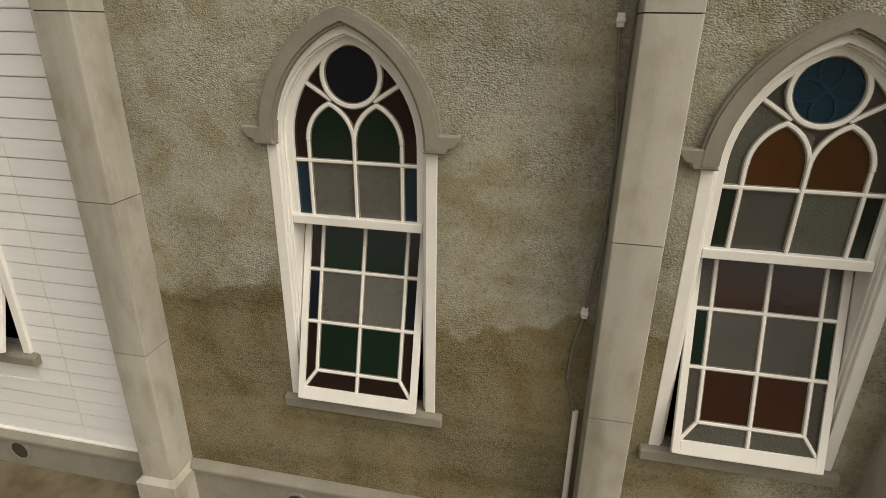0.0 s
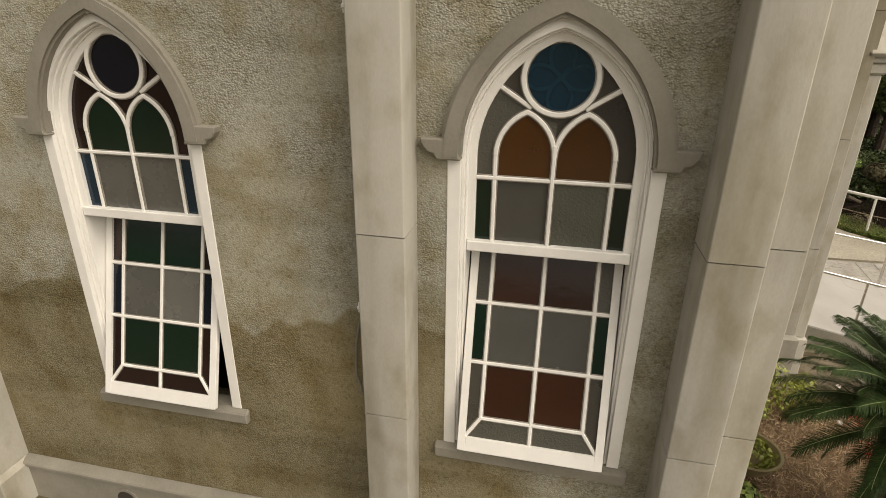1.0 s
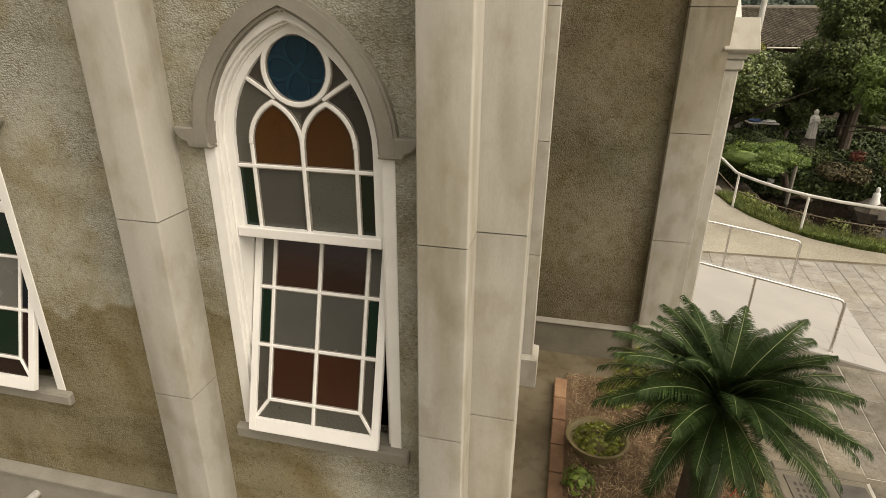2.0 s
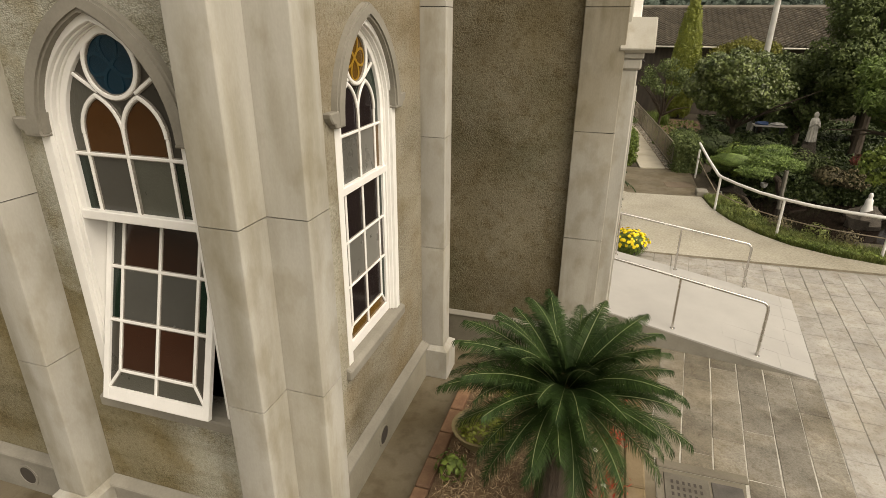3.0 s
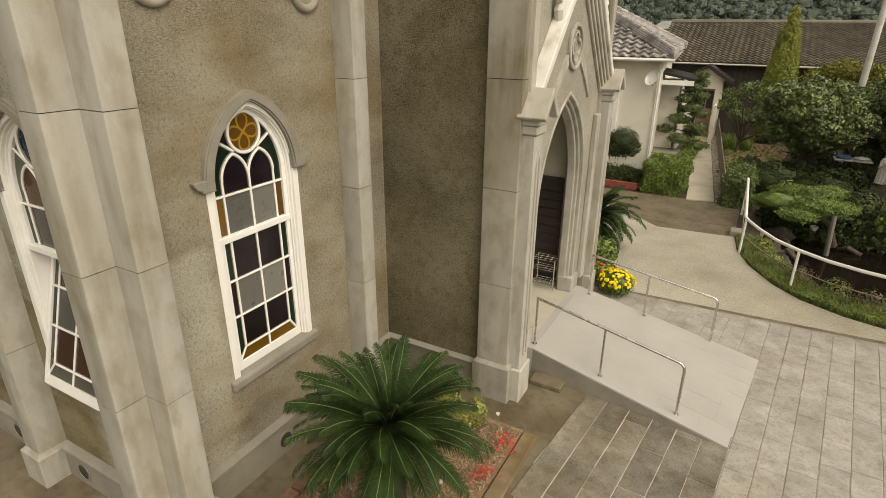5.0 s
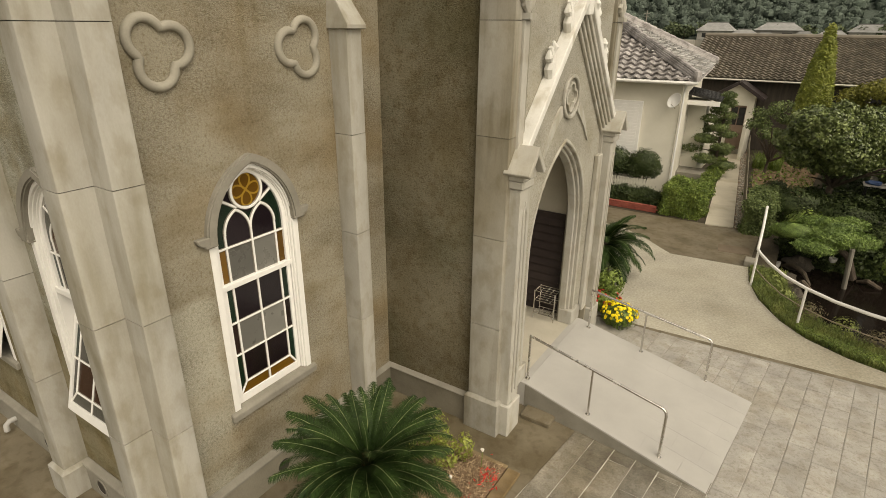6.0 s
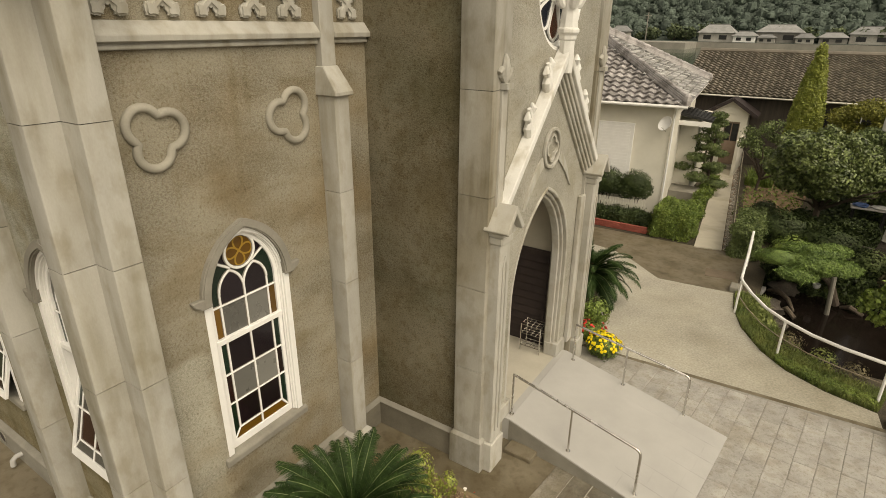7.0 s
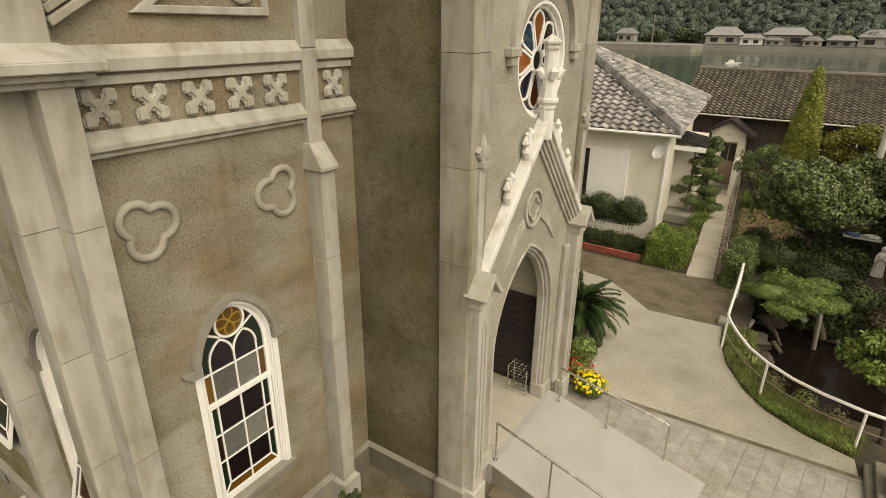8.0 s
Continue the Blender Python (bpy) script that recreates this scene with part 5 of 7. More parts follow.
sheet("pavement_dark", [(-2, 19.4), (3.76, 18.14), (4.48, 17.64), (5.42, 16.76), (7.35, 16.92), (7.35, 20.1), (5.0, 20.0), (-2, 20.0)], 0.0, WET, "darker damp concrete before the garden path", "pavement")
sheet("path", [(5.80, 19.9), (6.60, 20.08), (5.30, 33.6), (4.62, 33.5)], 0.03, PATH_CONCRETE, "narrow pale concrete garden path", "path")
sheet("kerb", [(4.9, 12.09), (10.4, 12.32), (10.4, 12.43), (4.9, 12.19)], 0.009, WET, "narrow dirty edging between paving and yard", "kerb")

# planting bed in front of the church, with its kerb
solid("planting_bed", Build().prism([(3.45, 2.2), (5.30, 2.2), (5.30, 6.98), (3.45, 6.98)], lambda p, q, d: (p, q, d), 0.0, 0.045), SOIL, "dry brown soil of the planting bed", "bed", kind="structure")
kerb = thing("bed_kerb", "weathered brown kerb round the planting bed", "kerb")
for k in range(3):
    part("kerbstone", Build().box(5.31, 5.51, 2.2 + 1.61 * k, 2.2 + 1.61 * k + 1.60, 0, 0.05), TERRACOTTA, kerb, bevel=0.015)
part("kerbstone", Build().box(3.45, 5.30, 6.98, 7.06, 0, 0.05), TERRACOTTA, kerb, bevel=0.015)
for k in range(11):
    part("brick", Build().box(3.30, 3.45, 2.2 + 0.42 * k, 2.2 + 0.42 * k + 0.40, 0, 0.11), KERB_BRICK, kerb, bevel=0.01)
sheet("pavement_apron", [(5.625, 2.0), (6.06, 2.0), (6.50, 5.81), (5.625, 5.81)], 0.012, APRON, "worn grey concrete round the drain cover", "pavement", thick=0.008)
DRAIN = surface("dull_drain_iron", ((0.075, 0.066, 0.050), (0.16, 0.144, 0.112)), 3, 50, 0.75, 0.3, 0.004)
grate = thing("drain_grate", "dull perforated drain cover in the paving", "drain cover")
part("plate", Build().box(5.70, 6.14, 5.20, 5.75, 0.0, 0.022), DRAIN, grate, bevel=0.006)
for i in range(6):
    for j in range(5):
        # Dark slip on the closed plate, coloured as the shade down a slot.
        part("slot_shade", Build().box(5.765 + 0.055 * i, 5.79 + 0.055 * i, 5.27 + 0.085 * j, 5.315 + 0.085 * j, 0.0215, 0.0235), DARK_IN, grate)
solid("channel_cover", Build().box(6.16, 6.46, 5.26, 5.74, 0.0, 0.020), JOINT_DARK, "dark rough metal plate beside the drain cover", "drain cover", bevel=0.006)
solid("apron_kerb", Build().box(5.63, 6.535, 5.815, 5.935, 0.0, 0.030), APRON, "narrow worn concrete edging before the drain cover", "kerb", kind="structure", bevel=0.012)


# house with a hipped tile roof
def tile_mesh(name, w, l, material, lift=0.105):
    """One wavy roof tile: w across, l up the slope."""
    n = 6
    prof = [(w * (i / n - 0.5), 0.044 * math.sin(2 * math.pi * i / n)) for i in range(n + 1)]
    b = Build()
    top = [(x, 0, z + lift) for x, z in prof] + [(x, l, z + 0.012) for x, z in prof]
    low = [(x, 0, z + lift - 0.055) for x, z in prof]
    b.add(top + low, [(i, i + 1, n + 2 + i, n + 1 + i) for i in range(n)] + [(2 * n + 2 + i, 2 * n + 3 + i, i + 1, i) for i in range(n)])
    return b.mesh(name, material, fix=False, smooth=False)


def tile_roof(parent, name, base, length, height, pitch, inside, material, w=0.30, l=0.28, singles=0):
    """Tiles on a slope. base: a pose whose x runs along the eave and y up the slope; inside(u, v): whether the slope is there."""
    me = tile_mesh("roof_tile", w, l + 0.05, material)
    vs = np.array([v.co[:] for v in me.vertices])
    fs = [tuple(p.vertices) for p in me.polygons]
    rest, count = Build(), 0
    rows = int(height / l)
    for r in range(rows):
        for c in range(int(length / w)):
            u, v = (c + 0.5) * w, r * l
            if not inside(u, v + l / 2):
                continue
            m = base @ Matrix.Translation((u, v, 0.0))
            if count < singles:
                o = part(name, me, material, parent)
                o.matrix_basis = m
                count += 1
            else:
                rest.add([(m @ Vector(p))[:] for p in vs], fs)
    if rest.v:
        ob = part(name + "s", rest, material, parent, fix=False)
        ob["kind"] = "stuff"


house = thing("house", "pale rendered house with a grey hipped tile roof", "house", pose(4.47, 22.15, 0, 0, 0, 5.4))
HW_, HD, EZ, RIDGE = 10.6, 10.6, 4.12, 6.75
part("wall", Build().box(-HW_ + 0.4, -0.42, 0.45, HD - 0.45, 0, EZ), HOUSE_WALL, house)
part("eave_board", Build().box(-HW_, 0.0, 0.0, HD, EZ - 0.10, EZ - 0.075), WHITE_PAINT, house)
run = HD / 2
slope = math.hypot(run, RIDGE - EZ)
tip = math.degrees(math.atan2(RIDGE - EZ, run))
apex = (-HW_ / 2, HD / 2, RIDGE)
b = Build().add([(-HW_, 0, EZ - 0.07), (0, 0, EZ - 0.07), (0, HD, EZ - 0.07), (-HW_, HD, EZ - 0.07), (apex[0], apex[1], RIDGE - 0.07)], [(0, 1, 4), (1, 2, 4), (2, 3, 4), (3, 0, 4), (3, 2, 1, 0)])
part("roof", b, ROOF_TILE, house)
tri = lambda u, v: v < slope and v / slope * run < u < HW_ - v / slope * run
tile_roof(house, "roof_tile", pose(-HW_, 0, EZ, tip, 0, 0), HW_, slope, tip, lambda u, v: tri(u, v) and u > 4.6, ROOF_TILE, w=0.34, l=0.31, singles=280)
tile_roof(house, "side_roof_tile", pose(0, 0, EZ, tip, 0, 90), HD, slope, tip, tri, ROOF_TILE_S)
for q in ((0, 0), (0, HD)):
    path = [Vector((q[0], q[1], EZ + 0.10)).lerp(Vector((apex[0], apex[1], RIDGE + 0.10)), k / 20) for k in range(21)]
    away = Vector((path[-1] - path[0]).to_2d().normalized()).to_3d()
    across = Vector((-away.y, away.x, 0))
    for lift, wide in ((0.0, 0.125), (0.075, 0.11), (0.145, 0.095)):
        ends = [e + across * w + Vector((0, 0, lift + h)) for e in (path[0] + away * 0.1, path[-1]) for w, h in ((-wide, -0.03), (wide, -0.03), (wide, 0.05), (-wide, 0.05))]
        part("ridge_course", Build().add(ends, [(3, 2, 1, 0), (4, 5, 6, 7), (0, 1, 5, 4), (1, 2, 6, 5), (2, 3, 7, 6), (3, 0, 4, 7)]), ROOF_TILE, house, bevel=0.01)
    for k in range(0, 20):
        part("ridge_tile", Build().tube([path[k] + Vector((0, 0, 0.215)), path[k + 1] + Vector((0, 0, 0.20))], [0.088, 0.072], 8), ROOF_TILE, house)
    part("ridge_end", Build().lathe([(0.12, -0.06), (0.14, 0.10), (0.12, 0.24), (0.04, 0.29)], path[0], 8), ROOF_TILE, house)
part("gutter", Build().tube([(-HW_, -0.06, EZ - 0.03), (0.05, -0.06, EZ - 0.03)], 0.055, 8), WHITE_PAINT, house, smooth=True)
part("downpipe", Build().tube([(-0.30, -0.02, EZ - 0.07), (-0.36, 0.38, EZ - 0.35), (-0.36, 0.40, 0)], 0.035, 8), WHITE_PAINT, house, smooth=True)
win = part("window", Build().box(-3.75, -1.72, 0.40, 0.46, 1.30, 3.30), BLACK_METAL, house, "dark window half covered by white shutters")
part("window_frame", Build().box(-3.80, -3.72, 0.36, 0.46, 1.24, 3.36).box(-1.74, -1.66, 0.36, 0.46, 1.24, 3.36).box(-3.72, -1.74, 0.36, 0.46, 3.30, 3.36).box(-3.72, -1.74, 0.36, 0.46, 1.24, 1.30), WHITE_PAINT, win)
part("shutter", Build().box(-3.12, -1.74, 0.37, 0.40, 1.30, 3.30), WHITE_PAINT, win)
for k in range(17):
    part("shutter_slat", Build().box(-3.08, -1.78, 0.358, 0.372, 1.35 + k * 0.112, 1.447 + k * 0.112), WHITE_PAINT, win)
dish = part("dish", Build().lathe([(0.02, 0.0), (0.14, 0.015), (0.23, 0.05), (0.27, 0.09), (0.262, 0.094), (0.222, 0.06), (0.13, 0.03), (0.01, 0.02)], (0, 0, 0), 24), WHITE_PAINT, house, "white satellite dish", smooth=True)
dish.matrix_basis = pose(-0.56, 0.05, 3.46, 62, 0, -38)
part("dish_arm", Build().tube([(-0.50, 0.45, 3.3), (-0.52, 0.12, 3.42)], 0.025, 8).tube([(-0.54, 0.02, 3.22), (-0.66, -0.28, 3.40)], 0.012, 6), STEEL, house)

annex = thing("annex", "low pale annex with a dark ribbed metal canopy", "house")
part("wall", Build().box(2.4, 4.33, 26.4, 29.5, 0, 3.12), HOUSE_WALL, annex)
can = part("canopy", Build().add([(3.3, 25.3, 3.56), (4.95, 25.3, 3.26), (4.85, 27.2, 3.26), (3.2, 27.2, 3.56), (3.3, 25.3, 3.48), (4.95, 25.3, 3.18), (4.85, 27.2, 3.18), (3.2, 27.2, 3.48)],
                             [(0, 1, 2, 3), (7, 6, 5, 4), (0, 4, 5, 1), (1, 5, 6, 2), (2, 6, 7, 3), (3, 7, 4, 0)]), BLACK_METAL, annex, "dark ribbed metal canopy")
for k in range(7):
    y = 25.35 + 0.30 * k
    part("rib", Build().tube([(3.3, y, 3.575), (4.94, y, 3.275)], 0.022, 6), BLACK_METAL, can)
part("fascia", Build().box(3.3, 4.93, 25.24, 25.295, 3.02, 3.20), WHITE_PAINT, annex)
part("step", Build().box(3.4, 4.9, 25.2, 26.4, 0, 0.35), CEMENT_GREY, annex)
entry = thing("hall_entrance", "small gabled entrance at the end of the garden path", "entrance")
part("wall", Build().box(4.0, 4.55, 32.5, 33.4, 0, 2.7).box(5.25, 5.55, 32.5, 33.4, 0, 2.7).box(4.55, 5.25, 32.5, 33.4, 2.3, 2.7), HOUSE_WALL, entry)
part("side_wall", Build().box(5.42, 5.56, 30.6, 32.5, 0, 1.7), HOUSE_WALL, entry)
part("gable_wall", Build().prism([(3.85, 2.7), (5.7, 2.7), (4.78, 3.28)], lambda p, q, d: (p, d, q), 32.45, 33.4), HOUSE_WALL, entry)
for s in (-1, 1):
    part("roof_slope", Build().ribbon([(4.78, 3.38), (4.78 + s * 1.18, 2.62)], 0.15, lambda p, q, d: (p, d, q), 32.2, 33.6), DARK_WOOD, entry)
PINK_WOOD = surface("faded_door_wood", ((0.20, 0.14, 0.10), (0.30, 0.22, 0.17)), 3, 40, 0.7, 0.15, 0.003)
door = part("door", Build().box(4.56, 5.24, 32.62, 32.68, 0.18, 2.3), PINK_WOOD, entry, "faded wooden door with dark upper panes")
for x in (4.60, 4.93):
    part("pane", Build().box(x, x + 0.28, 32.60, 32.64, 1.35, 2.2), BLACK_METAL, door)
part("step", Build().box(4.3, 5.4, 32.0, 32.5, 0, 0.18), CEMENT_GREY, entry)

HALL_WOOD = surface("faded_brown_wood", ((0.045, 0.036, 0.028), (0.11, 0.09, 0.07)), 2, 30, 0.7, 0.2, 0.004, streak=(4, 1, 0.5))
hall = thing("long_hall", "long low building with a brown tiled roof", "house")
HX0, HX1, HY, RY, HZ, RZ2 = 1.95, 22.0, 33.5, 38.0, 3.45, 5.30
part("wall", Build().box(HX0 + 0.5, HX1 - 0.3, HY + 0.5, 2 * RY - HY - 0.5, 0, HZ + 0.1), HALL_WOOD, hall)
part("roof", Build().add([(HX0, HY, HZ - 0.05), (HX1, HY, HZ - 0.05), (HX1, RY, RZ2 - 0.05), (HX0, RY, RZ2 - 0.05), (HX0, 2 * RY - HY, HZ - 0.05), (HX1, 2 * RY - HY, HZ - 0.05)], [(0, 1, 2, 3), (3, 2, 5, 4), (0, 3, 4), (1, 5, 2), (0, 4, 5, 1)]), ROOF_TILE_B, hall)
sl = math.hypot(RY - HY, RZ2 - HZ)
tile_roof(hall, "roof_tile", pose(HX0, HY, HZ, math.degrees(math.atan2(RZ2 - HZ, RY - HY)), 0, 0), HX1 - HX0, sl, 0, lambda u, v: True, ROOF_TILE_B, w=0.29, l=0.27)
part("ridge", Build().tube([(HX0, RY, RZ2 + 0.1), (HX1, RY, RZ2 + 0.1)], 0.13, 8), ROOF_TILE_B, hall, smooth=True)
part("gutter", Build().tube([(HX0, HY - 0.03, HZ - 0.04), (HX1, HY - 0.03, HZ - 0.04)], 0.045, 6), HOUSE_WALL, hall)
for x in (8.3, 10.1, 11.9):
    wv = part("window", Build().box(x, x + 1.5, HY + 0.44, HY + 0.50, 1.2, 3.0), BLACK_METAL, hall)
    part("window_frame", Build().box(x - 0.06, x, HY + 0.40, HY + 0.5, 1.1, 3.1).box(x + 0.72, x + 0.78, HY + 0.40, HY + 0.5, 1.1, 3.1).box(x - 0.06, x + 1.56, HY + 0.40, HY + 0.5, 2.1, 2.16), WHITE_PAINT, wv)

# far shore
solid("water_inlet", Build().add([(-500, 42, -1.5), (500, 42, -1.5), (500, 262, -1.5), (-500, 262, -1.5)], [(0, 1, 2, 3)]), SEA, "calm green inlet water", "water", kind="structure", fix=False)
solid("sea_wall", Build().box(-500, 500, 258, 260, -2.5, 0.8).box(-95, -37, 236, 258, -2.5, 0.9), FAR_WALL, "long grey sea wall on the far shore", "wall", kind="structure")
nx, ny = 60, 24
vs = []
hill_z = lambda x, y: 0.9 + 115 * max(0.0, (y - 276) / 300) ** 0.85 * (0.85 + 0.35 * noise.noise(Vector((x * 0.008, y * 0.008, 0))))
for j in range(ny):
    for i in range(nx):
        x, y = -420 + 840 * i / (nx - 1), 258 + 330 * (j / (ny - 1)) ** 1.3
        vs.append((x, y, hill_z(x, y)))
fs = [(j * nx + i, j * nx + i + 1, (j + 1) * nx + i + 1, (j + 1) * nx + i) for j in range(ny - 1) for i in range(nx - 1)]
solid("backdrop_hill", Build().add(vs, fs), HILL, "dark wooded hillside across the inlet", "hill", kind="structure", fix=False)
# an added wooded slope behind the walk, never in view, to darken pane reflections
vs = []
for j in range(10):
    for i in range(50):
        x, y = -380 + 760 * i / 49, -150 - 26 * j
        vs.append((x, y, -0.5 + 52 * math.sin(math.pi / 2 * min(1.0, j / 6)) * (0.75 + 0.5 * noise.noise(Vector((x * 0.012, y * 0.012, 3.0))))))
fs = [(j * 50 + i, j * 50 + i + 1, j * 50 + 51 + i, j * 50 + 50 + i) for j in range(9) for i in range(49)]
solid("backdrop_slope", Build().add(vs, fs), HILL, "unseen dark wooded backdrop that darkens the reflections in the panes", "hill", kind="structure", fix=False)
rng = np.random.default_rng(5)
wood = Build()
leaf_p, leaf_d = [], []
for k in range(2600):
    y = 274 + 190 * rng.uniform() ** 1.5
    x = rng.uniform(-190, 150) * (0.7 + (y - 270) / 350)
    r = rng.uniform(1.7, 3.6)
    h = r * rng.uniform(0.8, 1.3)
    wood.lump((x, y, hill_z(x, y) + r * 0.5), (r * 0.75, r * 0.75, h * 0.75), 0.18, 5, 8, k)
    p, d = cloud_points(rng, (x, y, hill_z(x, y) + r * 0.5), (r, r, h), 70, 0.3)
    leaf_p.append(p)
    leaf_d.append(d)
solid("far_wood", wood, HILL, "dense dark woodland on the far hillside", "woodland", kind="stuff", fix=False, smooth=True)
# Distance haze is mixed into this narrow leaf colour range.
LEAF_FAR = surface("hazy_far_leaf", ((0.076, 0.098, 0.080), (0.112, 0.140, 0.110)), 0.12, 0.9, 1.0, 0, each=0.12, island=True, specular=0.1)
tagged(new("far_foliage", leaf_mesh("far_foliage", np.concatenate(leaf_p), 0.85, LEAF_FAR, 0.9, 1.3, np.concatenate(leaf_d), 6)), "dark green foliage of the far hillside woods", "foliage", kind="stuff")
LEAF_SHORE = surface("shore_leaf", ((0.045, 0.065, 0.035), (0.13, 0.155, 0.085)), 0.12, 0.9, 1.0, 0, each=0.4, island=True, specular=0.1)
for k in range(22):
    x, r = -112 + 7.6 * k + rng.uniform(-3, 3), rng.uniform(1.2, 3.6)
    p, d = cloud_points(rng, (0, 0, r * 1.2), (r * 1.5, r, r), 260, 0.5)
    t = thing("shore_tree", "leafy light-green tree standing on the far shore", "tree", pose(x, 271 + rng.uniform(-2, 4), 0.7), group="trees on the far shore")
    part("trunk", Build().tube([(0, 0, 0), (0, 0, r * 1.2)], [0.25, 0.15], 6), BARK, t)
    part("crown", leaf_mesh("crown", p, 1.0, LEAF_SHORE, 0.9, 1.3, d, 600 + k), LEAF_SHORE, t)
SHORE = surface("shore_wall_paint", ((0.22, 0.21, 0.185), (0.40, 0.385, 0.35)), 0.5, 4, 0.9, 0, each=0.4)
SHORE_ROOF = surface("grey_far_roof", ((0.15, 0.15, 0.145), (0.26, 0.26, 0.25)), 0.5, 3, 0.7, 0, each=0.3)
for x, y, w, d, h, up, paint in ((-106, 268, 8, 6, 2.6, 1.8, SHORE), (-71, 268, 7.5, 6, 3.6, 2.2, SHORE), (-31, 267, 13, 8, 3.6, 3.0, SHORE), (-20.5, 265, 8, 5, 2.6, 1.5, WHITE_PAINT), (-13, 266, 6, 5, 2.0, 1.0, SHORE),
                                 (-9, 272, 16, 8, 4.0, 2.6, SHORE), (0, 265, 6, 5, 2.2, 1.3, SHORE), (9, 268, 9, 6, 2.4, 1.6, SHORE), (21, 271, 14, 8, 3.6, 2.6, SHORE), (33, 266, 7, 5, 2.4, 1.6, SHORE), (46, 269, 10, 7, 3.2, 2.2, WHITE_PAINT)):
    far = thing("shore_house", "small far house with a grey roof on the shore", "house", pose(x, y, 0.7), group="houses on the far shore")
    part("wall", Build().box(-w / 2, w / 2, -d / 2, d / 2, 0, h), paint, far)
    part("roof", Build().taper((-w / 2 - 0.7, w / 2 + 0.7, -d / 2 - 0.8, d / 2 + 0.8, h), (-w * 0.30, w * 0.30, -0.4, 0.4, h + up)), SHORE_ROOF, far)
    part("ridge", Build().box(-w * 0.31, w * 0.31, -0.3, 0.3, h + up - 0.1, h + up + 0.35), SHORE_ROOF, far)
    for q in (-w * 0.25, w * 0.2):
        part("window", Build().box(q - w * 0.11, q + w * 0.11, -d / 2 - 0.06, -d / 2, h * 0.3, h * 0.75), BLACK_METAL, far)
solid("boat", Build().prism([(-1.9, 0.35), (-1.5, -0.1), (1.3, -0.1), (2.1, 0.5), (1.0, 0.38)], lambda p, q, d: (-13.5 + p, 170 + d, -1.5 + q), -0.6, 0.6).box(-14.6, -13.4, 169.6, 170.4, -1.2, -0.5), WHITE_PAINT, "small white boat lying on the inlet", "boat", bevel=0.05)
solid("utility_pole", Build().tube([(-58.5, 262, 0.7), (-58.5, 262, 12)], 0.22, 6).box(-59.7, -57.3, 261.9, 262.1, 10.6, 10.9).box(-59.4, -57.6, 261.9, 262.1, 9.6, 9.85), FAR_WALL, "far utility pole with crossbars on the shore", "pole")


# ---- plants ----
def frond_mesh(name, length, lift, droop, seed, wide=0.0034):
    """A cycad leaf: a curved rib with narrow leaflets on both sides. Two meshes: leaflets and rib."""
    rng = np.random.default_rng(seed)
    rib, p, a = [], Vector((0, 0, 0)), lift
    n = 46
    for i in range(n + 1):
        rib.append(p.copy())
        p = p + Vector((math.cos(a), 0, math.sin(a))) * (length / n)
        a -= droop / n * (0.4 + 1.2 * i / n)
    b = Build()
    for i in range(3, n + 1):
        f = i / n
        ll = length * 0.165 * math.sin(math.pi * (0.10 + 0.86 * f)) ** 0.6
        d = (rib[i] - rib[i - 1]).normalized()
        up = Vector((0, 1, 0)).cross(d) * -1
        for h in (0.0, 0.25, 0.5, 0.75):
            base = rib[i - 1].lerp(rib[i], h)
            for s in (-1, 1):
                out = (Vector((0, s, 0)) * 0.86 + d * (0.45 + 0.25 * f) + up * (0.24 + rng.uniform(-0.2, 0.2))).normalized()
                tip = base + out * ll * rng.uniform(0.8, 1.12) + Vector((0, 0, -0.035 - 0.03 * f))
                w = d * wide * length
                mid = base.lerp(tip, 0.55) + up * 0.012
                b.add([base - w, base + w, mid + w * 0.8, tip, mid - w * 0.8], [(0, 1, 2, 4), (4, 2, 3)])
    return b.mesh(name, LEAF_PALM, fix=False), Build().tube(rib[:-1], [0.0044 * (1 - 0.75 * i / n) * length for i in range(n)], 5).mesh("rib", PALM_RIB, fix=False)


HEART = surface("woolly_crown", ((0.12, 0.07, 0.035), (0.34, 0.21, 0.11)), 9, 60, 0.95, 0.6, 0.01)


def cycad(label, at, size, trunk, rings, seed=1, wide=0.0034):
    t = thing("sago_palm", label, "palm", at)
    rng = np.random.default_rng(seed)
    part("trunk", Build().lathe([(0.19 * size, 0), (0.17 * size, trunk * 0.4), (0.18 * size, trunk * 0.8), (0.13 * size, trunk), (0.05 * size, trunk + 0.12 * size)], (0, 0, 0), 14), BARK, t)
    part("crown_heart", Build().lump((0, 0, trunk + 0.08 * size), (0.075 * size, 0.075 * size, 0.10 * size), 0.3, 6, 10, seed), HEART, t, "tan woolly heart of the crown", smooth=True)
    sets = [[frond_mesh("frond", size * ln, lift + 0.14 * (k - 1), droop * (1 + 0.18 * (k - 1)), seed + 10 * i + k, wide) for k in range(3)] for i, (num, lift, droop, ln) in enumerate(rings)]
    for i, (num, lift, droop, ln) in enumerate(rings):
        for k in range(num):
            leaf, rib = sets[i][k % 3]
            o = part("frond", leaf, None, t)
            o.matrix_basis = pose(0, 0, trunk - 0.02 * i, rng.uniform(-20, 20), rng.uniform(-10, 10), 360 * (k + 0.5 * (i % 2)) / num + rng.uniform(-9, 9)) @ Matrix.Scale(rng.uniform(0.86, 1.06), 4)
            part("rib", rib, None, o)
    return t


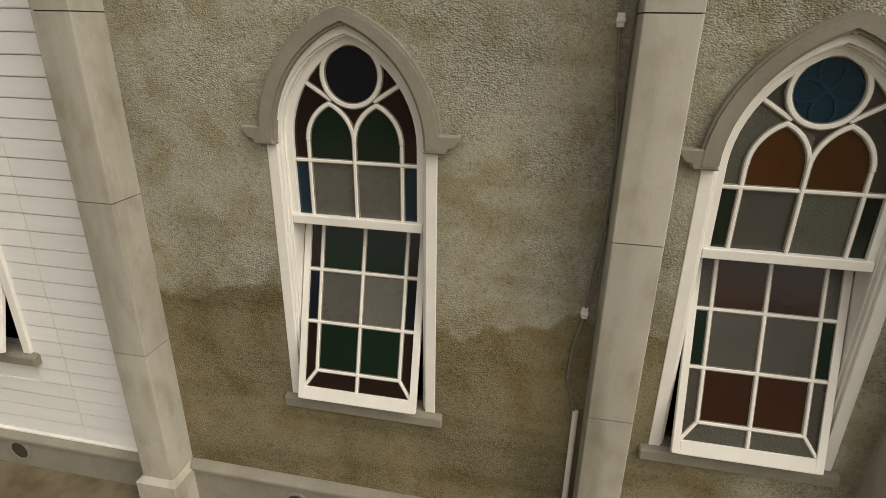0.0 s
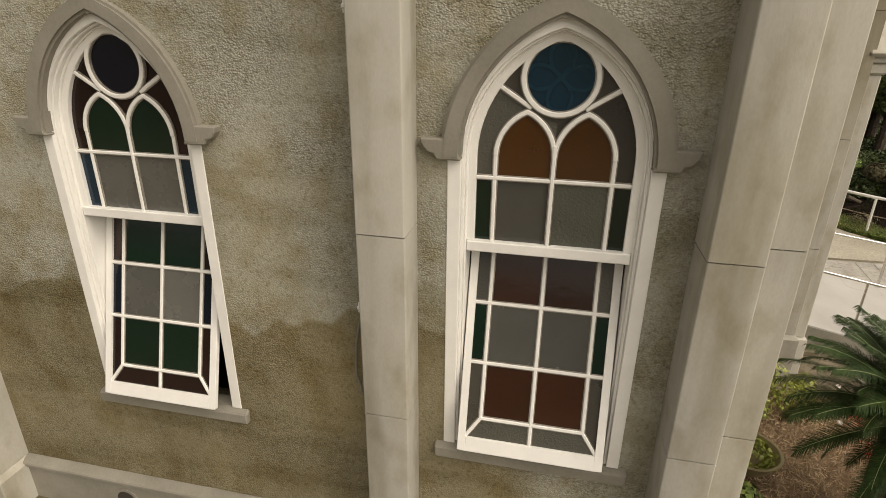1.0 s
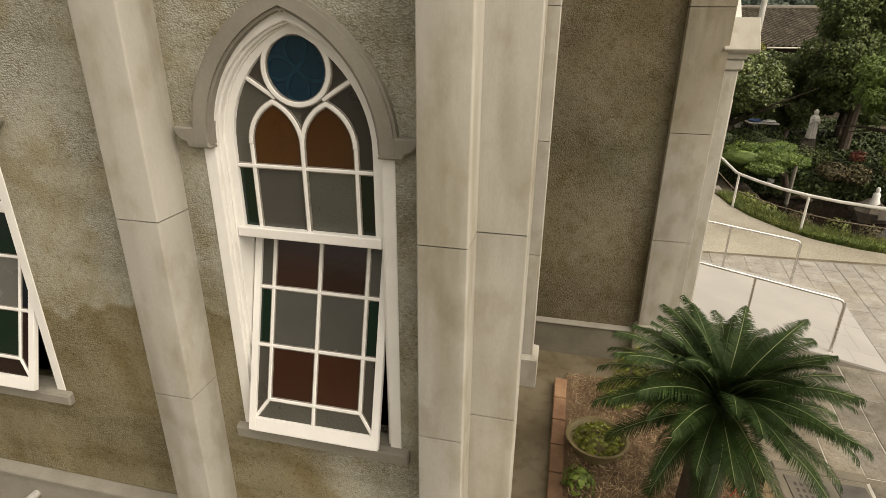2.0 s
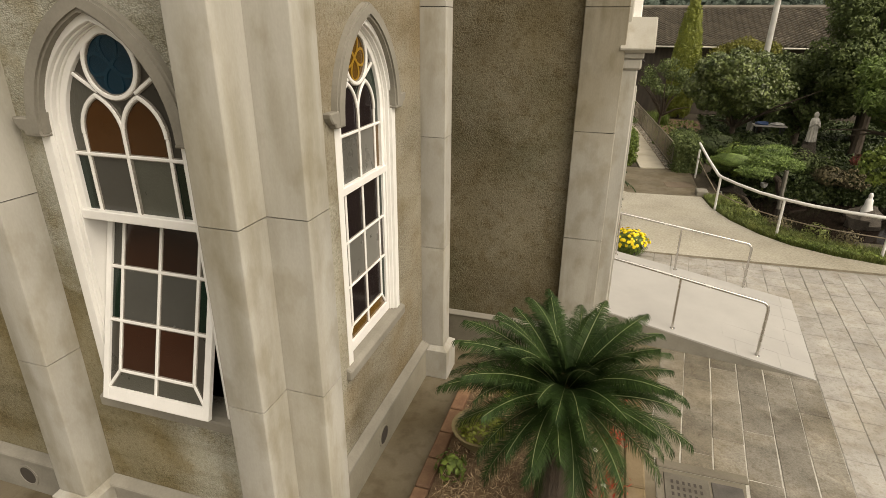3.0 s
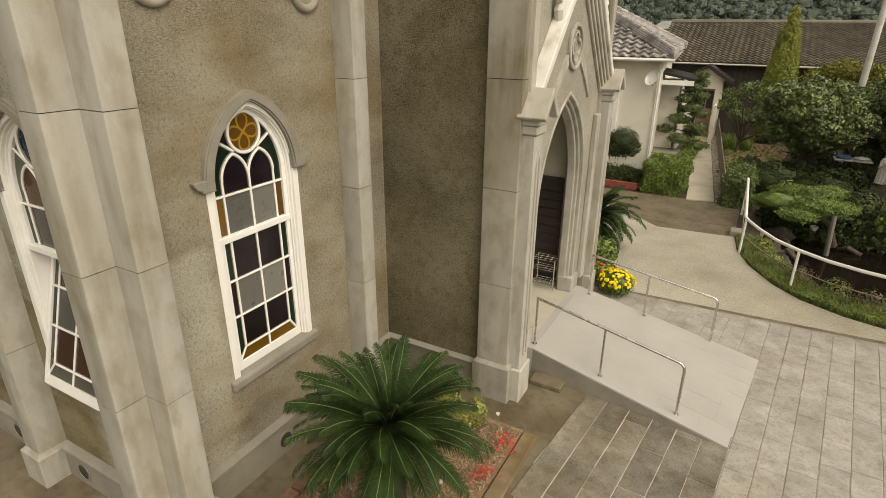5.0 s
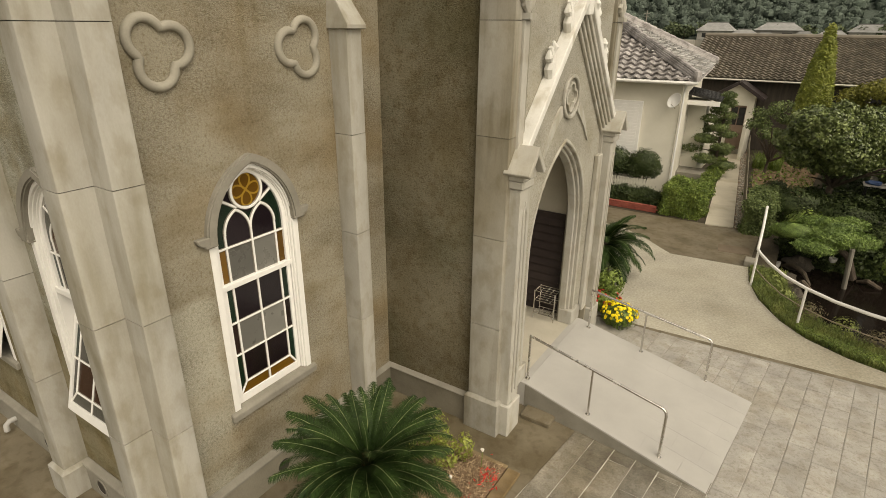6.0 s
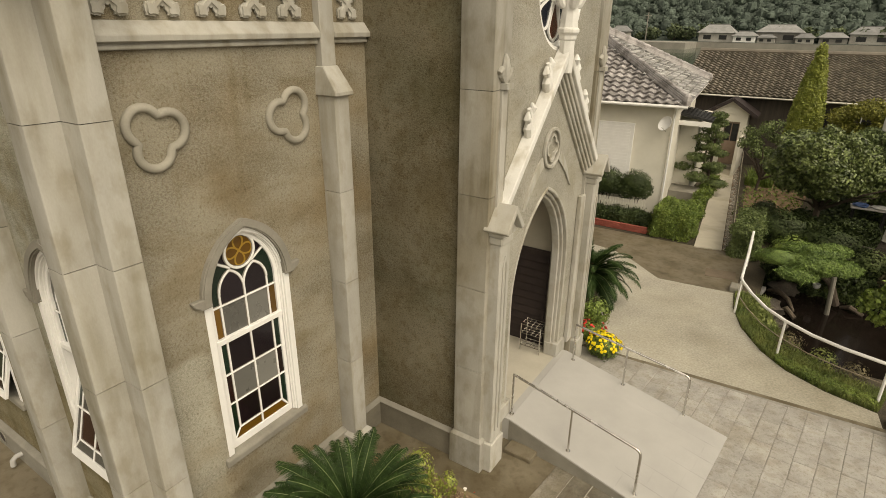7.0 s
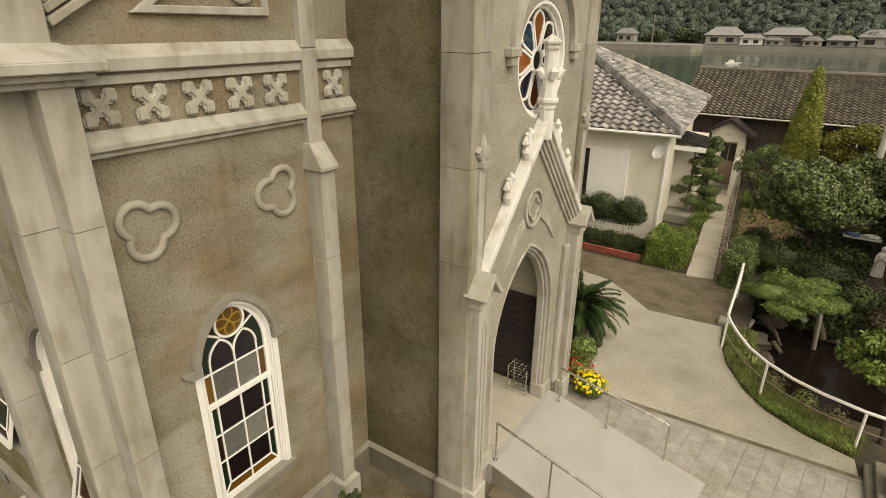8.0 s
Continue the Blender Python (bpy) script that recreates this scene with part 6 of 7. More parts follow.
cycad("large dark green sago palm with arching fronds in the bed", pose(4.64, 4.84, 0.03), 1.01, 1.40,
      ((4, 1.30, 0.5, 0.55), (20, 1.12, 0.8, 1.0), (27, 0.84, 1.0, 1.06), (23, 0.48, 1.05, 1.06), (11, 0.12, 1.1, 1.0), (4, -0.3, 1.1, 0.95), (5, -0.85, 0.5, 0.95)), 3, 0.0034)
cycad("smaller sago palm beside the yard behind the church", pose(4.20, 14.4, 0.0), 1.28, 0.80,
      ((7, 1.2, 1.0, 0.9), (12, 0.85, 1.4, 1.0), (15, 0.5, 1.6, 1.0), (14, 0.15, 1.4, 0.95), (8, -0.3, 0.9, 0.85)), 8, 0.0055)


def shrub(name, label, category, clumps, material, size, dense, seed, stems=(), at=None, group=""):
    """A shrub of leaf clumps (centre, radii), with stems."""
    t = thing(name, label, category, at, group=group)
    rng = np.random.default_rng(seed)
    pts, nor = [], []
    for c, s in clumps:
        area = (s[0] * s[1] + s[0] * s[2] + s[1] * s[2])
        p, d = cloud_points(rng, c, s, max(60, int(dense * area)))
        pts.append(p)
        nor.append(d)
    part("crown", leaf_mesh("crown", np.concatenate(pts), size, material, 0.8, 1.5, np.concatenate(nor), seed), material, t)
    for path, r in stems:
        part("stem", Build().tube(path, r, 7), BARK, t)
    return t


def hedge(label, x0, x1, y0, y1, z0, z1, material, size, dense, seed, name="hedge"):
    rng = np.random.default_rng(seed)
    pts, nor = [], []
    faces = (((x0, y0, z1), (x1 - x0, 0, 0), (0, y1 - y0, 0), (0, 0, 1)), ((x0, y0, z0), (x1 - x0, 0, 0), (0, 0, z1 - z0), (0, -1, 0)), ((x1, y0, z0), (0, y1 - y0, 0), (0, 0, z1 - z0), (1, 0, 0)),
             ((x0, y0, z0), (0, y1 - y0, 0), (0, 0, z1 - z0), (-1, 0, 0)), ((x0, y1, z0), (x1 - x0, 0, 0), (0, 0, z1 - z0), (0, 1, 0)))
    for o, a, c, nrm in faces:
        o, a, c, nrm = map(np.array, (o, a, c, nrm))
        n = int(dense * np.linalg.norm(a) * np.linalg.norm(c))
        uv = rng.uniform(0, 1, (n, 2))
        p = o + uv[:, :1] * a + uv[:, 1:] * c
        p = p + nrm * (rng.normal(0, 0.055, n) - 0.03 + 0.085 * np.sin(p[:, 0] * 5 + p[:, 1] * 4) * np.sin(p[:, 2] * 6 + p[:, 0] * 3))[:, None]
        pts.append(p)
        nor.append(np.repeat(nrm[None], n, 0))
    t = thing(name, label, "hedge")
    part("leaves", leaf_mesh("leaves", np.concatenate(pts), size, material, 0.9, 1.5, np.concatenate(nor), seed), material, t)
    part("core", Build().box(x0 + 0.1, x1 - 0.1, y0 + 0.1, y1 - 0.1, z0, z1 - 0.12), LEAF_DARK, t)
    return t


hedge("clipped yellow-green hedge beside the garden path", 4.35, 5.55, 20.2, 21.9, 0, 0.95, LEAF_HEDGE, 0.042, 4200, 1)
hedge("low dark hedge behind the brick edging", 0.2, 4.2, 20.55, 21.2, 0, 0.50, LEAF_DEEP, 0.042, 2400, 2)
hedge("dark clipped hedge beside the garden path", 6.85, 7.55, 19.7, 22.4, 0, 0.92, LEAF_DEEP_B, 0.042, 3600, 3)
hedge("low yellow-green hedge along the garden path", 4.90, 5.24, 24.2, 28.6, 0, 0.48, LEAF_HEDGE, 0.05, 1200, 6)
shrub_mounds = (((8.1, 22.0, 0.5), (0.95, 0.9, 0.62)), ((9.5, 21.2, 0.45), (1.0, 0.8, 0.58)), ((7.4, 24.2, 0.35), (0.5, 0.6, 0.42)))
bp = thing("brick_planter", "low red brick edging of the hedge bed", "planter")
for i in range(17):
    for j in range(3):
        part("brick", Build().box(0.2 + 0.235 * i + 0.11 * (j % 2), 0.2 + 0.235 * i + 0.11 * (j % 2) + 0.225, 20.25, 20.36, 0.075 * j, 0.075 * j + 0.068), BRICK, bp)
for k, m in enumerate(shrub_mounds):
    shrub("clipped_mound", "dark rounded clipped shrub behind the pond", "shrub", [m], LEAF_DEEP, 0.05, 3200, 70 + k, group="clipped mounds")
for k, (x, r) in enumerate(((1.05, 0.60), (2.15, 0.64), (3.22, 0.58))):
    fan = [([(x + 0.05 * j, 21.8, 0), (x + 0.16 * j, 21.8 + 0.05 * math.sin(3 * j), 0.62), (x + 0.30 * j, 21.8, 1.15)], [0.022, 0.018, 0.012]) for j in (-1, -0.4, 0.3, 1)]
    shrub("house_shrub", "dark rounded clipped shrub on bare stems before the house", "shrub", [((x, 21.82, 1.30), (r, 0.52, 0.52)), ((x - 0.25, 21.72, 1.10), (0.44, 0.42, 0.38)), ((x + 0.28, 21.75, 1.14), (0.40, 0.42, 0.36))], LEAF_DEEP, 0.045, 3600, 140 + k, fan, group="clipped shrubs before the house")
picket = thing("picket_fence", "low pale picket fence under the shrubs", "fence")
for k in range(36):
    part("picket", Build().box(0.4 + 0.095 * k, 0.45 + 0.095 * k, 21.28, 21.30, 0.1, 0.82), HOUSE_WALL, picket)
part("rail", Build().box(0.4, 3.8, 21.30, 21.33, 0.62, 0.68), HOUSE_WALL, picket)


def tree(name, label, at, trunk, limbs, clumps, material, size, dense, seed, stretch=1.6):
    t = thing(name, label, "tree", at)
    rng = np.random.default_rng(seed)
    part("trunk", Build().tube(*trunk, 9), BARK, t)
    for path, r in limbs:
        part("limb", Build().tube(path, r, 6), BARK, t)
    pts, nor = [], []
    for c, s in clumps:
        area = s[0] * s[1] + s[0] * s[2] + s[1] * s[2]
        p, d = cloud_points(rng, c, s, max(50, int(dense * area)), 0.5)
        pts.append(p)
        nor.append(d)
    part("crown", leaf_mesh("crown", np.concatenate(pts), size, material, 0.7, stretch, np.concatenate(nor), seed), material, t)
    return t


def clump_set(seed, centre, radii, n, r):
    rng = np.random.default_rng(seed)
    out = []
    for _ in range(n):
        d = rng.normal(size=3)
        d /= np.linalg.norm(d)
        k = rng.uniform(0.45, 0.95)
        s = r * rng.uniform(0.7, 1.25)
        out.append((tuple(np.array(centre) + d * k * np.array(radii)), (s, s, s * 0.8)))
    return out


def limb_set(seed, foot, centre, radii, n):
    rng = np.random.default_rng(seed)
    out = []
    for _ in range(n):
        d = rng.normal(size=3) * np.array(radii) * 0.6
        e = Vector(centre) + Vector(d)
        f = Vector(foot)
        out.append(([f, f.lerp(e, 0.5) + Vector((0, 0, 0.1)), e], [0.06, 0.035, 0.012]))
    return out


# golden conifer
cone = []
for k in range(40):
    f = k / 39
    r = 0.78 * min(1.0, 0.60 + 1.6 * f) * (1 - f ** 2.2) + 0.04
    for j in range(max(1, int(8 * r / 0.6))):
        a = 2.4 * k + 2 * math.pi * j / max(1, int(8 * r / 0.6))
        cone.append(((r * 0.75 * math.cos(a), r * 0.75 * math.sin(a), 0.4 + 5.3 * f), (0.20, 0.20, 0.36)))
tree("conifer_tree", "tall narrow golden-green conifer", pose(7.90, 32.2, 0), ([(0, 0, 0), (0, 0, 5.5)], [0.10, 0.02]), [], cone, LEAF_YELLOW, 0.045, 2300, 31, 3.0)
# camellia
tree("camellia_tree", "broad glossy dark-green camellia tree", pose(8.85, 23.1, 0), ([(0, 0, 0), (0.1, 0, 1.2)], [0.13, 0.09]), limb_set(4, (0.1, 0, 1.0), (0, 0, 2.0), (1.6, 1.3, 0.8), 9),
     clump_set(7, (0, 0, 2.5), (1.55, 1.35, 1.05), 84, 0.46), LEAF_DARK, 0.072, 2700, 32)
# cloud-pruned tree
pads = [((0.74 * math.cos(2.4 * k) * (1.1 - k / 19) - 0.45 * (1 - k / 18), 0.60 * math.sin(2.4 * k) * (1.1 - k / 19), 0.55 + 0.155 * k), (0.50 - 0.011 * k, 0.48 - 0.011 * k, 0.18 + 0.03 * math.sin(3.7 * k))) for k in range(19)]
tree("topiary_tree", "dark cloud-pruned tree with stacked leaf pads", pose(4.98, 26.6, 0), ([(0, 0, 0), (0.05, 0, 3.4)], [0.07, 0.03]), [([(0.02, 0, p[2] - 0.1), p], 0.018) for p, s in pads], pads, LEAF_DEEP_B, 0.040, 4200, 33)
# pond pine
pads = [((-0.9, 0.2, 1.05), (0.75, 0.6, 0.22)), ((0.1, -0.2, 1.15), (0.75, 0.6, 0.25)), ((0.75, 0.5, 0.95), (0.6, 0.6, 0.2)), ((-0.3, 0.9, 1.2), (0.7, 0.5, 0.22)), ((-0.4, -0.6, 0.85), (0.6, 0.45, 0.2)), ((0.5, 1.1, 1.3), (0.5, 0.4, 0.2)), ((-1.3, 0.6, 0.85), (0.5, 0.45, 0.2)), ((0.2, 0.4, 1.35), (0.55, 0.5, 0.2))]
tree("pond_pine", "spreading trained pine leaning over the pond", pose(9.0, 18.0, 0) @ Matrix.Scale(0.80, 4), ([(0.9, 0.6, -0.4), (0.6, 0.4, 0.4), (0.1, 0.2, 0.8), (-0.4, 0.2, 1.0)], [0.13, 0.11, 0.08, 0.05]),
     [([(0.2, 0.2, 0.75), p], [0.045, 0.02]) for p, s in pads], pads, LEAF_PINE, 0.026, 12000, 34, 6.0)
solid("pine_prop", Build().tube([(9.56, 17.95, -0.6), (9.46, 17.65, 0.75)], 0.06, 8), CEMENT_GREY, "pale stone post propping the pine in the pond", "post", smooth=True)
shrub("round_bush", "round clipped bush beside the pond", "shrub", [((8.45, 19.4, 0.55), (0.62, 0.62, 0.55))], LEAF_HEDGE, 0.06, 1800, 35)
# dark trees beyond the pond
LEAF_OLIVE = surface("olive_yellow_leaf", ((0.09, 0.10, 0.015), (0.26, 0.25, 0.055)), 3, 25, 0.6, 0, each=0.35, island=True, specular=0.3)
tree("garden_tree", "tall dark evergreen tree beyond the pond", pose(13.2, 24.0, 0), ([(0, 0, 0), (0.1, 0, 4.0)], [0.2, 0.1]), limb_set(5, (0, 0, 2.0), (0, 0, 4.0), (1.8, 1.8, 2.0), 10), clump_set(8, (0, 0, 4.0), (2.0, 1.9, 2.6), 70, 0.6), LEAF_DEEP_B, 0.075, 900, 36)
tree("garden_tree", "dark leafy tree behind the statue", pose(11.6, 25.5, 0), ([(0, 0, 0), (0.1, 0, 2.0)], [0.15, 0.08]), limb_set(6, (0, 0, 1.0), (0, 0, 2.2), (1.4, 1.4, 1.2), 8), clump_set(9, (0, 0, 2.1), (1.6, 1.4, 1.5), 50, 0.5), LEAF_DEEP_B, 0.07, 900, 37)
tree("garden_tree", "dark pine beside the pond", pose(12.6, 19.5, 0), ([(0, 0, 0), (0.2, 0, 3.0)], [0.18, 0.07]), limb_set(16, (0, 0, 1.5), (0, 0, 2.6), (1.4, 1.4, 1.2), 10), clump_set(19, (0, 0, 2.9), (1.5, 1.4, 1.3), 44, 0.45), LEAF_PINE, 0.045, 1800, 38, 4.0)
tree("garden_tree", "thin bare-stemmed tree by the path", pose(6.75, 28.3, 0), ([(0, 0, 0), (0.15, 0, 1.6)], [0.06, 0.04]), limb_set(17, (0.1, 0, 0.6), (0, 0, 1.9), (0.9, 0.8, 0.6), 10), clump_set(20, (0, 0, 2.2), (1.1, 0.9, 0.8), 24, 0.30), LEAF_DEEP_B, 0.06, 700, 39)
tree("garden_tree", "low yellow-green tree before the long hall", pose(10.0, 30.5, 0), ([(0, 0, 0), (0.1, 0, 1.4), (0, 0, 3.0)], [0.10, 0.08, 0.04]), limb_set(23, (0.05, 0, 1.5), (0, 0, 3.0), (1.4, 1.0, 0.7), 7), clump_set(22, (0, 0, 3.1), (1.6, 1.2, 0.9), 40, 0.40), LEAF_OLIVE, 0.07, 800, 40)
tree("autumn_tree", "small broad-leaved tree with yellow-green leaves by the pond", pose(10.75, 13.75, 0), ([(0, 0, 0), (-0.05, 0, 1.0), (-0.15, 0, 1.9)], [0.06, 0.05, 0.03]), limb_set(24, (-0.08, 0, 1.1), (-0.3, -0.1, 1.9), (0.7, 0.5, 0.5), 8), clump_set(25, (-0.42, -0.15, 1.98), (0.72, 0.62, 0.52), 40, 0.19), LEAF_HEDGE, 0.075, 800, 41)

# flowers
def flowers(name, label, centre, size, n, petal, seed, leaf=None):
    t = thing(name, label, "flowers")
    rng = np.random.default_rng(seed)
    p, d = cloud_points(rng, centre, (size[0], size[1], size[2]), 2200 if leaf else 60, 0.3)
    part("foliage", leaf_mesh("foliage", p, 0.042, leaf or LEAF_HEDGE, 0.9, 1.5, d, seed), leaf or LEAF_HEDGE, t)
    bloom = Build().lathe([(0.010, -0.008), (0.034, 0.008), (0.028, 0.018), (0.004, 0.021)], (0, 0, 0), 7).mesh("bloom", petal, fix=False)
    for _ in range(n):
        v = rng.normal(size=3)
        v[2] = abs(v[2]) + 0.1
        v /= np.linalg.norm(v)
        c = np.array(centre) + v * np.array(size) * rng.uniform(0.92, 1.10)
        o = part("bloom", bloom, petal, t)
        o.matrix_basis = Matrix.Translation(c) @ Vector(v).to_track_quat("Z", "Y").to_matrix().to_4x4() @ Matrix.Scale(rng.uniform(0.8, 1.2), 4)
    return t


flowers("chrysanthemums", "mound of bright yellow chrysanthemums beside the ramp", (5.38, 12.0, 0.23), (0.37, 0.35, 0.28), 120, PETAL_YELLOW, 51, LEAF_HEDGE)
flowers("red_flowers", "red flowers beside the yellow mound", (4.93, 12.5, 0.20), (0.34, 0.34, 0.24), 30, PETAL_RED, 52, LEAF_HEDGE)
shrub("yellow_shrub", "yellow-green leafy shrub behind the red flowers", "shrub", [((4.86, 12.95, 0.42), (0.34, 0.34, 0.42)), ((4.80, 12.75, 0.55), (0.24, 0.24, 0.26))], LEAF_HEDGE, 0.05, 2200, 53)

RUSTY = surface("rusty_rail", ((0.12, 0.085, 0.05), (0.34, 0.29, 0.22)), 7, 40, 0.75, 0.2, 0.003, spread=0.5)
# pond railing, bent round the curve
posts = [(7.42, 19.2), (7.52, 15.75), (8.56, 14.05), (10.30, 13.25), (11.9, 13.1)]
curve = [(7.40, 19.3, 1.05), (7.46, 17.6, 0.92), (7.50, 15.95, 0.87), (7.56, 15.72, 0.87), (7.80, 15.15, 0.87), (8.15, 14.52, 0.87), (8.55, 14.08, 0.87), (9.05, 13.70, 0.87), (9.60, 13.45, 0.87), (10.30, 13.25, 0.87), (11.9, 13.1, 0.87)]
fence = thing("pond_railing", "white painted pipe railing curving round the pond", "railing")
part("top_rail", Build().tube(curve, 0.035, 10), WHITE_PAINT, fence, smooth=True)
part("lower_rail", Build().tube([(x, y, z - 0.42) for x, y, z in curve], 0.012, 8), RUSTY, fence, smooth=True)
for x, y in posts:
    part("post", Build().tube([(x, y, -0.1), (x, y, 0.87)], 0.028, 10), WHITE_PAINT, fence, smooth=True)
# grass bank between yard and pond
rng = np.random.default_rng(61)
edge = [Vector(p) for p in ((7.40, 17.0), (7.48, 16.0), (7.78, 15.0), (8.28, 14.12), (8.78, 13.58), (9.48, 13.18), (10.3, 12.95))]
pts = []
for a, c in zip(edge[:-1], edge[1:]):
    d = (c - a)
    nrm = Vector((-d.y, d.x)).normalized()
    for _ in range(int(d.length * 3200)):
        p = a + d * rng.uniform() + nrm * rng.uniform(0, 1) ** 1.2 * 0.80
        pts.append((p.x, p.y, -0.02))
tagged(new("grass", blade_mesh("grass", pts, 0.13, 0.010, GRASS, 0.6, 62)), "rough grass bank along the pond", "grass", kind="stuff")
for k in range(3):
    x, y = 8.0 + 0.25 * k, 16.6 - 0.22 * k + rng.uniform(0, 0.3)
    solid("rock", Build().lump((x, y, -0.30), (rng.uniform(0.15, 0.3), rng.uniform(0.15, 0.28), rng.uniform(0.12, 0.22)), 0.25, seed=k), ROCK, "rough grey garden rock at the edge of the pond", "rock", group="rocks round the pond", smooth=True)

# statue on its rock
K = 0.84
sx, sy, sz = 10.63, 20.3, 1.12
stat = Build().lathe([(r * K, z * K) for r, z in ((0.15, 0), (0.165, 0.05), (0.15, 0.33), (0.135, 0.56), (0.16, 0.70), (0.135, 0.81), (0.065, 0.87), (0.082, 0.93), (0.078, 1.01), (0.025, 1.07))], (sx, sy, sz), 14)
stat.lump((sx - 0.03, sy - 0.10, sz + 0.60), (0.05, 0.06, 0.10), 0.1)
for s in (-1, 1):
    stat.tube([(sx + s * 0.10, sy - 0.03, sz + 0.62), (sx + s * 0.12, sy - 0.07, sz + 0.46), (sx + s * 0.02, sy - 0.13, sz + 0.56)], [0.04, 0.045, 0.03], 8)
for k in range(7):
    a = math.pi * (1.0 + k / 6.0)
    stat.tube([(sx + 0.11 * math.cos(a), sy + 0.11 * math.sin(a), sz + 0.49), (sx + 0.13 * math.cos(a), sy + 0.13 * math.sin(a), sz + 0.01)], [0.015, 0.025], 6)
solid("statue", stat, STATUE, "pale stone draped statue standing on a rock", "statue", smooth=True)
solid("rock", Build().lump((10.65, 20.35, 0.48), (0.30, 0.28, 0.68), 0.25, seed=40), ROCK, "large rough rock under the statue", "rock", smooth=True)

# fence along the garden path
pf = thing("path_fence", "low wire fence with pale rails along the garden path", "fence")
fa, fb = Vector((6.78, 20.3, 0)), Vector((5.62, 33.0, 0))
for k in range(9):
    p = fa.lerp(fb, k / 8)
    part("post", Build().tube([p, p + Vector((0, 0, 0.85))], 0.022, 8), CEMENT_GREY, pf, smooth=True)
NETTING = surface("rusty_netting", ((0.17, 0.14, 0.10), (0.34, 0.30, 0.235)), 6, 40, 0.7, 0)
for z in (0.83, 0.12):
    part("rail", Build().tube([fa + Vector((0, 0, z)), fb + Vector((0, 0, z))], 0.016, 8), NETTING, pf, smooth=True)
net = Build()
for k in range(-5, 130):
    for lean in (0, 5):
        u0, u1 = (k + lean) / 130, (k + 5 - lean) / 130
        if 0 <= min(u0, u1) and max(u0, u1) <= 1:
            net.tube([fa.lerp(fb, u0) + Vector((0, 0, 0.12)), fa.lerp(fb, u1) + Vector((0, 0, 0.83))], 0.005, 3)
part("netting", net, NETTING, pf, "rusty wire netting")["kind"] = "stuff"

# right side of the pond and beyond
shrub("dark_shrub", "dark brownish shrub at the foot of the statue", "shrub", [((10.45, 19.85, 0.48), (0.55, 0.35, 0.50)), ((10.95, 19.95, 0.42), (0.40, 0.32, 0.42))], LEAF_DEEP_B, 0.05, 1900, 68)
tree("garden_tree", "dark dense tree between the garden and the hall", pose(10.9, 28.0, 0), ([(0, 0, 0), (0, 0, 1.8)], [0.12, 0.07]), limb_set(61, (0, 0, 1.0), (0, 0, 2.2), (1.3, 1.2, 1.0), 7), clump_set(62, (0, 0, 2.0), (1.5, 1.3, 1.4), 46, 0.5), LEAF_DEEP_B, 0.075, 900, 63)
tree("garden_tree", "tall dark conifer with drooping branches", pose(14.2, 27.0, 0), ([(0, 0, 0), (0, 0, 7.0)], [0.2, 0.05]), [], [((0.9 * (1.1 - k / 26) * math.cos(2.4 * k), 0.9 * (1.1 - k / 26) * math.sin(2.4 * k), 1.0 + 0.25 * k), (0.75 - 0.018 * k, 0.75 - 0.018 * k, 0.35)) for k in range(26)], LEAF_DEEP_B, 0.07, 1200, 64, 2.5)
RED_LEAF = surface("red_autumn_leaf", ((0.10, 0.035, 0.025), (0.34, 0.10, 0.07)), 6, 30, 0.7, 0, each=0.4, island=True)
shrub("red_leaf_shrub", "low shrub with red and pink leaves", "shrub", [((11.75, 19.5, 0.78), (0.26, 0.24, 0.20))], RED_LEAF, 0.05, 1500, 65)
shrub("green_shrub", "brownish green low shrub beside the statue", "shrub", [((11.0, 19.1, 0.35), (0.5, 0.5, 0.32)), ((11.55, 18.9, 0.35), (0.45, 0.45, 0.30))], LEAF_DRY, 0.055, 1400, 66)
for k, (x, y, s) in enumerate(((8.15, 15.3, 0.30), (8.75, 14.7, 0.34), (9.4, 14.3, 0.30), (9.95, 14.05, 0.28), (7.95, 16.2, 0.28))):
    shrub("bank_shrub", "thin dry-leaved shrub on the bank of the pond", "shrub", [((x, y, 0.10), (s, s, 0.24))], LEAF_DRY if k % 2 else GRASS, 0.04, 1300, 80 + k, group="shrubs on the pond bank")
rng = np.random.default_rng(90)
pts = []
for _ in range(5200):
    f = rng.uniform()
    x = 8.55 + 1.75 * f
    y = 13.72 - 0.95 * f + 0.28 * f * f + rng.uniform(0, 0.34)
    pts.append((x, y, rng.uniform(0.02, 0.10)))
tagged(new("ground_cover", leaf_mesh("ground_cover", pts, 0.035, LEAF_HEDGE, 0.5, 1.2, np.repeat([[0.0, 0.0, 1.0]], len(pts), 0), 91)), "bright green creeping ground cover at the yard edge", "ground cover", kind="stuff")
bench = thing("garden_table", "pale outdoor table with blue and white cloths behind the pond", "table")
part("top", Build().box(9.9, 11.0, 24.3, 24.9, 0.90, 0.95), STATUE, bench, bevel=0.01)
for x in (10.0, 10.9):
    for y in (24.4, 24.8):
        part("leg", Build().box(x - 0.03, x + 0.03, y - 0.03, y + 0.03, 0, 0.90), BLACK_METAL, bench)
BLUE_CLOTH = surface("blue_cloth", ((0.05, 0.10, 0.25), (0.12, 0.20, 0.42)), 4, 40, 0.8, 0.2, 0.005)
solid("folded_cloth", Build().lump((10.2, 24.6, 1.0), (0.25, 0.22, 0.07), 0.2), BLUE_CLOTH, "folded blue cloth lying on the garden table", "cloth", smooth=True)
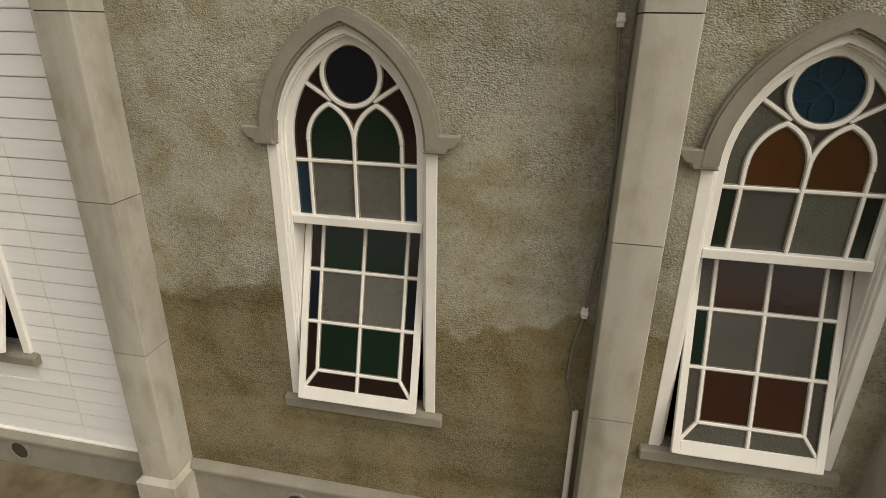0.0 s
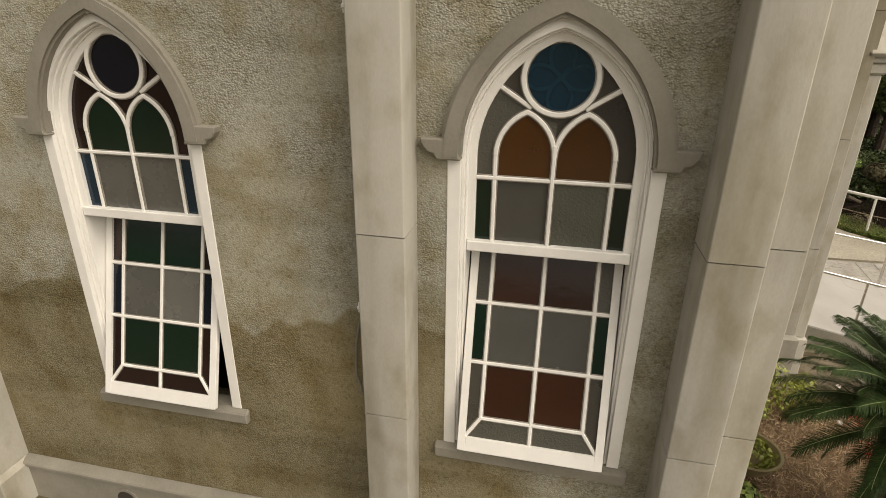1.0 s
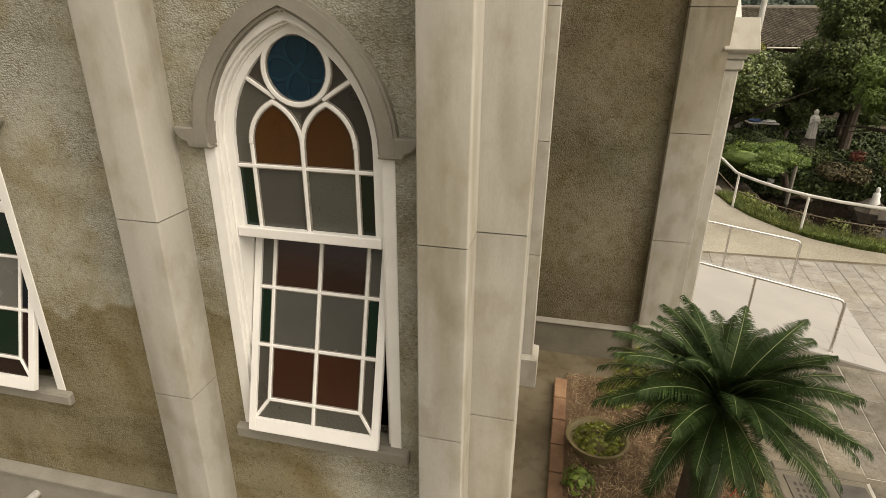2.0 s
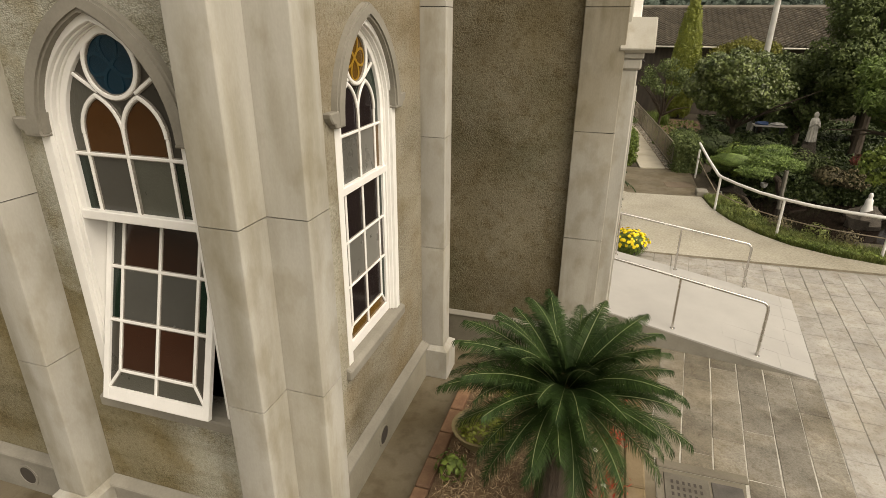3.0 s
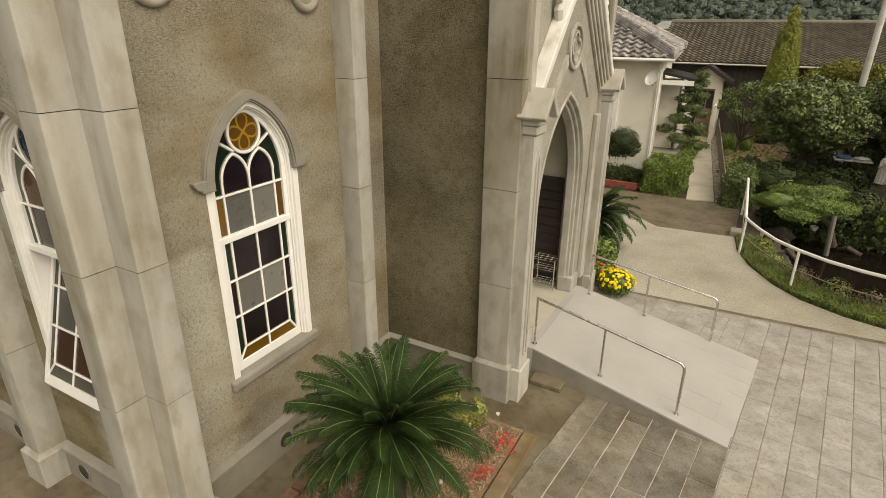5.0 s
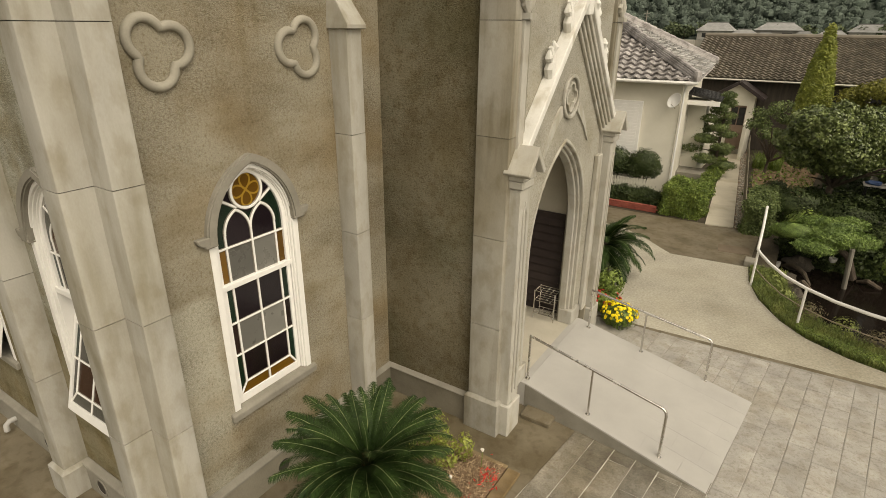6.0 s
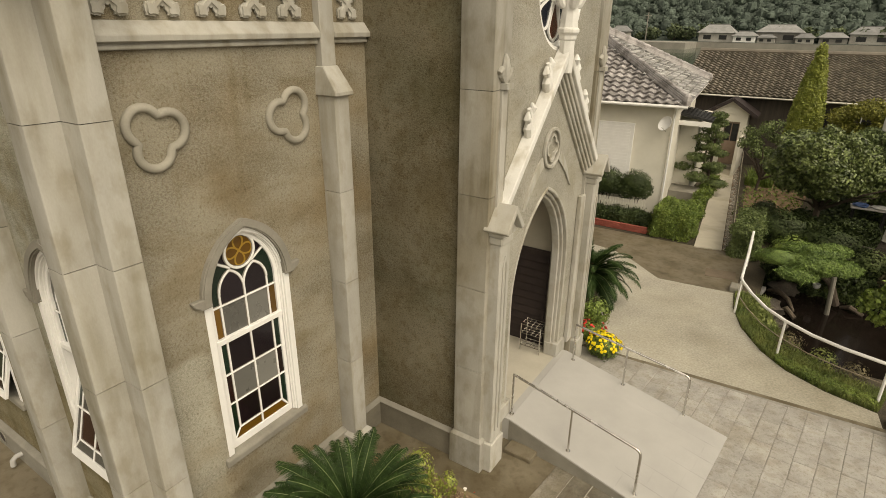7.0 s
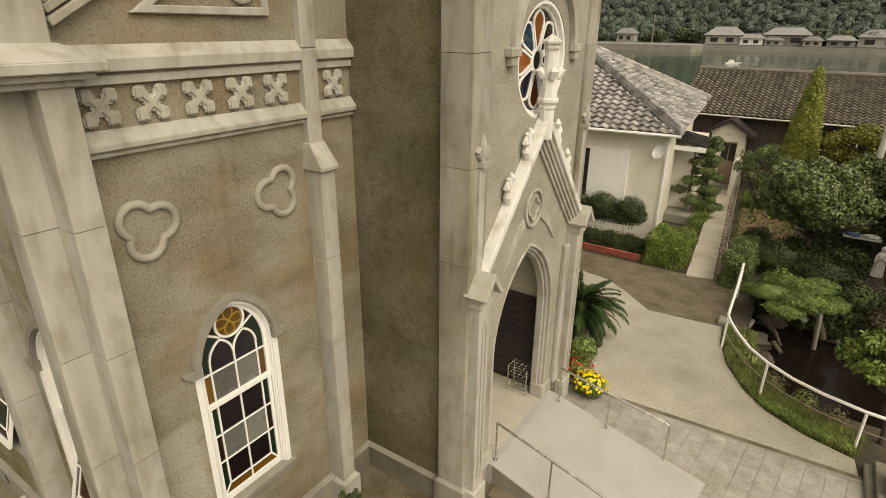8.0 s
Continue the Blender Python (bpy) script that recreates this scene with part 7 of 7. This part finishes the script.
solid("folded_cloth", Build().lump((10.72, 24.6, 0.99), (0.22, 0.20, 0.06), 0.2, seed=3), WHITE_PAINT, "folded white cloth lying on the garden table", "cloth", smooth=True)
STONE_STEP = surface("mossy_stone", ((0.10, 0.090, 0.062), (0.27, 0.248, 0.195)), 2.2, 40, 0.9, 0.5, 0.01, spread=0.6, fine=0.5)
solid("stone_step", Build().box(10.42, 11.3, 11.55, 12.75, 0.0, 0.12).box(10.55, 11.3, 11.62, 12.72, 0.12, 0.26).box(10.70, 11.3, 11.70, 12.30, 0.26, 0.55), STONE_STEP, "mossy grey-brown stone step at the end of the paving", "step", kind="structure", bevel=0.02)
solid("utility_pole", Build().tube([(10.5, 28.0, 0), (10.62, 28.1, 9.0)], [0.13, 0.10], 10), CEMENT_WHITE, "pale concrete utility pole", "pole", smooth=True)
gravel = solid("gravel_strip", Build().prism([(6.62, 20.1), (6.84, 20.1), (5.60, 33.2), (5.34, 33.2)], lambda p, q, d: (p, q, d), -0.01, 0.015), SOIL, "strip of loose pale pebbles beside the garden path", "gravel", kind="structure")
PEBBLE = surface("garden_pebble", ((0.16, 0.14, 0.11), (0.50, 0.46, 0.39)), 5, 40, 0.8, 0.2, 0.004, each=0.5, island=True)
b, rng = Build(), np.random.default_rng(130)
for _ in range(1300):
    f = rng.uniform() ** 1.3
    x, y, r = 6.73 - 1.26 * f + rng.uniform(-0.10, 0.10), 20.12 + 13.0 * f, rng.uniform(0.018, 0.042)
    b.add([(x - r, y, 0.018), (x, y - r * 0.8, 0.016), (x + r, y, 0.018), (x, y + r * 0.8, 0.016), (x, y, 0.018 + r * 0.6), (x, y, 0.0)], [(0, 1, 4), (1, 2, 4), (2, 3, 4), (3, 0, 4), (1, 0, 5), (2, 1, 5), (3, 2, 5), (0, 3, 5)])
part("pebbles", b, PEBBLE, gravel)["kind"] = "stuff"

# ---- planting bed in front of the church ----
rng = np.random.default_rng(100)
pts = np.stack([rng.uniform(3.5, 5.28, 20000), rng.uniform(2.3, 6.93, 20000), rng.uniform(0.045, 0.14, 20000)], 1)
STRAW = surface("dry_stalk", ((0.22, 0.155, 0.09), (0.58, 0.44, 0.28)), 4, 30, 0.9, 0, each=0.4, island=True)
tagged(new("dry_stalks", leaf_mesh("dry_stalks", pts, 0.0075, STRAW, 1.0, 10.0, None, 101)), "tangle of dry brown stalks over the bed", "dry stalks", kind="stuff")
shrub("yellow_shrub", "small yellow-green shrub by the church wall", "shrub", [((4.25, 6.72, 0.42), (0.28, 0.22, 0.34)), ((4.55, 6.55, 0.28), (0.22, 0.24, 0.24)), ((4.05, 6.45, 0.25), (0.24, 0.24, 0.20))], LEAF_YELLOW, 0.032, 2400, 102)
shrub("yellow_shrub", "small yellow-leaved shrub at the end of the bed", "shrub", [((4.72, 6.80, 0.28), (0.15, 0.13, 0.26))], LEAF_YELLOW, 0.032, 2600, 103)
POT = surface("glazed_pot", ((0.16, 0.13, 0.06), (0.28, 0.23, 0.12)), 5, 40, 0.5, 0.1, 0.003)
pot = thing("planter_bowl", "shallow brown bowl of small green plants in the bed", "planter")
part("bowl", Build().lathe([(0.18, 0.07), (0.26, 0.16), (0.31, 0.27), (0.33, 0.29), (0.30, 0.29), (0.24, 0.22), (0.05, 0.20)], (3.78, 5.55, 0), 24), POT, pot, smooth=True)
p, d = cloud_points(rng, (3.78, 5.55, 0.24), (0.27, 0.27, 0.12), 900)
part("foliage", leaf_mesh("foliage", p, 0.035, LEAF_YELLOW, 0.8, 1.4, d, 104), LEAF_YELLOW, pot)
for k, (x, y, r) in enumerate(((3.65, 4.3, 0.22), (3.95, 4.0, 0.28), (4.3, 3.9, 0.25), (4.9, 4.0, 0.25), (3.6, 5.0, 0.18), (4.2, 3.3, 0.3), (3.7, 3.2, 0.25))):
    shrub("low_plant", "low leafy green plant in the bed", "plant", [((x, y, 0.16), (r, r, 0.17))], LEAF_HEDGE, 0.05, 1500, 110 + k, group="low plants in the bed")
for k, (x, y) in enumerate(((5.22, 6.60), (5.20, 6.0), (5.18, 5.30), (5.05, 4.85), (5.25, 4.5))):
    t = thing("red_flowers", "low spray of red spider flowers along the kerb", "flowers", group="red flowers in the bed")
    p = np.stack([rng.normal(x, 0.07, 70), rng.normal(y, 0.11, 70), rng.uniform(0.09, 0.20, 70)], 1)
    part("petals", leaf_mesh("petals", p, 0.018, PETAL_RED, 1.0, 4.0, None, 120 + k), PETAL_RED, t)["kind"] = "stuff"
    part("stalk", Build().tube([(x, y, 0.06), (x + 0.02, y, 0.18)], 0.006, 5), GRASS, t)
for k, (x, y, h) in enumerate(((5.02, 6.75, 0.42), (4.85, 6.2, 0.30), (4.95, 5.35, 0.45), (4.80, 4.55, 0.50), (5.05, 5.0, 0.36))):
    t = thing("white_flower", "single white flower on a thin stalk", "flower", group="white flowers in the bed")
    part("stalk", Build().tube([(x, y, 0.06), (x + 0.03, y - 0.02, h)], 0.006, 5), GRASS, t)
    part("bloom", Build().lump((x + 0.03, y - 0.02, h + 0.02), (0.026, 0.022, 0.020), 0.35, 5, 8, k), PETAL_WHITE, t)
solid("statue", Build().lathe([(0.135, 0), (0.13, 0.08), (0.09, 0.20), (0.085, 0.33), (0.045, 0.38), (0.056, 0.45), (0.03, 0.51)], (11.25, 16.85, -0.02), 12), WHITE_PAINT, "small white kneeling statue beside the pond", "statue", smooth=True)
solid("rock", Build().lump((11.25, 16.85, -0.29), (0.4, 0.35, 0.32), 0.25, seed=44), ROCK, "rough rock under the small statue", "rock", smooth=True)
for k, (x, y) in enumerate(((8.15, 17.3), (8.45, 18.8), (11.6, 17.8))):
    solid("rock", Build().lump((x, y, -0.33), (0.42, 0.34, 0.22), 0.3, seed=50 + k), ROCK, "rough brown rock standing in the pond", "rock", group="rocks round the pond", smooth=True)
hedge("dark bushy growth below the camellia tree", 8.3, 10.6, 22.4, 23.6, 0, 0.75, LEAF_DEEP, 0.07, 800, 92)
hedge("dark undergrowth on the bank beyond the pond", 9.2, 13.4, 19.7, 21.6, -0.1, 0.35, LEAF_DEEP, 0.08, 600, 94)
hedge("dark ferny growth hanging over the far bank of the pond", 7.9, 13.9, 18.95, 19.5, -0.45, 0.22, LEAF_DEEP, 0.08, 700, 95)
hedge("dark growth along the side bank of the pond", 13.4, 14.4, 14.2, 19.0, -0.45, 0.45, LEAF_DEEP, 0.08, 500, 96)
sheet("soil_patch", [(6.75, 23.4), (8.2, 23.4), (8.9, 31.5), (6.1, 31.8)], -0.012, SOIL, "bare brown soil of the kitchen garden", "soil")
pts = np.stack([rng.uniform(6.2, 7.3, 1800), rng.uniform(29.3, 31.4, 1800), np.zeros(1800)], 1)
tagged(new("tall_grass", blade_mesh("tall_grass", pts, 0.4, 0.025, LEAF_HEDGE, 0.4, 93)), "clump of tall green blades beside the path", "grass", kind="stuff")

# leaf litter and low growth under the garden trees
pts = np.stack([rng.uniform(8.9, 17.0, 26000), rng.uniform(19.6, 32.5, 26000), rng.uniform(0.0, 0.30, 26000) ** 1.3], 1)
tagged(new("undergrowth", leaf_mesh("undergrowth", pts, 0.10, LEAF_DEEP, 0.7, 1.6, np.repeat([[0.0, 0.0, 1.0]], len(pts), 0), 97)), "dark low undergrowth beneath the garden trees", "undergrowth", kind="stuff")
pts = np.stack([rng.uniform(6.3, 8.6, 900), rng.uniform(23.8, 31.0, 900), rng.uniform(0.0, 0.10, 900)], 1)
tagged(new("seedlings", leaf_mesh("seedlings", pts, 0.07, LEAF_HEDGE, 0.8, 1.8, np.repeat([[0.0, 0.0, 1.0]], len(pts), 0), 98)), "scattered green seedlings on the bare soil", "seedlings", kind="stuff")
# at the edge of the pond
solid("stone_block", Build().box(7.22, 7.52, 16.98, 17.36, -0.02, 0.14), CEMENT_GREY, "low worn concrete block at the end of the railing", "block", bevel=0.02)
solid("stone_slab", Build().prism([(7.62, 17.75), (8.0, 17.72), (8.06, 18.1), (7.66, 18.0)], lambda p, q, d: (p, q, d), -0.22, -0.08), RAMP_CONCRETE, "pale flat slab lying beside the pond", "slab", bevel=0.015)
DRIFT = surface("grey_driftwood", ((0.035, 0.026, 0.018), (0.13, 0.10, 0.07)), 5, 40, 0.85, 0.6, 0.01, streak=(3, 3, 1))
for k, path in enumerate((((8.10, 18.35, -0.28), (8.35, 18.1, -0.12), (8.62, 17.72, -0.16), (8.80, 17.45, -0.36)), ((8.45, 17.3, -0.36), (8.62, 17.25, -0.22), (8.84, 17.05, -0.36)), ((9.85, 18.55, -0.40), (10.05, 18.4, -0.28), (10.35, 18.3, -0.40)))):
    solid("driftwood", Build().tube([Vector(p) for p in path], [0.04, 0.07, 0.06, 0.03][:len(path)], 8), DRIFT, "gnarled brown driftwood lying in the pond", "driftwood", group="driftwood in the pond", smooth=True)
pot = thing("hanging_pot", "small white pot hanging under the pine", "pot")
part("bowl", Build().lathe([(0.05, 0.0), (0.09, 0.05), (0.10, 0.13), (0.085, 0.13), (0.07, 0.05), (0.01, 0.03)], (9.2, 18.5, 0.02), 14), WHITE_PAINT, pot, smooth=True)
part("hanger", Build().tube([(9.2, 18.5, 0.13), (9.2, 18.5, 0.85)], 0.006, 5), STEEL, pot)
RUST_COVER = surface("rusty_cover", ((0.105, 0.078, 0.052), (0.20, 0.155, 0.108)), 3, 40, 0.8, 0.3, 0.004)
solid("utility_cover", Build().prism([(6.43, 18.30), (7.22, 18.46), (7.28, 17.86), (6.50, 17.72)], lambda p, q, d: (p, q, d), 0.0, 0.007), RUST_COVER, "faded reddish cover plate set in the damp concrete", "cover", kind="structure")
solid("garden_pipe", Build().tube([(9.9, 21.4, 0.55), (10.5, 21.1, 0.58), (11.4, 20.7, 0.58)], 0.03, 8).tube([(9.95, 21.38, 0.0), (9.95, 21.38, 0.56)], 0.025, 6), CEMENT_GREY, "grey bamboo rail beside the clipped shrubs", "rail", smooth=True)


# ---- paving stones, one by one ----
LEAN_OF_ROWS = 0.11


def paving(parent, x0, x1, y0, y1, width, material, seed, top=0.012, keep=lambda x, y: True, starts=None, length=(0.55, 0.95)):
    rng = np.random.default_rng(seed)
    starts = starts or (lambda x, first=y0: first)
    n = round((x1 - x0) / width)
    w = (x1 - x0) / n
    for c in range(n):
        y0 = starts(x0 + c * w)
        y = y0 - rng.uniform(0, 0.6)
        while y < y1:
            l = rng.uniform(*length)
            a, e = max(y, y0), min(y + l, y1)
            y += l
            if e - a < 0.12 or not keep(x0 + (c + 0.5) * w + LEAN_OF_ROWS * ((a + e) / 2 - 8.1), (a + e) / 2):
                continue
            t = top + rng.uniform(-0.001, 0.004)
            g, gy = (0.0065, 0.0025) if material is STONE_DARK else (0.005, 0.004)
            # worn corners, none quite square
            j = rng.uniform(-0.005, 0.005, (4, 2))
            x, z = (x0 + c * w + g, x0 + (c + 1) * w - g), (a + gy, e - gy)
            q = [(x[0] + j[0][0], z[0] + j[0][1]), (x[1] + j[1][0], z[0] + j[1][1]), (x[1] + j[2][0], z[1] + j[2][1]), (x[0] + j[3][0], z[1] + j[3][1])]
            q = [(p + LEAN_OF_ROWS * (r - 8.1), r - 0.05 * (p - x[0])) for p, r in q]
            m = (sum(p for p, _ in q) / 4, sum(p for _, p in q) / 4)
            i = [(p + math.copysign(0.006, m[0] - p), r + math.copysign(0.006, m[1] - r)) for p, r in q]
            b = Build().add([(*p, 0.0) for p in q] + [(*p, t - 0.004) for p in q] + [(*p, t + rng.uniform(-0.0015, 0.0015)) for p in i],
                            [(k, (k + 1) % 4, 4 + (k + 1) % 4, 4 + k) for k in range(4)] + [(4 + k, 4 + (k + 1) % 4, 8 + (k + 1) % 4, 8 + k) for k in range(4)] + [(8, 9, 10, 11)])
            part("paving_stone", b, material, parent, fix=False)


mortar = bpy.data.objects["pavement_mortar"]
paving(mortar, 5.79, 7.77, 2.0, 8.36, 0.33, STONE_DARK, 71, keep=lambda x, y: x > 5.6, starts=lambda x: 5.95 if x < 6.7 else 2.0, length=(0.70, 0.84))
mortar = bpy.data.objects["pavement_bed"]
paving(mortar, 7.77, 11.73, 3.0, 12.20, 0.33, STONE_PAVE, 72, length=(0.50, 0.70))
paving(mortar, 5.13, 7.77, 10.60, 12.16, 0.33, STONE_PAVE, 73, keep=lambda x, y: x > 5.3, length=(0.35, 0.6))
# slabs laid on the ramp
rng = np.random.default_rng(74)
starts = (0.66, 0.61, 0.57, 0.50, 0.44, 0.38)
b = Build()
for c, u in enumerate(starts):
    q = [(0.001, max(c / 6, 0.0006)), (u - 0.0006, max(c / 6, 0.0006)), (u - 0.0006, min((c + 1) / 6, 0.9994)), (0.001, min((c + 1) / 6, 0.9994))]
    b.add([ramp_at(*p, -0.002) for p in q] + [ramp_at(*p, 0.0055) for p in q], [(3, 2, 1, 0), (4, 5, 6, 7), (0, 1, 5, 4), (1, 2, 6, 5), (2, 3, 7, 6), (3, 0, 4, 7)])
part("slab", b, RAMP_CONCRETE, ramp, "smooth concrete top of the ramp", fix=False)
for c, u in enumerate(starts):
    while u < 0.97:
        l = rng.uniform(0.13, 0.20)
        u1 = min(u + l, 0.996)
        t = rng.uniform(0.005, 0.0065)
        v0, v1 = c / 6 + 0.0006, (c + 1) / 6 - 0.0006
        q = [(u + 0.0006, v0), (u1 - 0.0006, v0), (u1 - 0.0006, v1), (u + 0.0006, v1)]
        b = Build().add([ramp_at(*p, -0.002) for p in q] + [ramp_at(*p, t) for p in q], [(3, 2, 1, 0), (4, 5, 6, 7), (0, 1, 5, 4), (1, 2, 6, 5), (2, 3, 7, 6), (3, 0, 4, 7)])
        part("slab", b, RAMP_CONCRETE, ramp, fix=False)
        u += l
